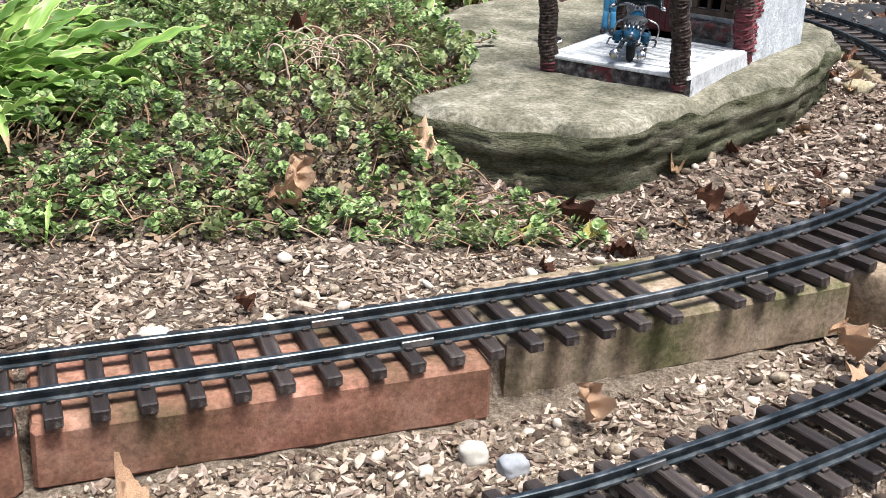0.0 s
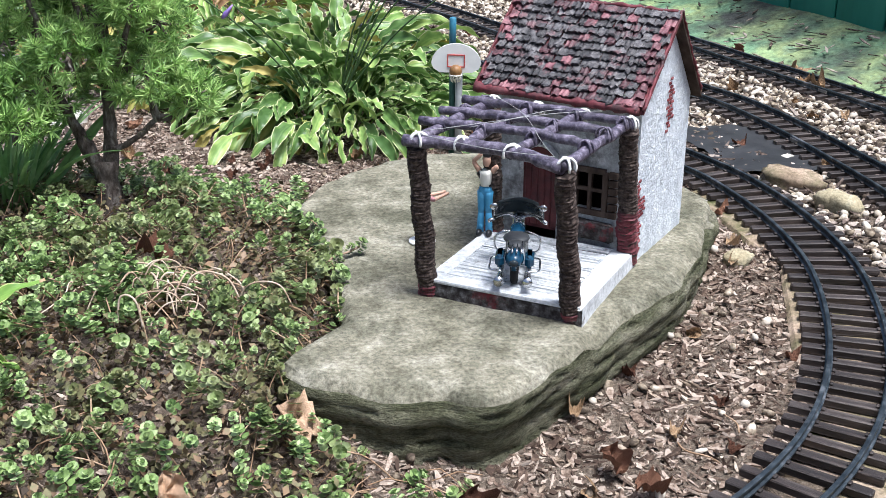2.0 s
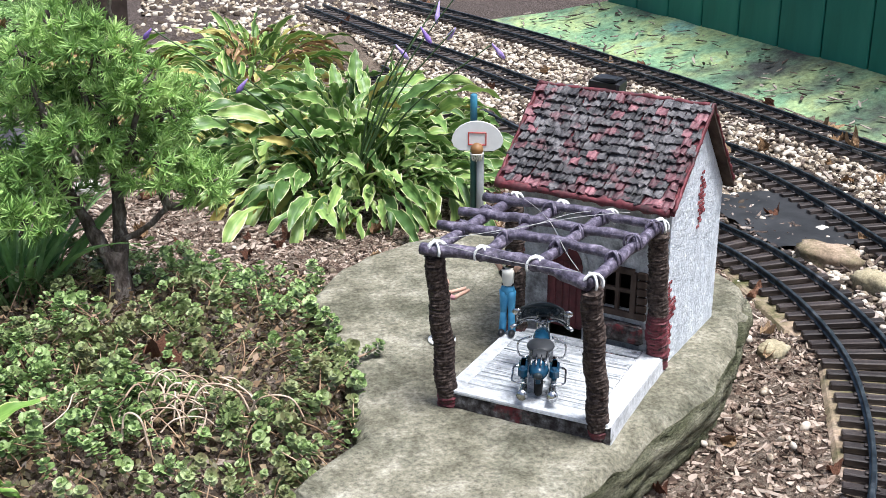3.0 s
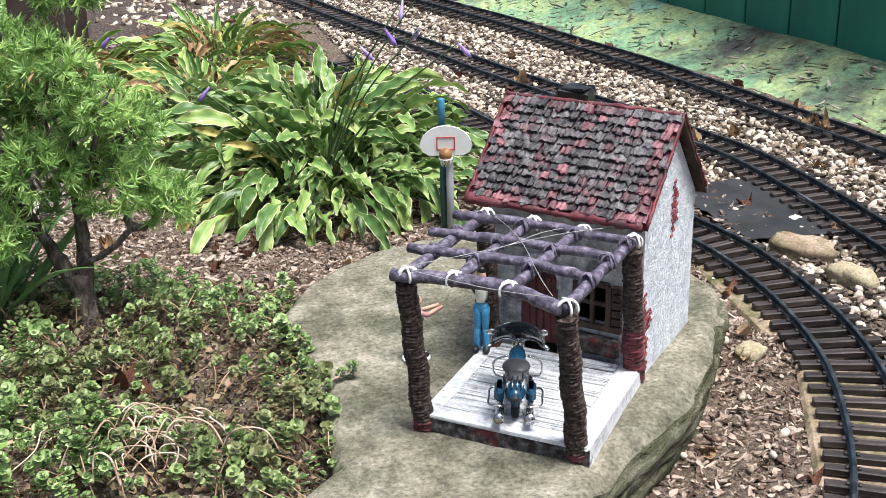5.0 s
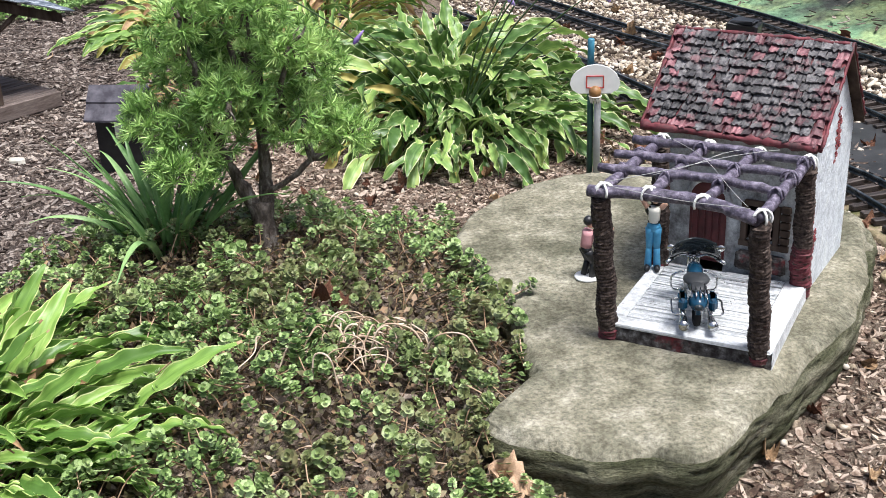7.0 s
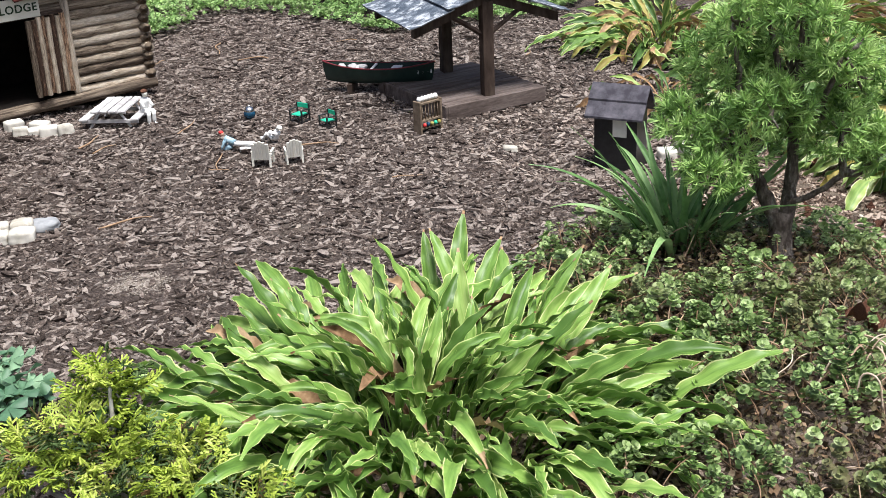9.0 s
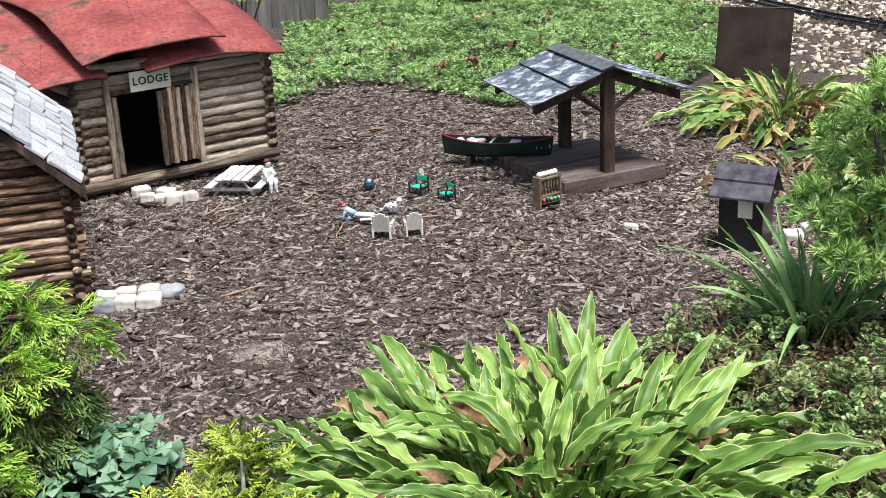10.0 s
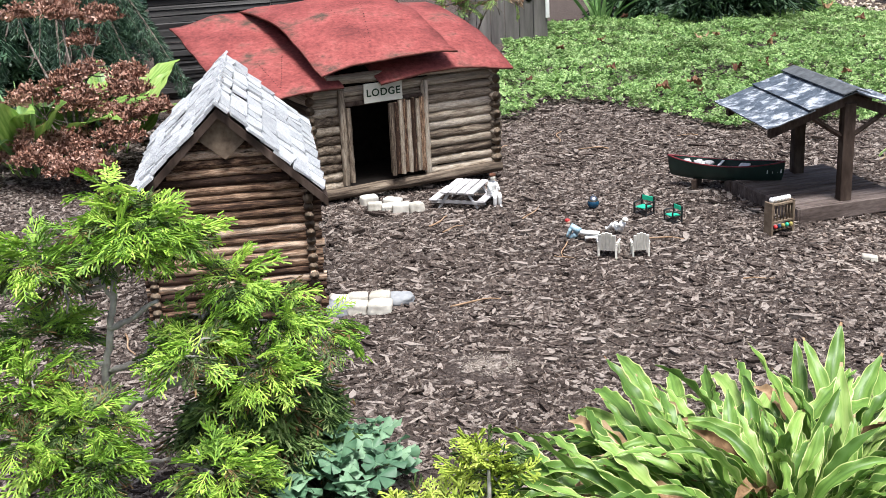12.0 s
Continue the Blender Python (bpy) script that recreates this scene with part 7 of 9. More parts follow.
FAR = [leaf_mesh("leaf", 0.058 + 0.010 * (k % 3), 0.0235 - 0.0030 * (k % 3), 0.10, 0.0, d, 0.28 + 0.15 * (k % 2), 0.0023, ("hosta_far", "hosta_rim", "leaf_yellow"), waves=w, twist=tw, margin=0.90, blade_rows=20, point=0.80 - 0.1 * (k % 2), tip=(0, 0, 0, 2)[k % 4]) for k, (d, w, tw) in enumerate(((1.2, 3.4, 0.3), (1.7, 3.2, -0.5), (2.1, 2.6, 0.6), (2.6, 3.4, 0.1), (1.5, 3.0, 0.9), (2.3, 2.2, -0.5), (0.9, 3.1, -0.9), (1.9, 2.4, 1.2), (1.4, 3.6, -1.2)))]
FAR_ODD = [leaf_mesh("leaf", 0.06, 0.015, 0.10, 0.0, d, 0.6, 0.003, (m, m), waves=4, twist=0.9) for d, m in ((1.9, "leaf_yellow"), (2.4, "leaf_brown"), (2.8, "leaf_brown"), (1.2, "leaf_yellow"))]

clump("hosta_plant", "large variegated hosta with cream-edged narrow leaves", "hosta", (-0.55, 1.18, 0.0), NEAR, 560, 0.185, 100, 45, (0.8, 1.2), "hosta plants", NEAR_DRY, 0.04)
clump("hosta_plant", "tall shoots of variegated hosta in the clump's middle", "hosta", (-0.53, 1.28, 0.0), NEAR[:4] + NEAR[6:7], 26, 0.10, 102, 60, (0.85, 1.15), "hosta plants", NEAR_DRY, 0.03)
clump("hosta_plant", "small variegated hosta beside the sedum", "hosta", (-0.318, 1.225, 0.01), NEAR, 14, 0.02, 86, 48, (0.48, 0.7), "hosta plants")
clump("hosta_plant", "single young variegated hosta shoot on the mulch edge", "hosta", (-0.275, 0.868, -0.004), NEAR, 2, 0.01, 74, 60, (0.36, 0.44), "hosta plants")
clump("hosta_plant", "wide wavy-edged variegated hosta behind the slab", "hosta", (0.10, 2.12, 0.0), FAR, 460, 0.19, 98, 28, (0.8, 1.15), "hosta plants", FAR_ODD, 0.05)
clump("hosta_plant", "tall wavy-edged hosta leaves rising behind the slab", "hosta", (0.09, 2.20, 0.0), FAR, 150, 0.13, 104, 66, (1.05, 1.35), "hosta plants", FAR_ODD, 0.05)
clump("hosta_plant", "smaller wavy hosta behind the wide one", "hosta", (-0.10, 2.33, 0.0), FAR, 130, 0.12, 95, 22, (0.8, 1.2), "hosta plants", FAR_ODD, 0.14)
WILT = [leaf_mesh("leaf", 0.082, 0.0145, 0.055, 0.0, d, 0.45, 0.0025, m, waves=3, twist=0.9) for d, m in ((1.0, ("hosta_far", "hosta_edge")), (1.4, ("hosta", "hosta_edge")), (1.8, ("leaf_yellow", "hosta_edge")), (2.2, ("leaf_brown", "leaf_brown")), (1.2, ("hosta_far", "hosta")), (2.4, ("leaf_brown", "leaf_yellow")))]
clump("hosta_plant", "wilting yellow and green hosta by the plate", "hosta", (-0.40, 2.86, 0.0), WILT, 240, 0.14, 92, 25, (0.85, 1.35), "hosta plants")
clump("hosta_plant", "wilting yellow and brown hosta behind the pine", "hosta", (-0.12, 2.62, 0.0), WILT[2:] + WILT[:2], 200, 0.14, 88, 20, (0.8, 1.3), "hosta plants")
clump("hosta_plant", "withered brown hosta leaves near the pine", "hosta", (-0.36, 2.42, 0.0), WILT[3:], 70, 0.10, 60, 4, (0.7, 1.0), "hosta plants")
clump("hosta_plant", "yellow and green hosta near the far rails", "hosta", (-0.10, 3.02, 0.0), WILT, 180, 0.14, 90, 20, (0.9, 1.35), "hosta plants")
BROAD = [leaf_mesh("leaf", 0.20, 0.085, 0.10, 0.0, d, 0.25, 0.004, ("hosta", "hosta"), waves=3, margin=0.9) for d in (0.6, 1.0, 1.4)]
clump("hosta_plant", "tall broad-leaved green hosta behind the brown shrub", "hosta", (-2.44, 2.13, 0.0), BROAD, 30, 0.07, 90, 50, (0.75, 1.1), "hosta plants")
clump("hosta_plant", "broad light-green hosta leaves among brown twigs", "hosta", (-2.40, 2.36, 0.0), BROAD, 16, 0.05, 92, 55, (0.7, 0.95), "hosta plants")


def flower_stalks():
    t = thing("hosta_flowers", "thin dark stalks with drooping purple hosta flowers", "flowers", pose(0.075, 2.0, 0.05))
    for k in range(8):
        a = RNG.uniform(0, 2 * math.pi)
        lean = RNG.uniform(0.06, 0.27)
        top = np.array((lean * math.cos(a), lean * math.sin(a) - 0.03, RNG.uniform(0.17, 0.29)))
        pth = spline([(0.02 * math.cos(a), 0.02 * math.sin(a), 0), top * (0.5, 0.5, 0.55), top], 0.02)
        g = Geo()
        g.tube(pth, np.linspace(0.0018, 0.0009, len(pth)), 5)
        st = part("stalk", g.mesh("stalk", "stalk"), t)
        for j in range(RNG.integers(1, 3)):
            p = pth[-1 - j * 2]
            b = RNG.uniform(0, 2 * math.pi)
            d = np.array((math.cos(b) * 0.5, math.sin(b) * 0.5, -0.9 if j else -0.6))
            g = Geo()
            L = RNG.uniform(0.022, 0.036)
            g.tube([p, p + d * L * 0.3, p + d * L * 0.7, p + d * L], [0.0010, 0.0022, 0.0040, 0.0018], 7)
            part("flower", g.mesh("flower", "flower"), st, "purple drooping flower")


flower_stalks()


def stuff(name, label, cat, geo, mats, smooth=True):
    return tagged(part(name, geo.mesh(name, *mats, smooth=smooth)), label, cat, kind="stuff")


# sedum: rosettes of spoon-shaped leaves on short stems
def rosette(tiers):
    pts, fs = [], []
    for n, ln, w, up, z in tiers:
        off = RNG.uniform(0, 6)
        for i in range(n):
            a = off + i * 2 * math.pi / n + RNG.normal(0, 0.12)
            ca, sa, cu, su = math.cos(a), math.sin(a), math.cos(up), math.sin(up)
            b = len(pts)
            for r, s, h in ((0.1, 0.0, 0.0), (0.5, -0.7, 0.0), (0.85, -0.8, 0.05), (1.05, 0.0, 0.0), (0.85, 0.8, 0.05), (0.5, 0.7, 0.0), (0.6, 0.0, -0.12)):
                rr, ss, hh = r * ln, s * w, h * ln
                x, zz = rr * cu - hh * su, rr * su + hh * cu
                pts.append((x * ca - ss * sa, x * sa + ss * ca, z + zz))
            fs += [(b + 6, b + q, b + p) for p, q in ((0, 1), (1, 2), (2, 3), (3, 4), (4, 5), (5, 0))]
    return np.array(pts), fs


ROSES = [rosette(((4, 0.0046, 0.0034, 0.95, 0.0022), (5, 0.0078, 0.0050, 0.50, 0.0), (4, 0.0092, 0.0054, 0.10, -0.005), (3, 0.0080, 0.0044, -0.05, -0.012))) for _ in range(4)]
SEDUM_AREA = np.array([(-0.55, 0.93), (-0.40, 0.885), (-0.30, 0.87), (-0.18, 0.885), (-0.09, 0.895), (0.0, 0.935), (0.06, 1.0), (0.05, 1.05), (0.0, 1.10), (0.0, 1.14), (0.055, 1.20), (0.065, 1.26), (0.062, 1.36), (0.045, 1.42), (0.03, 1.5), (0.035, 1.62), (0.02, 1.66), (-0.1, 1.66), (-0.22, 1.69), (-0.34, 1.70), (-0.47, 1.66), (-0.52, 1.5), (-0.50, 1.3), (-0.52, 1.1)])


def sow(area, n, keep=None):
    """Random points of an outlined area."""
    lo, hi = area.min(0), area.max(0)
    p = RNG.uniform(lo, hi, (n * 4 + 900, 2))
    p = p[inside(area, p[:, 0], p[:, 1])]
    if keep is not None:
        p = p[keep(p[:, 0], p[:, 1])]
    return p[:n]


def patchy(x, y, scale, seed=0.0):
    return np.array([noise.noise(Vector((a * scale, b * scale, seed))) for a, b in zip(x, y)])


def sedum():
    p = sow(SEDUM_AREA, 3900, lambda x, y: np.hypot(x + 0.545, y - 1.135) > 0.13)
    dens = patchy(p[:, 0], p[:, 1], 9)
    p = p[(dens + RNG.uniform(-0.5, 0.5, len(p))) > -0.06]
    bump = 0.5 + patchy(p[:, 0], p[:, 1], 14, 3.0)
    edge = np.clip((p[:, 1] - 0.87) / 0.16, 0.25, 1)
    z = height(p[:, 0], p[:, 1]) + (0.008 + 0.022 * bump + RNG.uniform(0, 0.018, len(p))) * edge + 0.006
    pos = np.c_[p, z]
    g = Geo()
    s = RNG.uniform(0.42, 0.92, len(p))
    mats = placed(turns(len(p), 0.38), np.c_[s, s, s], pos)
    for i in range(4):
        v, f = ROSES[i]
        g.batch(v, f, mats[i::4])
    stuff("sedum_carpet", "low carpet of green sedum rosettes over brown stems", "sedum", g, ("sedum",))
    # older leaves lower down
    q = sow(SEDUM_AREA, 14000)
    zq = height(q[:, 0], q[:, 1]) + RNG.uniform(0.001, 0.022, len(q)) * np.clip((q[:, 1] - 0.86) / 0.1, 0.2, 1)
    lv = np.array([(0, 0, 0), (0.0028, 0.004, 0.0008), (0, 0.009, 0), (-0.0028, 0.004, 0.0008)])
    g = Geo()
    sc = RNG.uniform(0.6, 1.3, len(q))
    g.batch(lv, [(0, 1, 2, 3)], placed(turns(len(q), 0.6), np.c_[sc, sc, sc], np.c_[q, zq]))
    stuff("sedum_old_leaves", "older olive and brown sedum leaves near the soil", "sedum leaves", g, ("sedum_old",))
    # stems and bare runners
    g = Geo()
    for k in range(900):
        i = RNG.integers(len(pos))
        a = RNG.uniform(0, 6.3)
        ln = RNG.uniform(0.015, 0.05)
        b = pos[i] + (math.cos(a) * ln, math.sin(a) * ln, 0)
        b[2] = float(height(b[0], b[1])) + 0.003
        m = (pos[i] + b) / 2 + (0, 0, 0.004)
        m = m + RNG.normal(0, 0.004, 3)
        g.tube(spline([pos[i], m, b], 0.008), 0.0007, 4, caps=False)
    stuff("sedum_stems", "thin brown sedum stems under the rosettes", "stems", g, ("stem",))


sedum()


def sprouts():
    area = np.array([(-0.06, 0.895), (0.06, 0.89), (0.17, 0.905), (0.20, 0.955), (0.15, 1.0), (0.08, 1.025), (0.03, 1.03), (0.0, 0.95)])
    p = sow(area, 84)
    s = RNG.uniform(0.5, 0.9, len(p))
    z = height(p[:, 0], p[:, 1]) + RNG.uniform(0.006, 0.020, len(p))
    g = Geo()
    mats = placed(turns(len(p), 0.4), np.c_[s, s, s], np.c_[p, z])
    for i in range(3):
        g.batch(*ROSES[i], mats[i::3])
    stuff("sedum_sprouts", "loose green sedum sprouts creeping round the slab", "sedum", g, ("sedum",))
    g = Geo()
    for k in range(80):
        a = RNG.uniform(0, 6.3)
        q = p[k % len(p)] + RNG.normal(0, 0.012, 2)
        ln = RNG.uniform(0.02, 0.05)
        h0 = float(height(q[0], q[1])) + 0.004
        d = np.array((math.cos(a), math.sin(a), 0)) * ln
        o = np.array((q[0], q[1], h0))
        g.tube([o, o + d * 0.5 + (0, 0, RNG.uniform(0.003, 0.012)), o + d + (0, 0, 0.002)], (0.0007, 0.0007, 0.0005), 4, caps=False)
    stuff("creeping_stems", "thin tan creeping stems beside the slab", "stems", g, ("stem",))


sprouts()


def edge_sprig():
    t = thing("sedum_sprig", "tan sedum stem with pale leaves reaching over the slab", "sedum sprig", pose(0.036, 1.330, 0.050))
    g = Geo()
    g.tube(spline([(0, 0, -0.006), (0.014, 0.006, 0.010), (0.030, 0.014, 0.012), (0.046, 0.023, 0.016)], 0.004), 0.0011, 6)
    part("stem", g.mesh("stem", "runner"), t)
    leaf = Geo().add(*ROSES[0]).mesh("leaf_tuft", "sedum")
    for x, y, z, k in ((0.046, 0.023, 0.019, 0.8), (0.034, 0.018, 0.017, 0.6), (0.020, 0.004, 0.013, 0.6), (0.008, 0.010, 0.008, 0.8)):
        part("leaf_tuft", leaf, t, at=pose(x, y, z, 20, 15, 900 * x) @ Matrix.Diagonal((k, k, k, 1)))


edge_sprig()


def runners():
    t = thing("dry_runners", "tangle of dry tan arching plant runners", "dry stems", pose(-0.118, 1.265, float(height(-0.118, 1.265)) + 0.010))
    for k in range(44):
        a = RNG.normal(0.1, 0.6) + (math.pi if k % 2 else 0)
        ln, hgt = RNG.uniform(0.025, 0.065), RNG.uniform(0.010, 0.034)
        o = RNG.normal(0, 1, 2) * (0.026, 0.024)
        pth = spline([(o[0], o[1], 0.002), (o[0] + ln * 0.25 * math.cos(a), o[1] + ln * 0.3 * math.sin(a), hgt), (o[0] + ln * 0.75 * math.cos(a + 0.3), o[1] + ln * 0.8 * math.sin(a), hgt * RNG.uniform(0.7, 1.1)), (o[0] + ln * math.cos(a), o[1] + ln * math.sin(a) - 0.006, 0.004)], 0.004)
        g = Geo()
        g.tube(pth, RNG.uniform(0.0007, 0.0011), 5)
        part("stem", g.mesh("stem", "runner"), t)


runners()


# dwarf pine
def pine():
    t = thing("dwarf_pine", "small dwarf pine with twin grey trunks", "pine tree", pose(-0.203, 1.572, float(height(-0.2, 1.57)) - 0.004))
    g = Geo()
    def branch(a, b, r0, r1, bend):
        m = (np.array(a) + np.array(b)) / 2 + bend
        pth = spline([a, m, b], 0.012)
        pth = pth + RNG.normal(0, 0.0010, pth.shape)
        g.tube(pth, np.linspace(r0, r1, len(pth)) * (1 + RNG.normal(0, 0.11, len(pth))), 11)
        return pth
    branch((0.002, 0, -0.01), (-0.001, 0.002, 0.062), 0.0175, 0.0125, (0.002, 0, 0))
    part("trunk", g.mesh("trunk", "bark"), t, "grey brown bark")
    clumps = [(0.062, -0.01, 0.165, 0.058), (-0.085, -0.01, 0.155, 0.066), (0.0, 0.02, 0.225, 0.072), (-0.105, 0.03, 0.235, 0.062), (0.075, 0.02, 0.222, 0.052), (-0.02, -0.015, 0.30, 0.066), (0.0, 0.03, 0.375, 0.058), (-0.150, 0.0, 0.175, 0.05), (0.112, -0.005, 0.145, 0.042), (-0.11, -0.05, 0.125, 0.045), (-0.075, 0.01, 0.315, 0.056), (0.035, -0.03, 0.26, 0.05), (-0.12, -0.02, 0.29, 0.045), (-0.03, -0.04, 0.20, 0.05)]
    clumps = [((a * 0.70 if a < 0 else a * 0.95) + (0.02 if c > 0.25 else 0), b, c, r * (0.78 if c > 0.25 else 0.94)) for a, b, c, r in clumps]
    forks = [((-0.004, 0.002, 0.045), (-0.047, 0.0, 0.145)), ((0.004, 0.002, 0.045), (0.008, 0.01, 0.16)), ((0.006, 0, 0.075), (0.072, -0.01, 0.122))]
    nodes = []
    for a, b in forks:
        g = Geo()
        nodes.append(branch(a, b, 0.0098 if b[0] < 0.05 else 0.0046, 0.0056 if b[0] < 0.05 else 0.0032, (0.003, 0, -0.003)))
        part("limb", g.mesh("limb", "bark"), t)
    for cx, cy, cz, r in clumps:
        c = np.array((cx, cy, cz))
        ends = [n[-1] for n in nodes]
        a = min(ends, key=lambda e: np.linalg.norm(e - c))
        g = Geo()
        branch(a, c, 0.0055, 0.0022, (0, 0, -0.012))
        for k in range(6):
            d = RNG.normal(0, 1, 3)
            d /= np.linalg.norm(d)
            branch(c, c + d * r * 0.8, 0.0022, 0.0010, (0, 0, -0.004))
        part("branch", g.mesh("branch", "bark"), t)
    # needles in whorls on the clumps
    needle = np.array([(-0.00072, 0, 0), (0.00072, 0, 0), (0.00022, 1, 0), (-0.00022, 1, 0)])
    pos, rot, sc = [], [], []
    for cx, cy, cz, r in clumps:
        n = int(150 * (r / 0.07) ** 2)
        for k in range(n):
            d = RNG.normal(0, 1, 3)
            d[2] = d[2] * 0.8 + 0.15
            d /= np.linalg.norm(d)
            tip = np.array((cx, cy, cz)) + d * r * RNG.uniform(0.55, 1.0) * (1, 1, 0.75)
            axis = d * 0.8 + np.array((0, 0, 0.55)) + RNG.normal(0, 0.25, 3)
            axis /= np.linalg.norm(axis)
            for j in range(28):
                q = RNG.normal(0, 1, 3)
                q -= axis * (q @ axis)
                q /= np.linalg.norm(q) + 1e-9
                ax = axis * RNG.uniform(0.15, 1.1) + q * RNG.uniform(0.5, 1.0)
                ax /= np.linalg.norm(ax)
                sd = np.cross(ax, RNG.normal(0, 1, 3))
                sd /= np.linalg.norm(sd)
                rot.append(np.stack([sd, ax, np.cross(sd, ax)], 1))
                pos.append(tip + axis * RNG.uniform(-0.006, 0.002))
                L = RNG.uniform(0.0105, 0.0165)
                sc.append((1.25, L, 1))
    g = Geo()
    g.batch(needle, [(0, 1, 2, 3)], placed(np.array(rot), np.array(sc), np.array(pos)))
    tagged(part("needles", g.mesh("needles", "needle", smooth=False), t), "green needle tufts", kind="stuff")


pine()


# strap-leaved plant beside the pine
STRAPS = [leaf_mesh("leaf", 0.22, 0.0150, 0.03, 0.0, d, 0.5, 0.0, ("strap", "strap"), blade_rows=14, point=0.6) for d in (0.15, 0.4, 0.7, 1.0, 1.5)]
clump("strap_leaf_plant", "tuft of long green arching strap leaves by the pine", "strap plant", (-0.318, 1.590, float(height(-0.31, 1.6))), STRAPS, 56, 0.035, 96, 58, (0.45, 0.85), "strap plants")
clump("strap_leaf_plant", "tuft of light green upright strap leaves far behind", "strap plant", (-1.95, 4.6, 0.01), STRAPS, 26, 0.04, 92, 60, (0.8, 1.2), "strap plants")
clump("strap_leaf_plant", "tuft of green strap leaves behind the brown shrub", "strap plant", (-2.42, 2.12, 0.0), STRAPS, 22, 0.04, 92, 50, (0.8, 1.1), "strap plants")


# conifers with flat fan sprays
def spray(reach, pairs, finger, thick, sag, fork=2, spread=0.75):
    """A drooping feather of round finger twigs: an axis along +y, paired side twigs, each with short fingers."""
    pts, fs = [], []
    def rod(p, d, ln, r0, r1, bend, rings=((0, 0), (1, 1))):
        p, d = np.array(p, float), np.array(d, float)
        d /= np.linalg.norm(d)
        sd = np.cross(d, (0, 0, 1.0))
        sd /= np.linalg.norm(sd) + 1e-9
        up = np.cross(sd, d)
        b = len(pts)
        for k, (s, f) in enumerate(rings):
            r = r0 + (r1 - r0) * f
            c = p + d * ln * s + np.array((0, 0, -bend * ln * s * s))
            for a in (0.5, 2.6, 4.7):
                pts.append(c + sd * r * math.cos(a) + up * r * math.sin(a))
            if k:
                o = b + 3 * k
                for i in range(3):
                    fs.append((o - 3 + i, o - 3 + (i + 1) % 3, o + (i + 1) % 3, o + i))
        return c
    z = lambda y: -sag * (y / reach) ** 2 * reach
    rod((0, 0, 0), (0, 1, 0.0), reach, thick * 0.9, thick * 0.7, sag, ((0, 0), (0.4, 0.4), (0.75, 0.75), (1, 1)))
    for i in range(pairs):
        y = reach * (0.12 + 0.88 * i / pairs)
        for s in (-1, 1):
            if RNG.random() < 0.1:
                continue
            a = s * RNG.uniform(0.75, 1.15) * spread
            ln = finger * (1.15 - 0.55 * abs(i / pairs - 0.35)) * RNG.uniform(0.75, 1.15)
            p = np.array((0, y, z(y)))
            d = np.array((math.sin(a), math.cos(a), RNG.uniform(-0.25, 0.1)))
            rod(p, d, ln, thick * 0.8, thick, RNG.uniform(0.1, 0.4) + sag * 0.4)
            for j in range(fork):
                f = RNG.uniform(0.3, 0.8)
                q = p + d * ln * f
                b = a + RNG.choice((-1, 1)) * RNG.uniform(0.45, 0.8)
                rod(q, (math.sin(b), math.cos(b), RNG.uniform(-0.3, 0.15)), ln * RNG.uniform(0.4, 0.65), thick * 0.8, thick * 0.9, RNG.uniform(0.1, 0.5))
    return np.array(pts), fs


FANS = [spray(0.042, 6, 0.0185, 0.00115, 0.5) for _ in range(6)]
THREADS = [spray(0.036, 5, 0.015, 0.0013, -0.1, 2, 0.9) for _ in range(5)]


def crumb():
    """A crumpled tuft of short dead scale twigs."""
    pts, fs = [], []
    for k in range(11):
        d = RNG.normal(0, 1, 3)
        d[2] = abs(d[2]) * 0.8
        d /= np.linalg.norm(d)
        sd = np.cross(d, RNG.normal(0, 1, 3))
        sd /= np.linalg.norm(sd)
        bend = np.cross(d, sd) * RNG.uniform(-0.5, 0.5)
        b = len(pts)
        ln, w = RNG.uniform(0.006, 0.013), RNG.uniform(0.0014, 0.0028)
        for s, ww in ((0, 0.5), (0.5, 1.0), (1.0, 0.7)):
            c = d * ln * s + bend * ln * s * s
            pts += [c - sd * w * ww, c + sd * w * ww]
        fs += [(b, b + 1, b + 3, b + 2), (b + 2, b + 3, b + 5, b + 4)]
    return np.array(pts), fs


CRUMBS = [crumb() for _ in range(5)]


def outward(clumps, n, droop, lo=0.5, hi=1.05, flat=0.75, base=None):
    """Positions and turns of sprays that point outward from rounded clumps."""
    pos, rot, deep = [], [], []
    for cx, cy, cz, r in clumps:
        for k in range(int(n * (r / 0.06) ** 2)):
            d = RNG.normal(0, 1, 3)
            d[2] = abs(d[2]) * 0.9 - 0.25
            d /= np.linalg.norm(d)
            f = RNG.uniform(lo, hi)
            ax = d * (1, 1, 0.6) + np.array((0, 0, -droop)) + RNG.normal(0, 0.25, 3)
            ax /= np.linalg.norm(ax)
            up = np.array((0, 0, 1.0)) + d * 0.7 + RNG.normal(0, 0.3, 3)
            sd = np.cross(ax, up)
            sd /= np.linalg.norm(sd) + 1e-9
            rot.append(np.stack([sd, ax, np.cross(sd, ax)], 1))
            pos.append(np.array((cx, cy, cz)) + d * r * f * (1, 1, flat))
            deep.append(f)
    return np.array(pos), np.array(rot), np.array(deep)


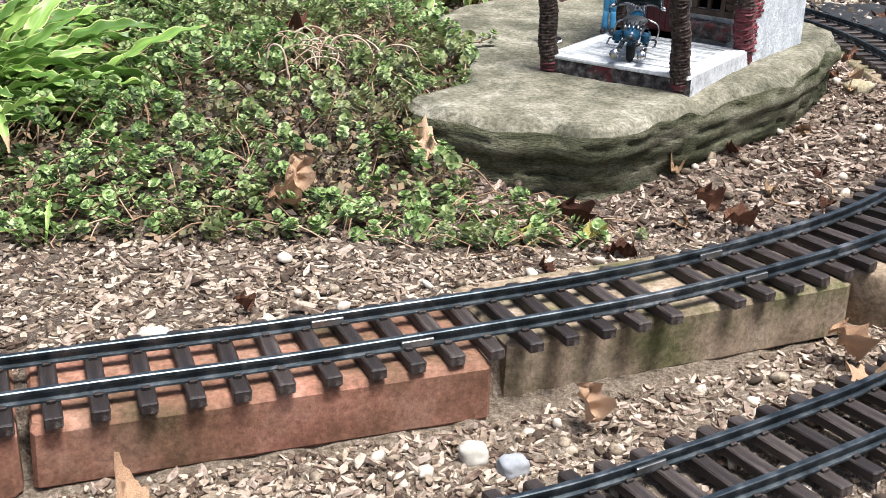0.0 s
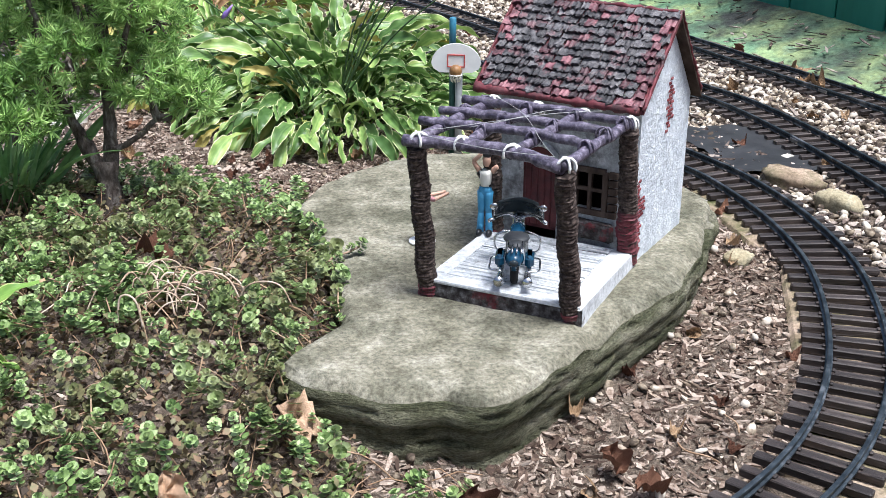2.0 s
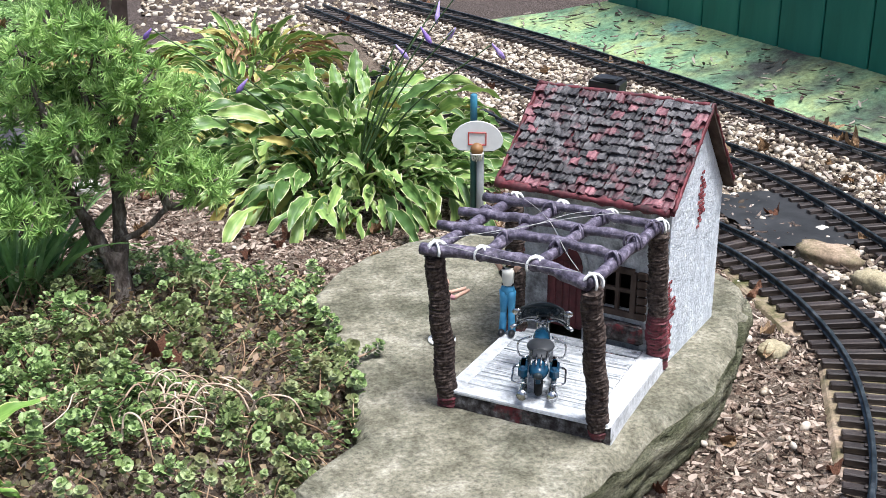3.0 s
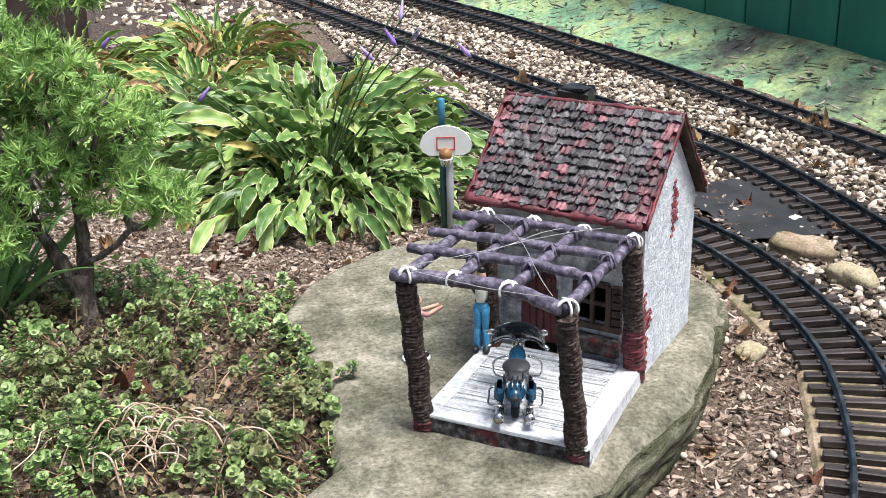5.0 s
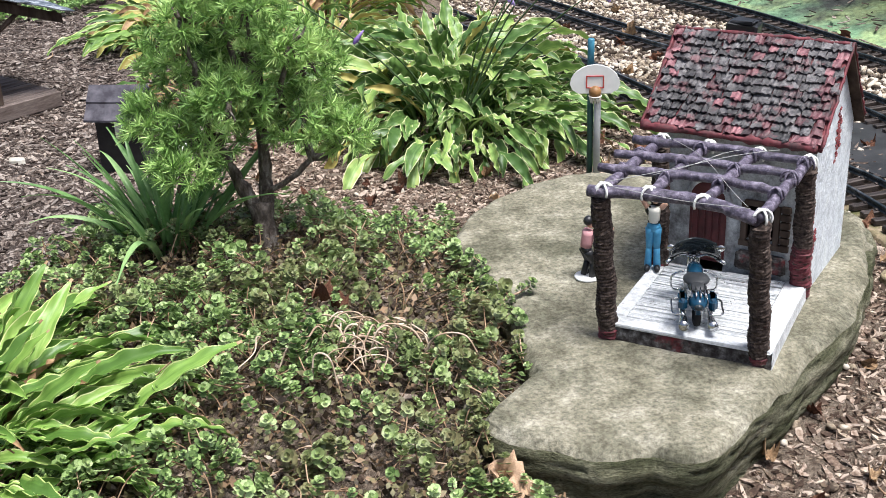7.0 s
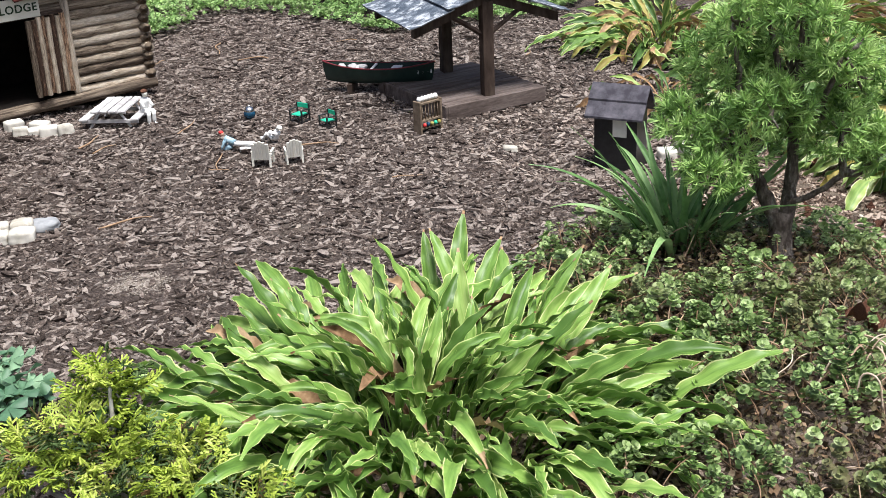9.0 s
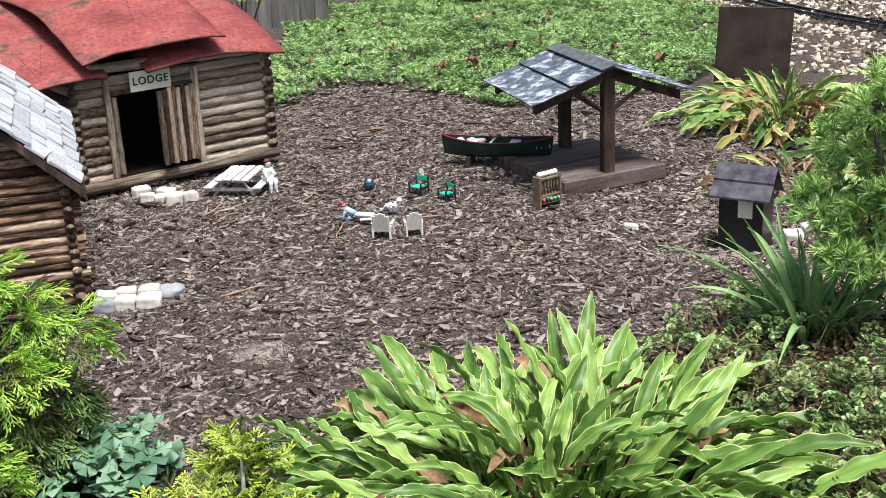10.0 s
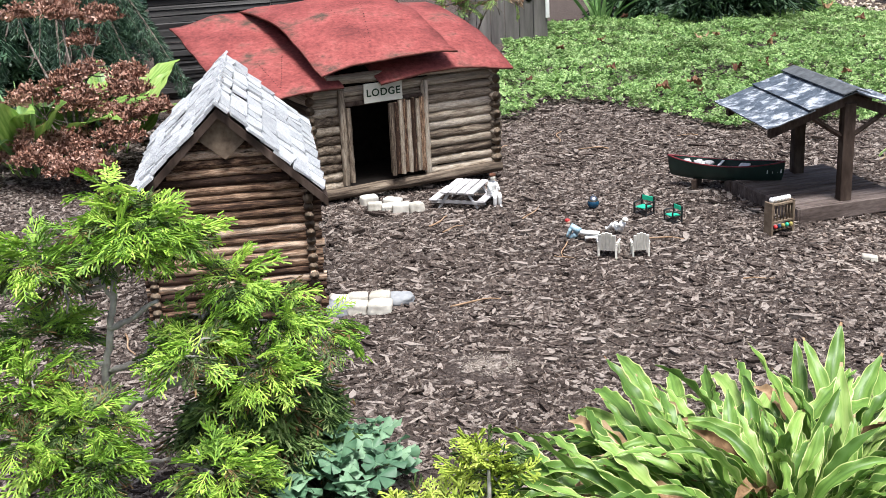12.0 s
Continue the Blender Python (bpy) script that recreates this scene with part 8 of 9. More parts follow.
def fan_shrub(name, label, cat, foot, clumps, n, fans, mat, inner, droop, size, twig="twig", limbs=True, group="", trunks=()):
    t = thing(name, label, cat, pose(*foot), group)
    foot = np.array(foot)
    cl = [(c[0] - foot[0], c[1] - foot[1], c[2] - foot[2], c[3]) for c in clumps]
    stems = []
    for pts, r0, r1 in trunks:
        pth = spline([np.array(q) - foot for q in pts], 0.008)
        pth = pth + RNG.normal(0, 0.0006, pth.shape)
        g = Geo()
        g.tube(pth, np.linspace(r0, r1, len(pth)) * (1 + RNG.normal(0, 0.07, len(pth))), 9)
        part("trunk", g.mesh("trunk", twig), t, "pale lichen-grey trunk")
        stems.extend(pth[2:])
    for cx, cy, cz, r in cl:
        g = Geo()
        c = np.array((cx, cy, cz))
        near = min(stems, key=lambda q: np.linalg.norm(q - c) + 0.6 * max(0.0, q[2] - c[2] + 0.02)) if stems else None
        pth = spline([near, (near + c) / 2 + RNG.normal(0, 0.006, 3) - (0, 0, 0.008), c], 0.012) if stems else spline([(RNG.normal(0, 0.006), RNG.normal(0, 0.006), 0), c * (0.35, 0.35, 0.5) + RNG.normal(0, 0.01, 3), c * (0.75, 0.75, 0.85) + RNG.normal(0, 0.008, 3), c], 0.012)
        g.tube(pth, np.linspace(0.0030 if stems else 0.0050, 0.0014, len(pth)) * (1 + RNG.normal(0, 0.08, len(pth))), 7)
        for k in range(5):
            d = RNG.normal(0, 1, 3)
            d /= np.linalg.norm(d)
            m = pth[int(len(pth) * RNG.uniform(0.55, 0.98))]
            e = m + d * r * 0.9
            g.tube([m, (m + e) / 2 + RNG.normal(0, 0.004, 3), e], (0.0018, 0.0013, 0.0008), 5)
        part("branch", g.mesh("branch", twig), t, "pale grey branch")
    # outer sprays first, then half as many deeper ones in the inner material
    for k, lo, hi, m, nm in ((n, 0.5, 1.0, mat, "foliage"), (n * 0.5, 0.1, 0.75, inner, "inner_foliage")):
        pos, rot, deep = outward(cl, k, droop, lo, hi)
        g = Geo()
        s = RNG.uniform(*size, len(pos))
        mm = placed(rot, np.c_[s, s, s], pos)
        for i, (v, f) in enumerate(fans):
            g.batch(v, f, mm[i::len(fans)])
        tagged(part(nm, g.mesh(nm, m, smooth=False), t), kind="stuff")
    return t


CYPRESS = [(-1.17, 1.029, 0.344, 0.022), (-1.158, 1.024, 0.325, 0.035), (-1.122, 1.02, 0.318, 0.040), (-1.108, 1.04, 0.300, 0.034), (-1.160, 0.996, 0.306, 0.030), (-1.122, 0.997, 0.306, 0.028), (-1.219, 0.969, 0.287, 0.042), (-1.207, 0.998, 0.274, 0.03), (-1.080, 1.09, 0.242, 0.038), (-1.052, 1.112, 0.206, 0.044), (-1.092, 1.058, 0.218, 0.028), (-1.014, 1.135, 0.182, 0.036), (-1.079, 1.02, 0.196, 0.040), (-1.042, 1.065, 0.165, 0.046), (-1.225, 0.97, 0.208, 0.044), (-1.202, 0.922, 0.171, 0.042), (-1.145, 0.93, 0.150, 0.046), (-1.172, 0.892, 0.138, 0.046), (-1.125, 0.913, 0.115, 0.046), (-1.045, 0.99, 0.092, 0.038), (-1.03, 1.0, 0.068, 0.036)]
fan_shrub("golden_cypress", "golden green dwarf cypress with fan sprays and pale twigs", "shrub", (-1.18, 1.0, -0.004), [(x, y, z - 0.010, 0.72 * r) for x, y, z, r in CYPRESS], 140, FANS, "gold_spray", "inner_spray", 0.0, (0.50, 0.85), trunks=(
    ([(-1.18, 0.99, -0.01), (-1.178, 0.992, 0.08), (-1.17, 0.995, 0.163), (-1.163, 0.999, 0.198), (-1.156, 1.002, 0.233), (-1.151, 1.005, 0.261), (-1.143, 1.009, 0.283)], 0.0058, 0.0028),
    ([(-1.161, 0.999, 0.21), (-1.144, 1.008, 0.218), (-1.131, 1.015, 0.228), (-1.116, 1.023, 0.236)], 0.0032, 0.002),
    ([(-1.167, 0.996, 0.166), (-1.142, 1.009, 0.174), (-1.107, 1.027, 0.18), (-1.091, 1.035, 0.194)], 0.0034, 0.002),
    ([(-1.178, 0.992, 0.09), (-1.155, 1.003, 0.126), (-1.131, 1.015, 0.14), (-1.092, 1.035, 0.159)], 0.0048, 0.0026),
    ([(-1.155, 1.003, 0.238), (-1.161, 0.999, 0.253), (-1.165, 0.997, 0.267)], 0.0026, 0.0018),
    ([(-1.14, 1.011, 0.173), (-1.125, 1.018, 0.196), (-1.122, 1.02, 0.219)], 0.0024, 0.0016),
    ([(-1.18, 0.99, 0.03), (-1.154, 1.003, 0.064), (-1.11, 1.019, 0.07)], 0.0036, 0.002)))
# lower boughs get a darker green that carries the shade beneath the shrub
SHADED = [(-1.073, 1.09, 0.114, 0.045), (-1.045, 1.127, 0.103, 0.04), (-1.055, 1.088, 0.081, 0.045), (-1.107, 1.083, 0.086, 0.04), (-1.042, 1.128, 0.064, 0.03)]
fan_shrub("green_cypress", "darker green lower boughs of a dwarf cypress, shade in colour", "shrub", (-1.09, 1.09, -0.004), [(x, y, z, 0.7 * r) for x, y, z, r in SHADED], 170, FANS, "shaded_spray", "inner_spray", 0.25, (0.7, 1.15))
LOW = [(-0.775, 1.023, 0.168, 0.017), (-0.783, 1.019, 0.152, 0.022), (-0.767, 1.027, 0.150, 0.020), (-0.78, 1.009, 0.130, 0.026), (-0.805, 0.985, 0.122, 0.030), (-0.818, 0.967, 0.112, 0.034), (-0.746, 1.0, 0.112, 0.030), (-0.715, 1.01, 0.100, 0.030), (-0.776, 0.98, 0.108, 0.040), (-0.70, 1.0, 0.092, 0.030), (-0.68, 0.97, 0.085, 0.035), (-0.74, 0.955, 0.095, 0.040), (-0.64, 0.975, 0.078, 0.034), (-0.85, 1.0, 0.085, 0.035)]
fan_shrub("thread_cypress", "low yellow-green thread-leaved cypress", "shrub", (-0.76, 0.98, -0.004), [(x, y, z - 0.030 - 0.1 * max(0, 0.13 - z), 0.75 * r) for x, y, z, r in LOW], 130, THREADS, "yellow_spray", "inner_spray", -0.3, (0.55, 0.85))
RUST = [(-2.415, 2.245, 0.36, 0.06), (-2.37, 2.22, 0.34, 0.05), (-2.30, 2.27, 0.33, 0.05), (-2.45, 2.17, 0.345, 0.045), (-2.34, 2.24, 0.28, 0.045), (-2.38, 2.10, 0.17, 0.06), (-2.33, 2.15, 0.20, 0.05), (-2.27, 2.14, 0.16, 0.065), (-2.20, 2.21, 0.18, 0.06), (-2.25, 2.07, 0.08, 0.07), (-2.14, 2.105, 0.10, 0.06), (-2.27, 1.99, 0.07, 0.06), (-2.30, 2.2, 0.22, 0.05), (-2.16, 2.03, 0.05, 0.06), (-2.22, 2.24, 0.21, 0.05), (-2.33, 2.04, 0.09, 0.06), (-2.19, 2.16, 0.13, 0.055), (-2.12, 2.2, 0.14, 0.05), (-2.38, 2.03, 0.06, 0.05), (-2.2, 1.99, 0.05, 0.05)]
fan_shrub("dead_shrub", "dead rust-brown dwarf conifer with grey trunk", "shrub", (-2.27, 2.12, 0.0), [(c[0], c[1], c[2], c[3] * 0.95) for c in RUST], 150, CRUMBS, "rust_spray", "rust_spray", 0.0, (0.6, 1.1), twig="bark")


def spruce():
    """Drooping boughs: side twigs along each limb, needles on all of them."""
    t = thing("drooping_conifer", "dark green conifer with drooping boughs behind the lodge", "conifer", pose(-2.85, 2.70, 0.0))
    g = Geo()
    g.tube([(0, 0, 0), (0.01, 0, 0.5), (0, 0.01, 1.0)], (0.03, 0.024, 0.014), 9)
    part("trunk", g.mesh("trunk", "bark"), t, "grey brown bark")
    o = np.array((-2.85, 2.70, 0.0))
    rot, sc, pos = [], [], []
    def needled(pth, step, ln):
        for a, b in zip(pth[:-1], pth[1:]):
            d = b - a
            L = np.linalg.norm(d)
            d = d / (L + 1e-9)
            for k in range(max(1, int(L / step))):
                q = RNG.normal(0, 1, 3)
                q -= d * (q @ d)
                q /= np.linalg.norm(q) + 1e-9
                ax = d * 0.9 + q * 0.6
                ax /= np.linalg.norm(ax)
                sd = np.cross(ax, RNG.normal(0, 1, 3))
                sd /= np.linalg.norm(sd)
                rot.append(np.stack([sd, ax, np.cross(sd, ax)], 1))
                pos.append(a + (b - a) * RNG.random())
                sc.append((1, ln * RNG.uniform(0.7, 1.2), 1))
    ends = ((-2.40, 2.67, 0.10), (-2.47, 2.62, 0.20), (-2.50, 2.59, 0.13), (-2.60, 2.52, 0.19), (-2.70, 2.45, 0.18), (-2.44, 2.66, 0.15), (-2.80, 2.38, 0.12), (-2.38, 2.60, 0.16), (-2.55, 2.55, 0.26), (-2.66, 2.50, 0.08), (-2.56, 2.50, 0.05), (-2.46, 2.58, 0.05), (-2.75, 2.44, 0.26), (-2.9, 2.35, 0.2), (-2.64, 2.46, 0.13))
    for k, e in enumerate(ends):
        e = np.array(e) - o
        a = np.array((0, 0, e[2] + RNG.uniform(0.16, 0.30)))
        pth = spline([a, a * 0.5 + e * 0.5 + (0, 0, 0.10), e], 0.02)
        g = Geo()
        g.tube(pth, np.linspace(0.006, 0.0015, len(pth)), 5)
        part("bough", g.mesh("bough", "bark"), t)
        needled(pth, 0.0012, 0.018)
        for i in range(2, len(pth) - 1):
            for s in (-1, 1):
                d = pth[min(i + 1, len(pth) - 1)] - pth[i - 1]
                d = d / np.linalg.norm(d)
                sd = np.cross(d, (0, 0, 1)) * s
                f = pth[i] + (d * 0.7 + sd * 0.7) * RNG.uniform(0.04, 0.08) * (1.2 - 0.6 * i / len(pth)) + (0, 0, -RNG.uniform(0.005, 0.035))
                needled([pth[i], (pth[i] + f) / 2 + (0, 0, 0.01), f], 0.0011, 0.016)
    g = Geo()
    g.batch(np.array([(-0.0009, 0, 0), (0.0009, 0, 0), (0.0003, 1, 0), (-0.0003, 1, 0)]), [(0, 1, 2, 3)], placed(np.array(rot), np.array(sc), np.array(pos)))
    tagged(part("needles", g.mesh("needles", "spruce", smooth=False), t), "dark blue-green needles", kind="stuff")


spruce()
THICKET = [(-3.05, 2.35, 0.10, 0.14), (-2.95, 2.50, 0.12, 0.14), (-3.15, 2.25, 0.22, 0.16), (-3.0, 2.45, 0.28, 0.14), (-3.3, 2.4, 0.15, 0.18), (-3.2, 2.7, 0.2, 0.18), (-3.45, 2.9, 0.15, 0.2), (-3.1, 2.85, 0.1, 0.16), (-3.55, 2.6, 0.2, 0.2), (-3.4, 3.3, 0.12, 0.2), (-3.7, 3.1, 0.15, 0.2)]
fan_shrub("green_thicket", "dark green leafy thicket behind the brown shrub", "shrub", (-3.1, 2.5, 0.0), THICKET, 12, FANS, "spruce", "dark_bush", 0.2, (2.0, 3.2), twig="bark")
BUSH = [(-1.78, 4.86, 0.10, 0.16), (-1.62, 4.84, 0.12, 0.17), (-1.48, 4.88, 0.10, 0.15), (-1.6, 4.95, 0.25, 0.18), (-1.75, 4.95, 0.26, 0.17), (-1.45, 4.95, 0.22, 0.14)]
fan_shrub("dark_evergreen", "dark evergreen bush at the back of the garden", "bush", (-1.62, 4.9, 0.0), BUSH, 9, FANS, "dark_bush", "dark_bush", 0.2, (2.6, 4.0))
REDSTEM = [(-2.06, 3.55, 0.20, 0.05), (-2.0, 3.6, 0.25, 0.05), (-2.12, 3.58, 0.24, 0.05), (-1.93, 3.62, 0.22, 0.05), (-2.05, 3.6, 0.30, 0.05)]
fan_shrub("green_shrub", "thin green leafy shrub beyond the lodge", "shrub", (-2.03, 3.58, 0.0), REDSTEM, 14, FANS, "hosta_far", "stem", 0.1, (0.8, 1.2), twig="bark")


# blue-green lobed leaves
def lobed_clump():
    pts, fs = [(0, 0, 0)], []
    for l, a0 in enumerate((-1.15, 0.0, 1.15)):
        for r, da in ((0.5, -0.52), (0.86, -0.46), (0.90, -0.22), (1.0, 0.0), (0.92, 0.22), (0.86, 0.46), (0.5, 0.52)):
            a = a0 + da
            pts.append((r * 0.017 * math.sin(a), r * 0.017 * math.cos(a), 0.0025 * math.cos(da * 6) * r))
        b = 1 + l * 7
        fs += [(0, b + i + 1, b + i) for i in range(6)]
    g = Geo()
    n = 230
    a, r = RNG.uniform(0, 6.3, n), 0.09 * np.sqrt(RNG.uniform(0, 1, n))
    pos = np.c_[-1.015 + r * np.cos(a) * 1.1, 1.125 + r * np.sin(a), 0.028 + 0.040 * (1 - (r / 0.09) ** 2) + RNG.uniform(-0.02, 0.015, n)]
    s = RNG.uniform(0.75, 1.25, n)
    g.batch(np.array(pts), fs, placed(turns(n, 0.35), np.c_[s, s, s], pos))
    t = thing("columbine_clump", "clump of blue-green lobed leaves on mulch", "plant", pose(0, 0, 0))
    tagged(part("leaves", g.mesh("leaves", "blue_leaf"), t), kind="stuff")
    g = Geo()
    for p in pos[::2]:
        g.tube([(p[0], p[1], p[2]), ((p[0] - 1.015) / 2, (p[1] + 1.125) / 2, p[2] * 0.5), (-1.015 + RNG.normal(0, 0.01), 1.125 + RNG.normal(0, 0.01), -0.006)], 0.0008, 4, caps=False)
    tagged(part("stalk", g.mesh("stalk", "stalk"), t), kind="stuff")


lobed_clump()


# pale green carpet at the back of the yard
COVER = np.array([(-1.75, 2.95), (-1.63, 2.84), (-1.57, 2.90), (-1.57, 3.08), (-1.45, 3.15), (-1.33, 3.07), (-1.18, 3.04), (-1.08, 2.96), (-0.97, 2.98), (-0.80, 3.08), (-0.68, 3.12), (-0.60, 3.3), (-0.52, 3.6), (-0.50, 3.95), (-0.68, 4.4), (-1.0, 4.9), (-1.25, 5.3), (-1.5, 5.35), (-1.9, 4.75), (-2.2, 4.3), (-2.1, 4.0), (-1.9, 3.6), (-1.8, 3.2)])


def sprig_form():
    pts, fs = [], []
    for n, ln, w, up, z in ((4, 0.006, 0.0022, 0.95, 0.004), (5, 0.009, 0.0032, 0.4, 0.0)):
        for i in range(n):
            a = i * 2 * math.pi / n + z * 100 + RNG.normal(0, 0.2)
            ca, sa, cu, su = math.cos(a), math.sin(a), math.cos(up), math.sin(up)
            b = len(pts)
            pts += [(r * ln * cu * ca - s * w * sa, r * ln * cu * sa + s * w * ca, z + r * ln * su + h) for r, s, h in ((0.08, 0, 0), (0.6, -1, 0.001), (1.1, 0, -0.001), (0.6, 1, 0.001))]
            fs.append((b, b + 1, b + 2, b + 3))
    return np.array(pts), fs


SPRIG = sprig_form()


def ground_cover():
    sprig = SPRIG
    p = sow(COVER, 21000)
    keep = (patchy(p[:, 0], p[:, 1], 7, 5.0) + RNG.uniform(-0.5, 0.5, len(p))) > -0.45
    p = p[keep]
    bump = 0.5 + patchy(p[:, 0], p[:, 1], 6, 8.0)
    z = height(p[:, 0], p[:, 1]) + 0.004 + 0.045 * bump * RNG.uniform(0.3, 1, len(p))
    s = RNG.uniform(0.7, 1.5, len(p))
    g = Geo()
    g.batch(*sprig, placed(turns(len(p), 0.35), np.c_[s, s, s], np.c_[p, z]))
    stuff("ground_cover", "bright light-green carpet of low ground cover", "ground cover", g, ("cover",))


ground_cover()

# far lawn and planting beyond, seen past the lodge
LAWN = np.array([(-5.5, 5.2), (-3.4, 5.2), (-3.0, 6.5), (-5.5, 7.0)])
_g = Geo()
_p = sow(LAWN, 4500)
_s = RNG.uniform(4.0, 8.0, len(_p))
_g.batch(*SPRIG, placed(turns(len(_p), 0.4), np.c_[_s, _s, _s], np.c_[_p, 0.01 + RNG.uniform(0, 0.10, len(_p))]))
stuff("far_lawn", "light green planting far behind the lodge", "planting", _g, ("cover",))


# ---- loose ground: chips, pebbles, twigs, dry leaves ----
def chip_forms():
    """Flat splintered flakes: an uneven top, a smaller foot."""
    out = []
    for k in range(6):
        v = [(-0.5, -0.28), (0.1, -0.5), (0.5, -0.1), (0.42, 0.3), (-0.1, 0.5), (-0.45, 0.2)]
        v = np.array(v) + RNG.normal(0, 0.09, (6, 2))
        top = np.c_[v, 0.5 + RNG.normal(0, 0.25, 6)]
        foot = np.c_[v * 0.9, np.full(6, -0.5)]
        f = [(0, 1, 4, 5), (1, 2, 3, 4)] + [(i, 6 + i, 6 + (i + 1) % 6, (i + 1) % 6) for i in range(6)]
        out.append((np.r_[top, foot], f))
    return out


CHIPS = chip_forms()


def splinter_forms():
    """Shredded fibres: a bent ridge with two sloping flanks."""
    out = []
    for k in range(6):
        w = RNG.uniform(0.35, 0.5, 6)
        x = (-0.5, RNG.uniform(-0.1, 0.1), 0.5)
        b = RNG.normal(0, 0.18, 3)
        left = [(x[i], b[i] - w[i], -0.5) for i in range(3)]
        ridge = [(x[i] * 0.95, b[i] + RNG.normal(0, 0.15), 0.5 + RNG.normal(0, 0.3)) for i in range(3)]
        right = [(x[i], b[i] + w[i + 3], -0.5) for i in range(3)]
        out.append((np.array(left + ridge + right), [(0, 1, 4, 3), (1, 2, 5, 4), (3, 4, 7, 6), (4, 5, 8, 7)]))
    return out


SPLINTERS = splinter_forms()


def pebble_form():
    v = [np.array(p, float) for p in ((1, 0, 0), (-1, 0, 0), (0, 1, 0), (0, -1, 0), (0, 0, 1), (0, 0, -1))]
    f = [(0, 2, 4), (2, 1, 4), (1, 3, 4), (3, 0, 4), (2, 0, 5), (1, 2, 5), (3, 1, 5), (0, 3, 5)]
    mid, out = {}, []
    def half(a, b):
        k = (min(a, b), max(a, b))
        if k not in mid:
            m = v[a] + v[b]
            v.append(m / np.linalg.norm(m))
            mid[k] = len(v) - 1
        return mid[k]
    for a, b, c in f:
        ab, bc, ca = half(a, b), half(b, c), half(c, a)
        out += [(a, ab, ca), (ab, b, bc), (ca, bc, c), (ab, bc, ca)]
    pts = np.array(v)
    return pts * (1 + RNG.normal(0, 0.09, (len(pts), 1))), out


PEBBLES = [pebble_form() for _ in range(4)]


def strew(name, label, cat, p, forms, lx, ly, lz, mat, tilt=0.25, lift=0.0, smooth=False):
    n = len(p)
    g = Geo()
    sx, sy, sz = RNG.uniform(*lx, n) * RNG.uniform(0.6, 1.3, n), RNG.uniform(*ly, n), RNG.uniform(*lz, n)
    z = height(p[:, 0], p[:, 1]) + lift + RNG.uniform(-0.3, 0.9, n) * sz
    mats = placed(turns(n, tilt), np.c_[sx, sy, sz], np.c_[p, z])
    for i, (v, f) in enumerate(forms):
        g.batch(v, f, mats[i::len(forms)])
    stuff(name, label, cat, g, (mat,), smooth)


def clear(x, y, margin=0.0):
    return ~inside(ROCK, x, y)


LOOP_COARSE, MID_COARSE, FAR_COARSE, LOW_COARSE = TRACK_LOOP[::8], TRACK_MID[::8], TRACK_FAR[::8], TRACK_LOW[::8]
INNER = np.vstack([[(-0.75, 0.50)], TRACK_LOOP[60:][::12] + (-0.0, 0.0), [(0.1, 2.9), (-0.05, 2.55), (-0.30, 2.3), (-0.36, 1.72), (-0.5, 1.68), (-0.56, 1.1), (-0.75, 0.9)]])
YARD = np.array([(-0.32, 2.35), (-0.30, 1.95), (-0.36, 1.70), (-0.46, 1.62), (-0.50, 1.30), (-0.60, 0.98), (-0.75, 0.86), (-1.0, 0.7), (-1.5, 0.75), (-2.3, 1.5), (-2.9, 2.2), (-2.6, 2.7), (-2.2, 3.0), (-2.0, 3.9), (-2.3, 4.6), (-1.95, 4.8), (-1.75, 3.2), (-1.4, 3.2), (-1.0, 3.08), (-0.6, 3.2), (-0.05, 3.3), (0.0, 2.6)])


def near_loop(x, y, d):
    return nearest(LOOP_COARSE, x, y) < d


p = sow(INNER, 40000, lambda x, y: clear(x, y) & ~(near_loop(x, y, 0.042) & (RNG.random(len(x)) < 0.93)))
thin = inside(SEDUM_AREA, p[:, 0], p[:, 1]) & (RNG.random(len(p)) < 0.6)
p = p[~thin]
tan = (p[:, 1] < 0.93 + 0.05 * np.sin(9 * p[:, 0])) & (RNG.random(len(p)) < 0.75) | (RNG.random(len(p)) < 0.16)
bk = p[~tan]
strew("bark_mulch", "weathered brown bark chips on the garden bed", "mulch", bk[::2], CHIPS, (0.005, 0.021), (0.0028, 0.0085), (0.0008, 0.0026), "bed_chip", 0.3)
strew("bark_splinters", "thin brown bark splinters on the garden bed", "mulch", bk[1::2], SPLINTERS, (0.005, 0.020), (0.0012, 0.0032), (0.001, 0.0028), "bed_chip", 0.25)
fn = sow(INNER, 26000, lambda x, y: clear(x, y) & ~near_loop(x, y, 0.042) & ~inside(SEDUM_AREA, x, y))
strew("bark_crumbs", "fine brown bark crumbs on the garden bed", "mulch", fn, SPLINTERS, (0.002, 0.008), (0.001, 0.0028), (0.0008, 0.002), "bed_chip", 0.3)
strew("tan_mulch", "sun-bleached tan wood chips and grit", "mulch", p[tan], CHIPS, (0.003, 0.012), (0.002, 0.006), (0.0008, 0.0022), "tan_chip", 0.22)
front = np.array([(-0.8, 0.44), (-0.2, 0.655), (0.05, 0.75), (0.25, 0.85), (0.1, 0.90), (-0.3, 0.88), (-0.8, 0.85)])
p = sow(front, 4500, lambda x, y: ~near_loop(x, y, 0.046))
strew("fine_grit", "fine tan grit beside the rails", "grit", p, CHIPS, (0.003, 0.010), (0.0018, 0.004), (0.001, 0.002), "tan_chip", 0.3)
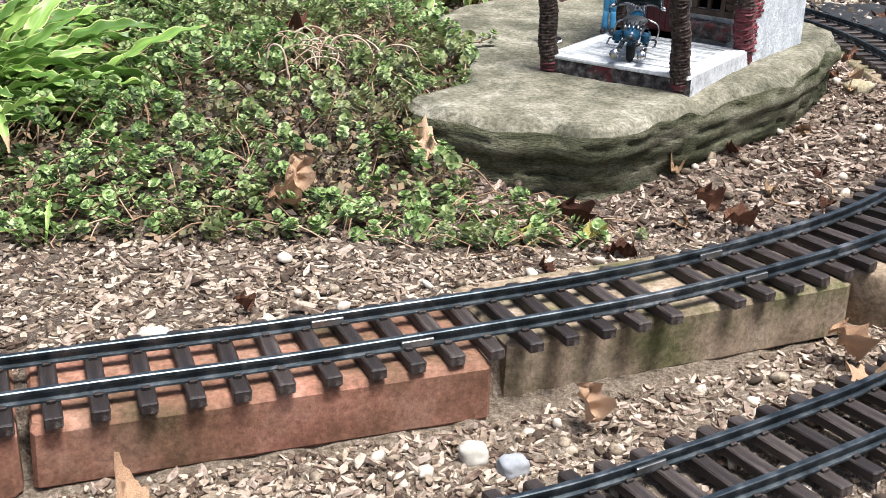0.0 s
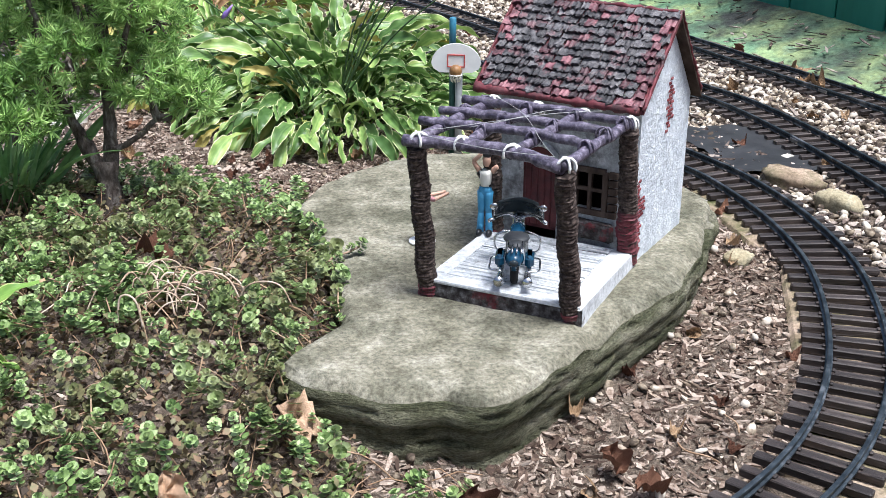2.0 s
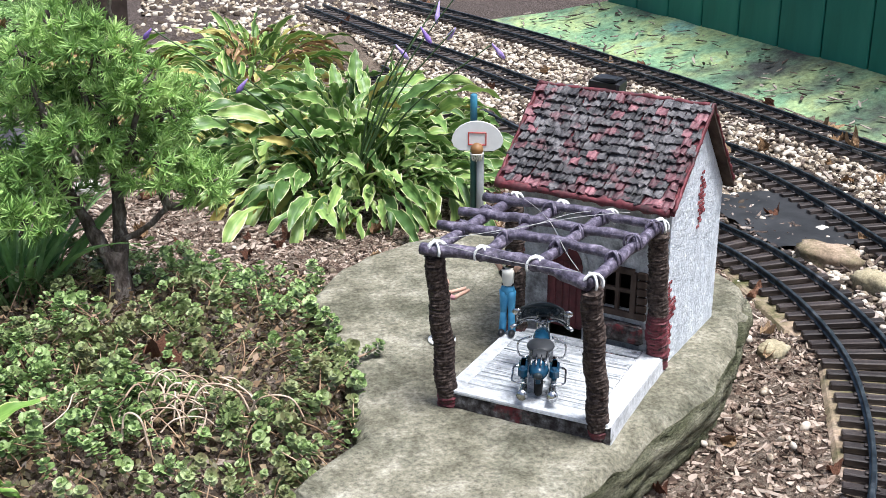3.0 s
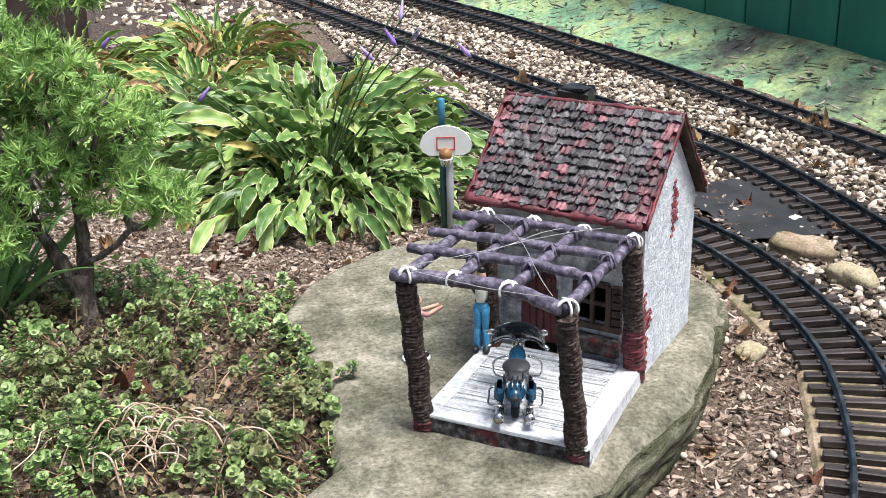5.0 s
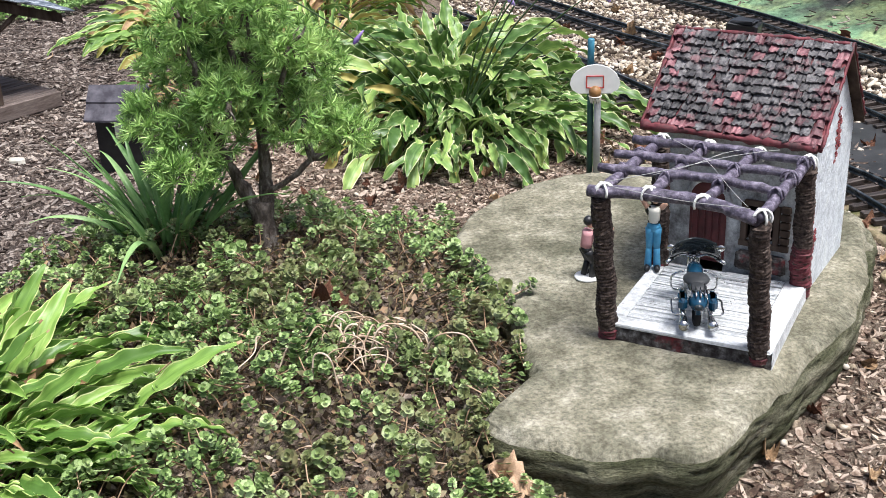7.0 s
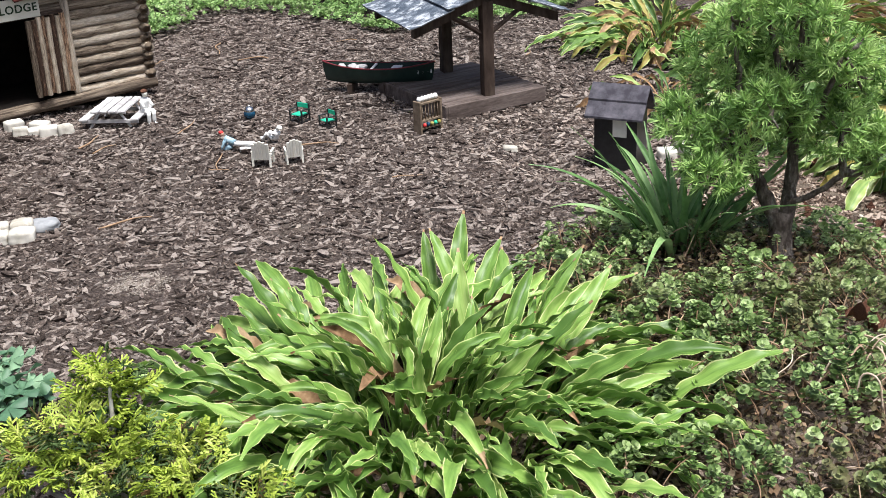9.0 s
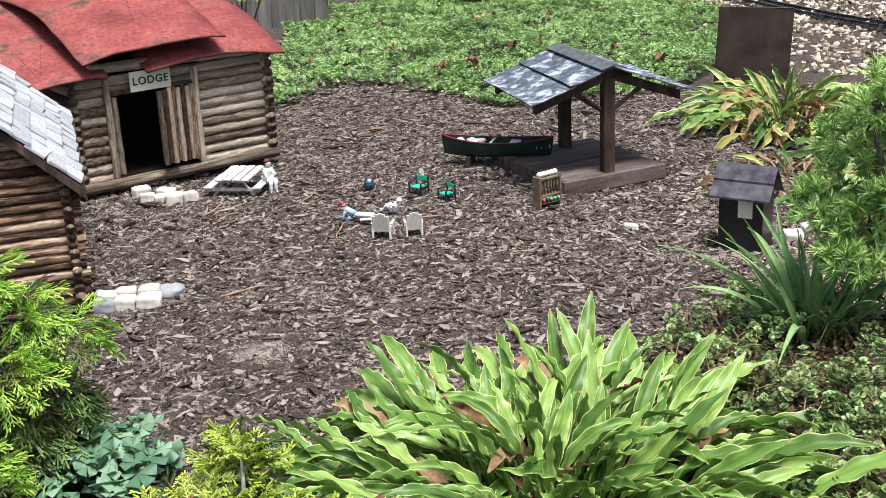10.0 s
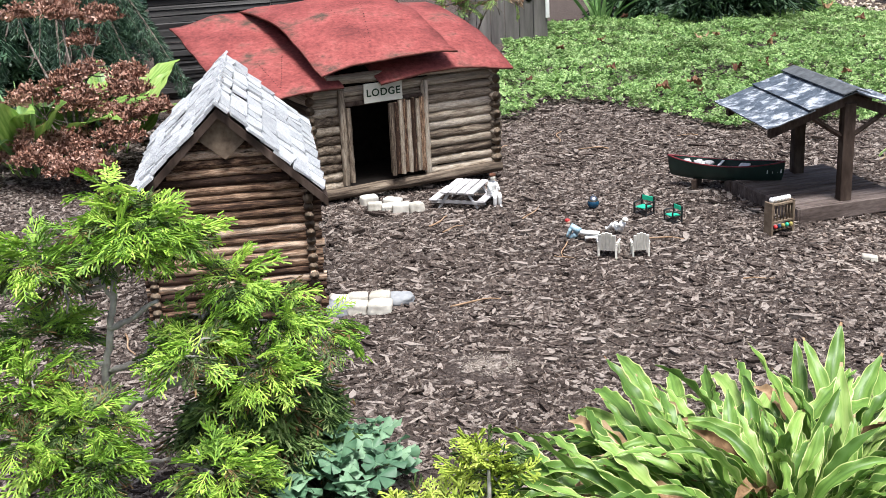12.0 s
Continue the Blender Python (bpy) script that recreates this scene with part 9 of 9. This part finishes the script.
low = np.array([(-0.9, 0.2), (-0.5, 0.42), (-0.2, 0.60), (0.07, 0.695), (0.34, 0.835), (0.50, 0.96), (0.75, 1.15), (0.8, 0.8), (0.5, 0.5), (0.0, 0.3), (-0.5, 0.15)])
p = sow(low, 34000, lambda x, y: (nearest(LOOP_COARSE, x, y) > 0.05) & ~((nearest(LOW_COARSE, x, y) < 0.05) & (RNG.random(len(x)) < 0.7)))
sel = RNG.random(len(p))
strew("tan_mulch", "tan wood chips on the low ground", "mulch", p[sel < 0.30], CHIPS, (0.003, 0.011), (0.002, 0.0050), (0.001, 0.0028), "tan_chip", 0.3)
strew("bark_mulch", "brown bark chips on the low ground", "mulch", p[(sel >= 0.30) & (sel < 0.40)], CHIPS, (0.004, 0.016), (0.0025, 0.006), (0.0012, 0.003), "bed_chip", 0.3)
strew("tan_splinters", "fine tan splinters and grit on the low ground", "mulch", p[(sel >= 0.40) & (sel < 0.85)], SPLINTERS, (0.002, 0.010), (0.001, 0.003), (0.0008, 0.002), "tan_chip", 0.3)
strew("bark_splinters", "fine brown splinters on the low ground", "mulch", p[sel >= 0.85], SPLINTERS, (0.003, 0.014), (0.001, 0.003), (0.0008, 0.002), "bed_chip", 0.3)
strew("low_pebbles", "cream pebbles on the low ground", "pebbles", sow(low, 420, lambda x, y: (nearest(LOOP_COARSE, x, y) > 0.055)), PEBBLES, (0.003, 0.008), (0.003, 0.007), (0.002, 0.005), "pebble", 0.4, smooth=True)

p = sow(YARD, 125000, lambda x, y: (np.hypot(x + 0.545, y - 1.135) > 0.10) & ((np.hypot(x + 1.0, y - 1.495) > 0.06) | (RNG.random(len(x)) < 0.25)))
near_p = p[(p[:, 1] < 3.2) & (p[:, 0] > -2.4)]
sel = RNG.random(len(near_p))
strew("shredded_mulch", "dark brown shredded mulch over the yard", "mulch", near_p[sel < 0.56], SPLINTERS, (0.006, 0.024), (0.0016, 0.0048), (0.001, 0.003), "yard_chip", 0.18)
strew("mulch_splinters", "pale grey wood splinters in the dark mulch", "mulch", near_p[(sel >= 0.56) & (sel < 0.72)], SPLINTERS, (0.005, 0.018), (0.0012, 0.0034), (0.001, 0.0024), "bark_chip", 0.18)
strew("bark_mulch", "flat bark pieces in the dark mulch", "mulch", near_p[sel >= 0.72], CHIPS, (0.006, 0.024), (0.003, 0.0095), (0.001, 0.0032), "yard_chip", 0.22)
strew("bark_mulch", "larger flat bark slabs on the mulch", "mulch", near_p[:900], CHIPS, (0.016, 0.042), (0.005, 0.012), (0.002, 0.005), "yard_chip", 0.12, lift=0.002)
far_p = p[~((p[:, 1] < 3.2) & (p[:, 0] > -2.4))]
strew("shredded_mulch", "brown mulch far behind the yard", "mulch", far_p[::6], CHIPS, (0.02, 0.05), (0.004, 0.012), (0.002, 0.005), "yard_chip", 0.2)
strew("sandy_patch", "pale sandy grit where the mulch is worn thin", "grit", sow(np.array([(-1.06, 1.47), (-1.02, 1.44), (-0.95, 1.46), (-0.94, 1.52), (-1.0, 1.56), (-1.05, 1.53)]), 2600, lambda x, y: np.hypot((x + 1.0) / 0.05, (y - 1.5) / 0.045) < RNG.uniform(0.1, 1.0, len(x))), CHIPS, (0.0012, 0.003), (0.001, 0.0024), (0.0006, 0.0012), "sand_grain", 0.3)
dry = np.array([(-0.62, 2.45), (-0.30, 2.5), (-0.28, 2.0), (-0.42, 1.85), (-0.62, 1.98), (-0.72, 2.15)])
strew("bark_mulch", "paler bark chips near the shelter", "mulch", sow(dry, 1500), CHIPS, (0.008, 0.024), (0.003, 0.008), (0.001, 0.003), "bark_chip", 0.2)

BED = np.array([(0.66, 1.2)] + [tuple(q + (0.045, 0.01)) for q in TRACK_LOOP[(TRACK_LOOP[:, 1] > 1.3) & (TRACK_LOOP[:, 0] > 0.1)][::14]] + [(0.12, 3.5), (0.35, 3.75)] + [tuple(q + (0.055, 0.01)) for q in TRACK_FAR[::-1][::16]])


def on_rails(x, y):
    return np.minimum(nearest(LOOP_COARSE, x, y), np.minimum(nearest(MID_COARSE, x, y), nearest(FAR_COARSE, x, y))) < 0.05


p = sow(BED, 11500, lambda x, y: ~(on_rails(x, y) & (RNG.random(len(x)) < 0.82)))
bare = (np.hypot((p[:, 0] - 0.69) / 0.085, (p[:, 1] - 1.84) / 0.12) < 1) & (RNG.random(len(p)) < 0.85) | (p[:, 1] < 1.72) & (RNG.random(len(p)) < 0.55)
p = p[~bare]
strew("gravel_bed", "cream and tan pebble gravel between the tracks", "gravel", p, PEBBLES, (0.0040, 0.0100), (0.0035, 0.0085), (0.0025, 0.006), "pebble", 0.5, lift=0.002, smooth=True)
p = sow(BED, 4200)
strew("gravel_litter", "wood chips scattered in the gravel", "mulch", p, CHIPS, (0.008, 0.026), (0.003, 0.008), (0.001, 0.003), "bark_chip", 0.3, lift=0.006)
p = sow(INNER, 240, lambda x, y: clear(x, y) & (x > -0.1) & ~inside(SEDUM_AREA, x, y) & ~near_loop(x, y, 0.05))
strew("stray_pebbles", "scattered cream pebbles on the bark mulch", "pebbles", p, PEBBLES, (0.003, 0.0085), (0.003, 0.007), (0.002, 0.005), "pebble", 0.5, lift=0.002, smooth=True)
back = np.array([(-1.6, 6.2), (-1.2, 5.35), (-0.7, 4.5), (-0.45, 3.9), (-0.40, 3.4), (-0.1, 3.25), (0.3, 3.5), (0.6, 4.4), (0.3, 5.6), (-0.4, 6.4)])
p = sow(back, 7500)
strew("pale_gravel", "pale gravel around the distant track", "gravel", p, CHIPS, (0.012, 0.026), (0.012, 0.022), (0.005, 0.010), "pebble", 0.4, lift=-0.004, smooth=True)


pp = RNG.uniform((0.6, 1.9), (1.3, 3.5), (900, 2))
rail_x = np.interp(pp[:, 1], TRACK_FAR[:, 1], TRACK_FAR[:, 0])
wall_x = np.interp(pp[:, 1], (1.9, 2.42, 3.45), (1.36, 1.19, 0.84))
ok = (pp[:, 0] > rail_x + 0.06) & (pp[:, 0] < wall_x - 0.02)
pp, rail_x, wall_x = pp[ok], rail_x[ok], wall_x[ok]
lift = np.clip((pp[:, 0] - rail_x - 0.06) / np.maximum(wall_x - rail_x - 0.06, 0.05), 0, 1) * 0.06
g = Geo()
mm = placed(turns(len(pp), 0.2), np.c_[RNG.uniform(0.008, 0.035, len(pp)), RNG.uniform(0.002, 0.007, len(pp)), RNG.uniform(0.001, 0.002, len(pp))], np.c_[pp, lift - 0.004])
for i, (v, f) in enumerate(CHIPS):
    g.batch(v, f, mm[i::len(CHIPS)])
stuff("slope_litter", "needles and bark litter on the green slope", "litter", g, ("bark_chip",), False)


# twigs and dry leaves, one by one
def twig_mesh():
    g = Geo()
    pth = spline([(-0.5, 0, 0), (-0.2, RNG.normal(0, 0.06), 0.03), (0.2, RNG.normal(0, 0.08), 0.02), (0.5, RNG.normal(0, 0.06), 0)], 0.1)
    g.tube(pth, np.linspace(0.022, 0.012, len(pth)), 6)
    return g.mesh("twig", "stem")


TWIGS = [twig_mesh() for _ in range(4)]
for k in range(46):
    area = INNER if k < 18 else YARD
    x, y = sow(area, 1, lambda a, b: clear(a, b) & ~near_loop(a, b, 0.06) & (b < 3.0) & (a > -1.8))[0]
    ln = RNG.uniform(0.04, 0.09)
    thing("twig", "thin dry tan twig lying on the mulch", "twig", pose(x, y, float(height(x, y)) + 0.004, RNG.normal(0, 4), RNG.normal(0, 4), RNG.uniform(0, 360)) @ Matrix.Diagonal((ln, ln, ln, 1)), "dry twigs", data=TWIGS[k % 4])


def dry_leaf_mesh(mat, curl, lobes):
    """A lobed dry leaf, bent along its midrib and rolled at the tips."""
    g = Geo()
    n = 30
    pts = [(0, 0)]
    for ring in (0.2, 0.4, 0.6, 0.8, 1.0):
        for i in range(n):
            a = 2 * math.pi * i / n
            r = 1 + (0.17 * math.cos(lobes * a) + 0.07 * math.cos((2 * lobes + 1) * a + 1)) * ring
            pts.append((r * ring * 0.36 * math.sin(a), r * ring * 0.55 * math.cos(a)))
    out = []
    for x, y in pts:
        z = curl * (x * x * 1.6 - 0.5 * y * y + 0.35 * x * y) + 0.30 * noise.noise(Vector((x * 5, y * 5, curl))) + 0.14 * noise.noise(Vector((x * 12, y * 12, curl)))
        a = curl * y * 1.1
        out.append((x * (1 - 0.3 * abs(curl) * abs(x)), math.sin(a) / max(abs(curl * 1.1), 0.1) if abs(curl) > 0.1 else y, z + (1 - math.cos(a)) * 0.5))
    fs = [(0, 1 + i, 1 + (i + 1) % n) for i in range(n)]
    for r in range(4):
        fs += [(1 + r * n + i, 1 + (r + 1) * n + i, 1 + (r + 1) * n + (i + 1) % n, 1 + r * n + (i + 1) % n) for i in range(n)]
    g.add(out, fs)
    return g.mesh("dry_leaf", mat)


DRY = {m: [dry_leaf_mesh(m, c, l) for c, l in ((1.3, 5), (2.0, 3), (-1.2, 4), (2.4, 3))] for m in ("leaf_brown", "leaf_red", "leaf_yellow", "leaf_tan")}


def dry_leaf(label, x, y, size, mat, k, z=0.0, rx=0, ry=0, rz=0):
    thing("dry_leaf", label, "dry leaf", pose(x, y, float(height(x, y)) + z, rx, ry, rz) @ Matrix.Diagonal((size, size, size, 1)), "fallen leaves", data=DRY[mat][k])


dry_leaf("large curled tan dry leaf standing in the sedum", -0.092, 0.962, 0.043, "leaf_tan", 3, 0.030, 66, 24, 10)
dry_leaf("curled tan dry leaf at the sedum's edge", -0.098, 0.940, 0.032, "leaf_tan", 1, 0.014, 30, -20, 80)
dry_leaf("flat tan lobed leaf at the slab's corner", 0.008, 1.058, 0.046, "leaf_tan", 0, 0.024, 22, -10, 30)
dry_leaf("crumpled tan leaf against the edging paver", 0.125, 0.69, 0.034, "leaf_tan", 3, 0.018, 60, 10, 20)
dry_leaf("crumpled tan leaf on the low ground", 0.32, 0.785, 0.036, "leaf_tan", 1, 0.018, 40, 10, 60)
dry_leaf("pale tan leaf on the low ground", 0.325, 0.745, 0.04, "leaf_tan", 0, 0.010, 10, 10, 140)
dry_leaf("dry tan leaf lying on the low ground", -0.125, 0.575, 0.05, "leaf_tan", 2, 0.010, 10, 10, 60)
dry_leaf("red-brown crumpled leaf on bark mulch", 0.263, 1.024, 0.034, "leaf_red", 3, 0.012, 40, 0, 20)
dry_leaf("red-brown crumpled leaf on bark mulch", 0.285, 0.985, 0.030, "leaf_red", 1, 0.010, 20, 0, 90)
dry_leaf("dark brown curled leaf below the slab", 0.137, 0.968, 0.035, "leaf_red", 3, 0.012, 50, 0, 60)
dry_leaf("red-brown leaf among the sedum", -0.13, 1.35, 0.04, "leaf_red", 0, 0.03, 20, 10, 60)
dry_leaf("small dark leaf beside the rails", -0.105, 0.765, 0.018, "leaf_red", 3, 0.008, 40, 10, 60)
dry_leaf("yellow leaf on bark mulch below the slab", 0.10, 0.925, 0.022, "leaf_yellow", 0, 0.008, 15, 0, 30)
dry_leaf("yellow leaf on bark mulch below the slab", 0.155, 0.935, 0.024, "leaf_yellow", 1, 0.008, 15, 0, 130)
dry_leaf("tan leaf beside the cypress", -0.88, 1.12, 0.05, "leaf_brown", 2, 0.012, 10, 10, 60)
for k in range(30):
    x, y = sow(np.array([(-0.2, 1.70), (0.05, 1.72), (0.2, 1.74), (0.38, 1.78), (0.42, 1.95), (0.2, 2.3), (-0.2, 2.3), (-0.35, 1.9)]), 1)[0]
    m = ("leaf_red", "leaf_brown", "leaf_red", "leaf_yellow")[k % 4]
    dry_leaf("small fallen leaf behind the slab", x, y, RNG.uniform(0.014, 0.032), m, k % 4, 0.008, RNG.normal(0, 20), RNG.normal(0, 20), RNG.uniform(0, 360))
for k in range(34):
    x, y = sow(COVER, 1)[0]
    dry_leaf("fallen brown leaf on the ground cover", x, y, RNG.uniform(0.022, 0.045), ("leaf_red", "leaf_brown", "leaf_red")[k % 3], (0, 2, 0)[k % 3], 0.038, RNG.normal(0, 8), RNG.normal(0, 8), RNG.uniform(0, 360))
for k in range(26):
    x, y = sow(BED, 1)[0]
    dry_leaf("fallen tan leaf on the gravel", x, y, RNG.uniform(0.018, 0.04), ("leaf_brown", "leaf_red", "leaf_brown")[k % 3], k % 4, 0.012, RNG.normal(0, 25), RNG.normal(0, 25), RNG.uniform(0, 360))
for k in range(16):
    x, y = sow(INNER, 1, lambda a, b: clear(a, b) & (a > 0.1) & ~near_loop(a, b, 0.06) & (b < 1.75))[0]
    dry_leaf("small fallen leaf on bark mulch", x, y, RNG.uniform(0.014, 0.028), ("leaf_red", "leaf_brown")[k % 2], k % 4, 0.006, RNG.normal(0, 20), RNG.normal(0, 20), RNG.uniform(0, 360))
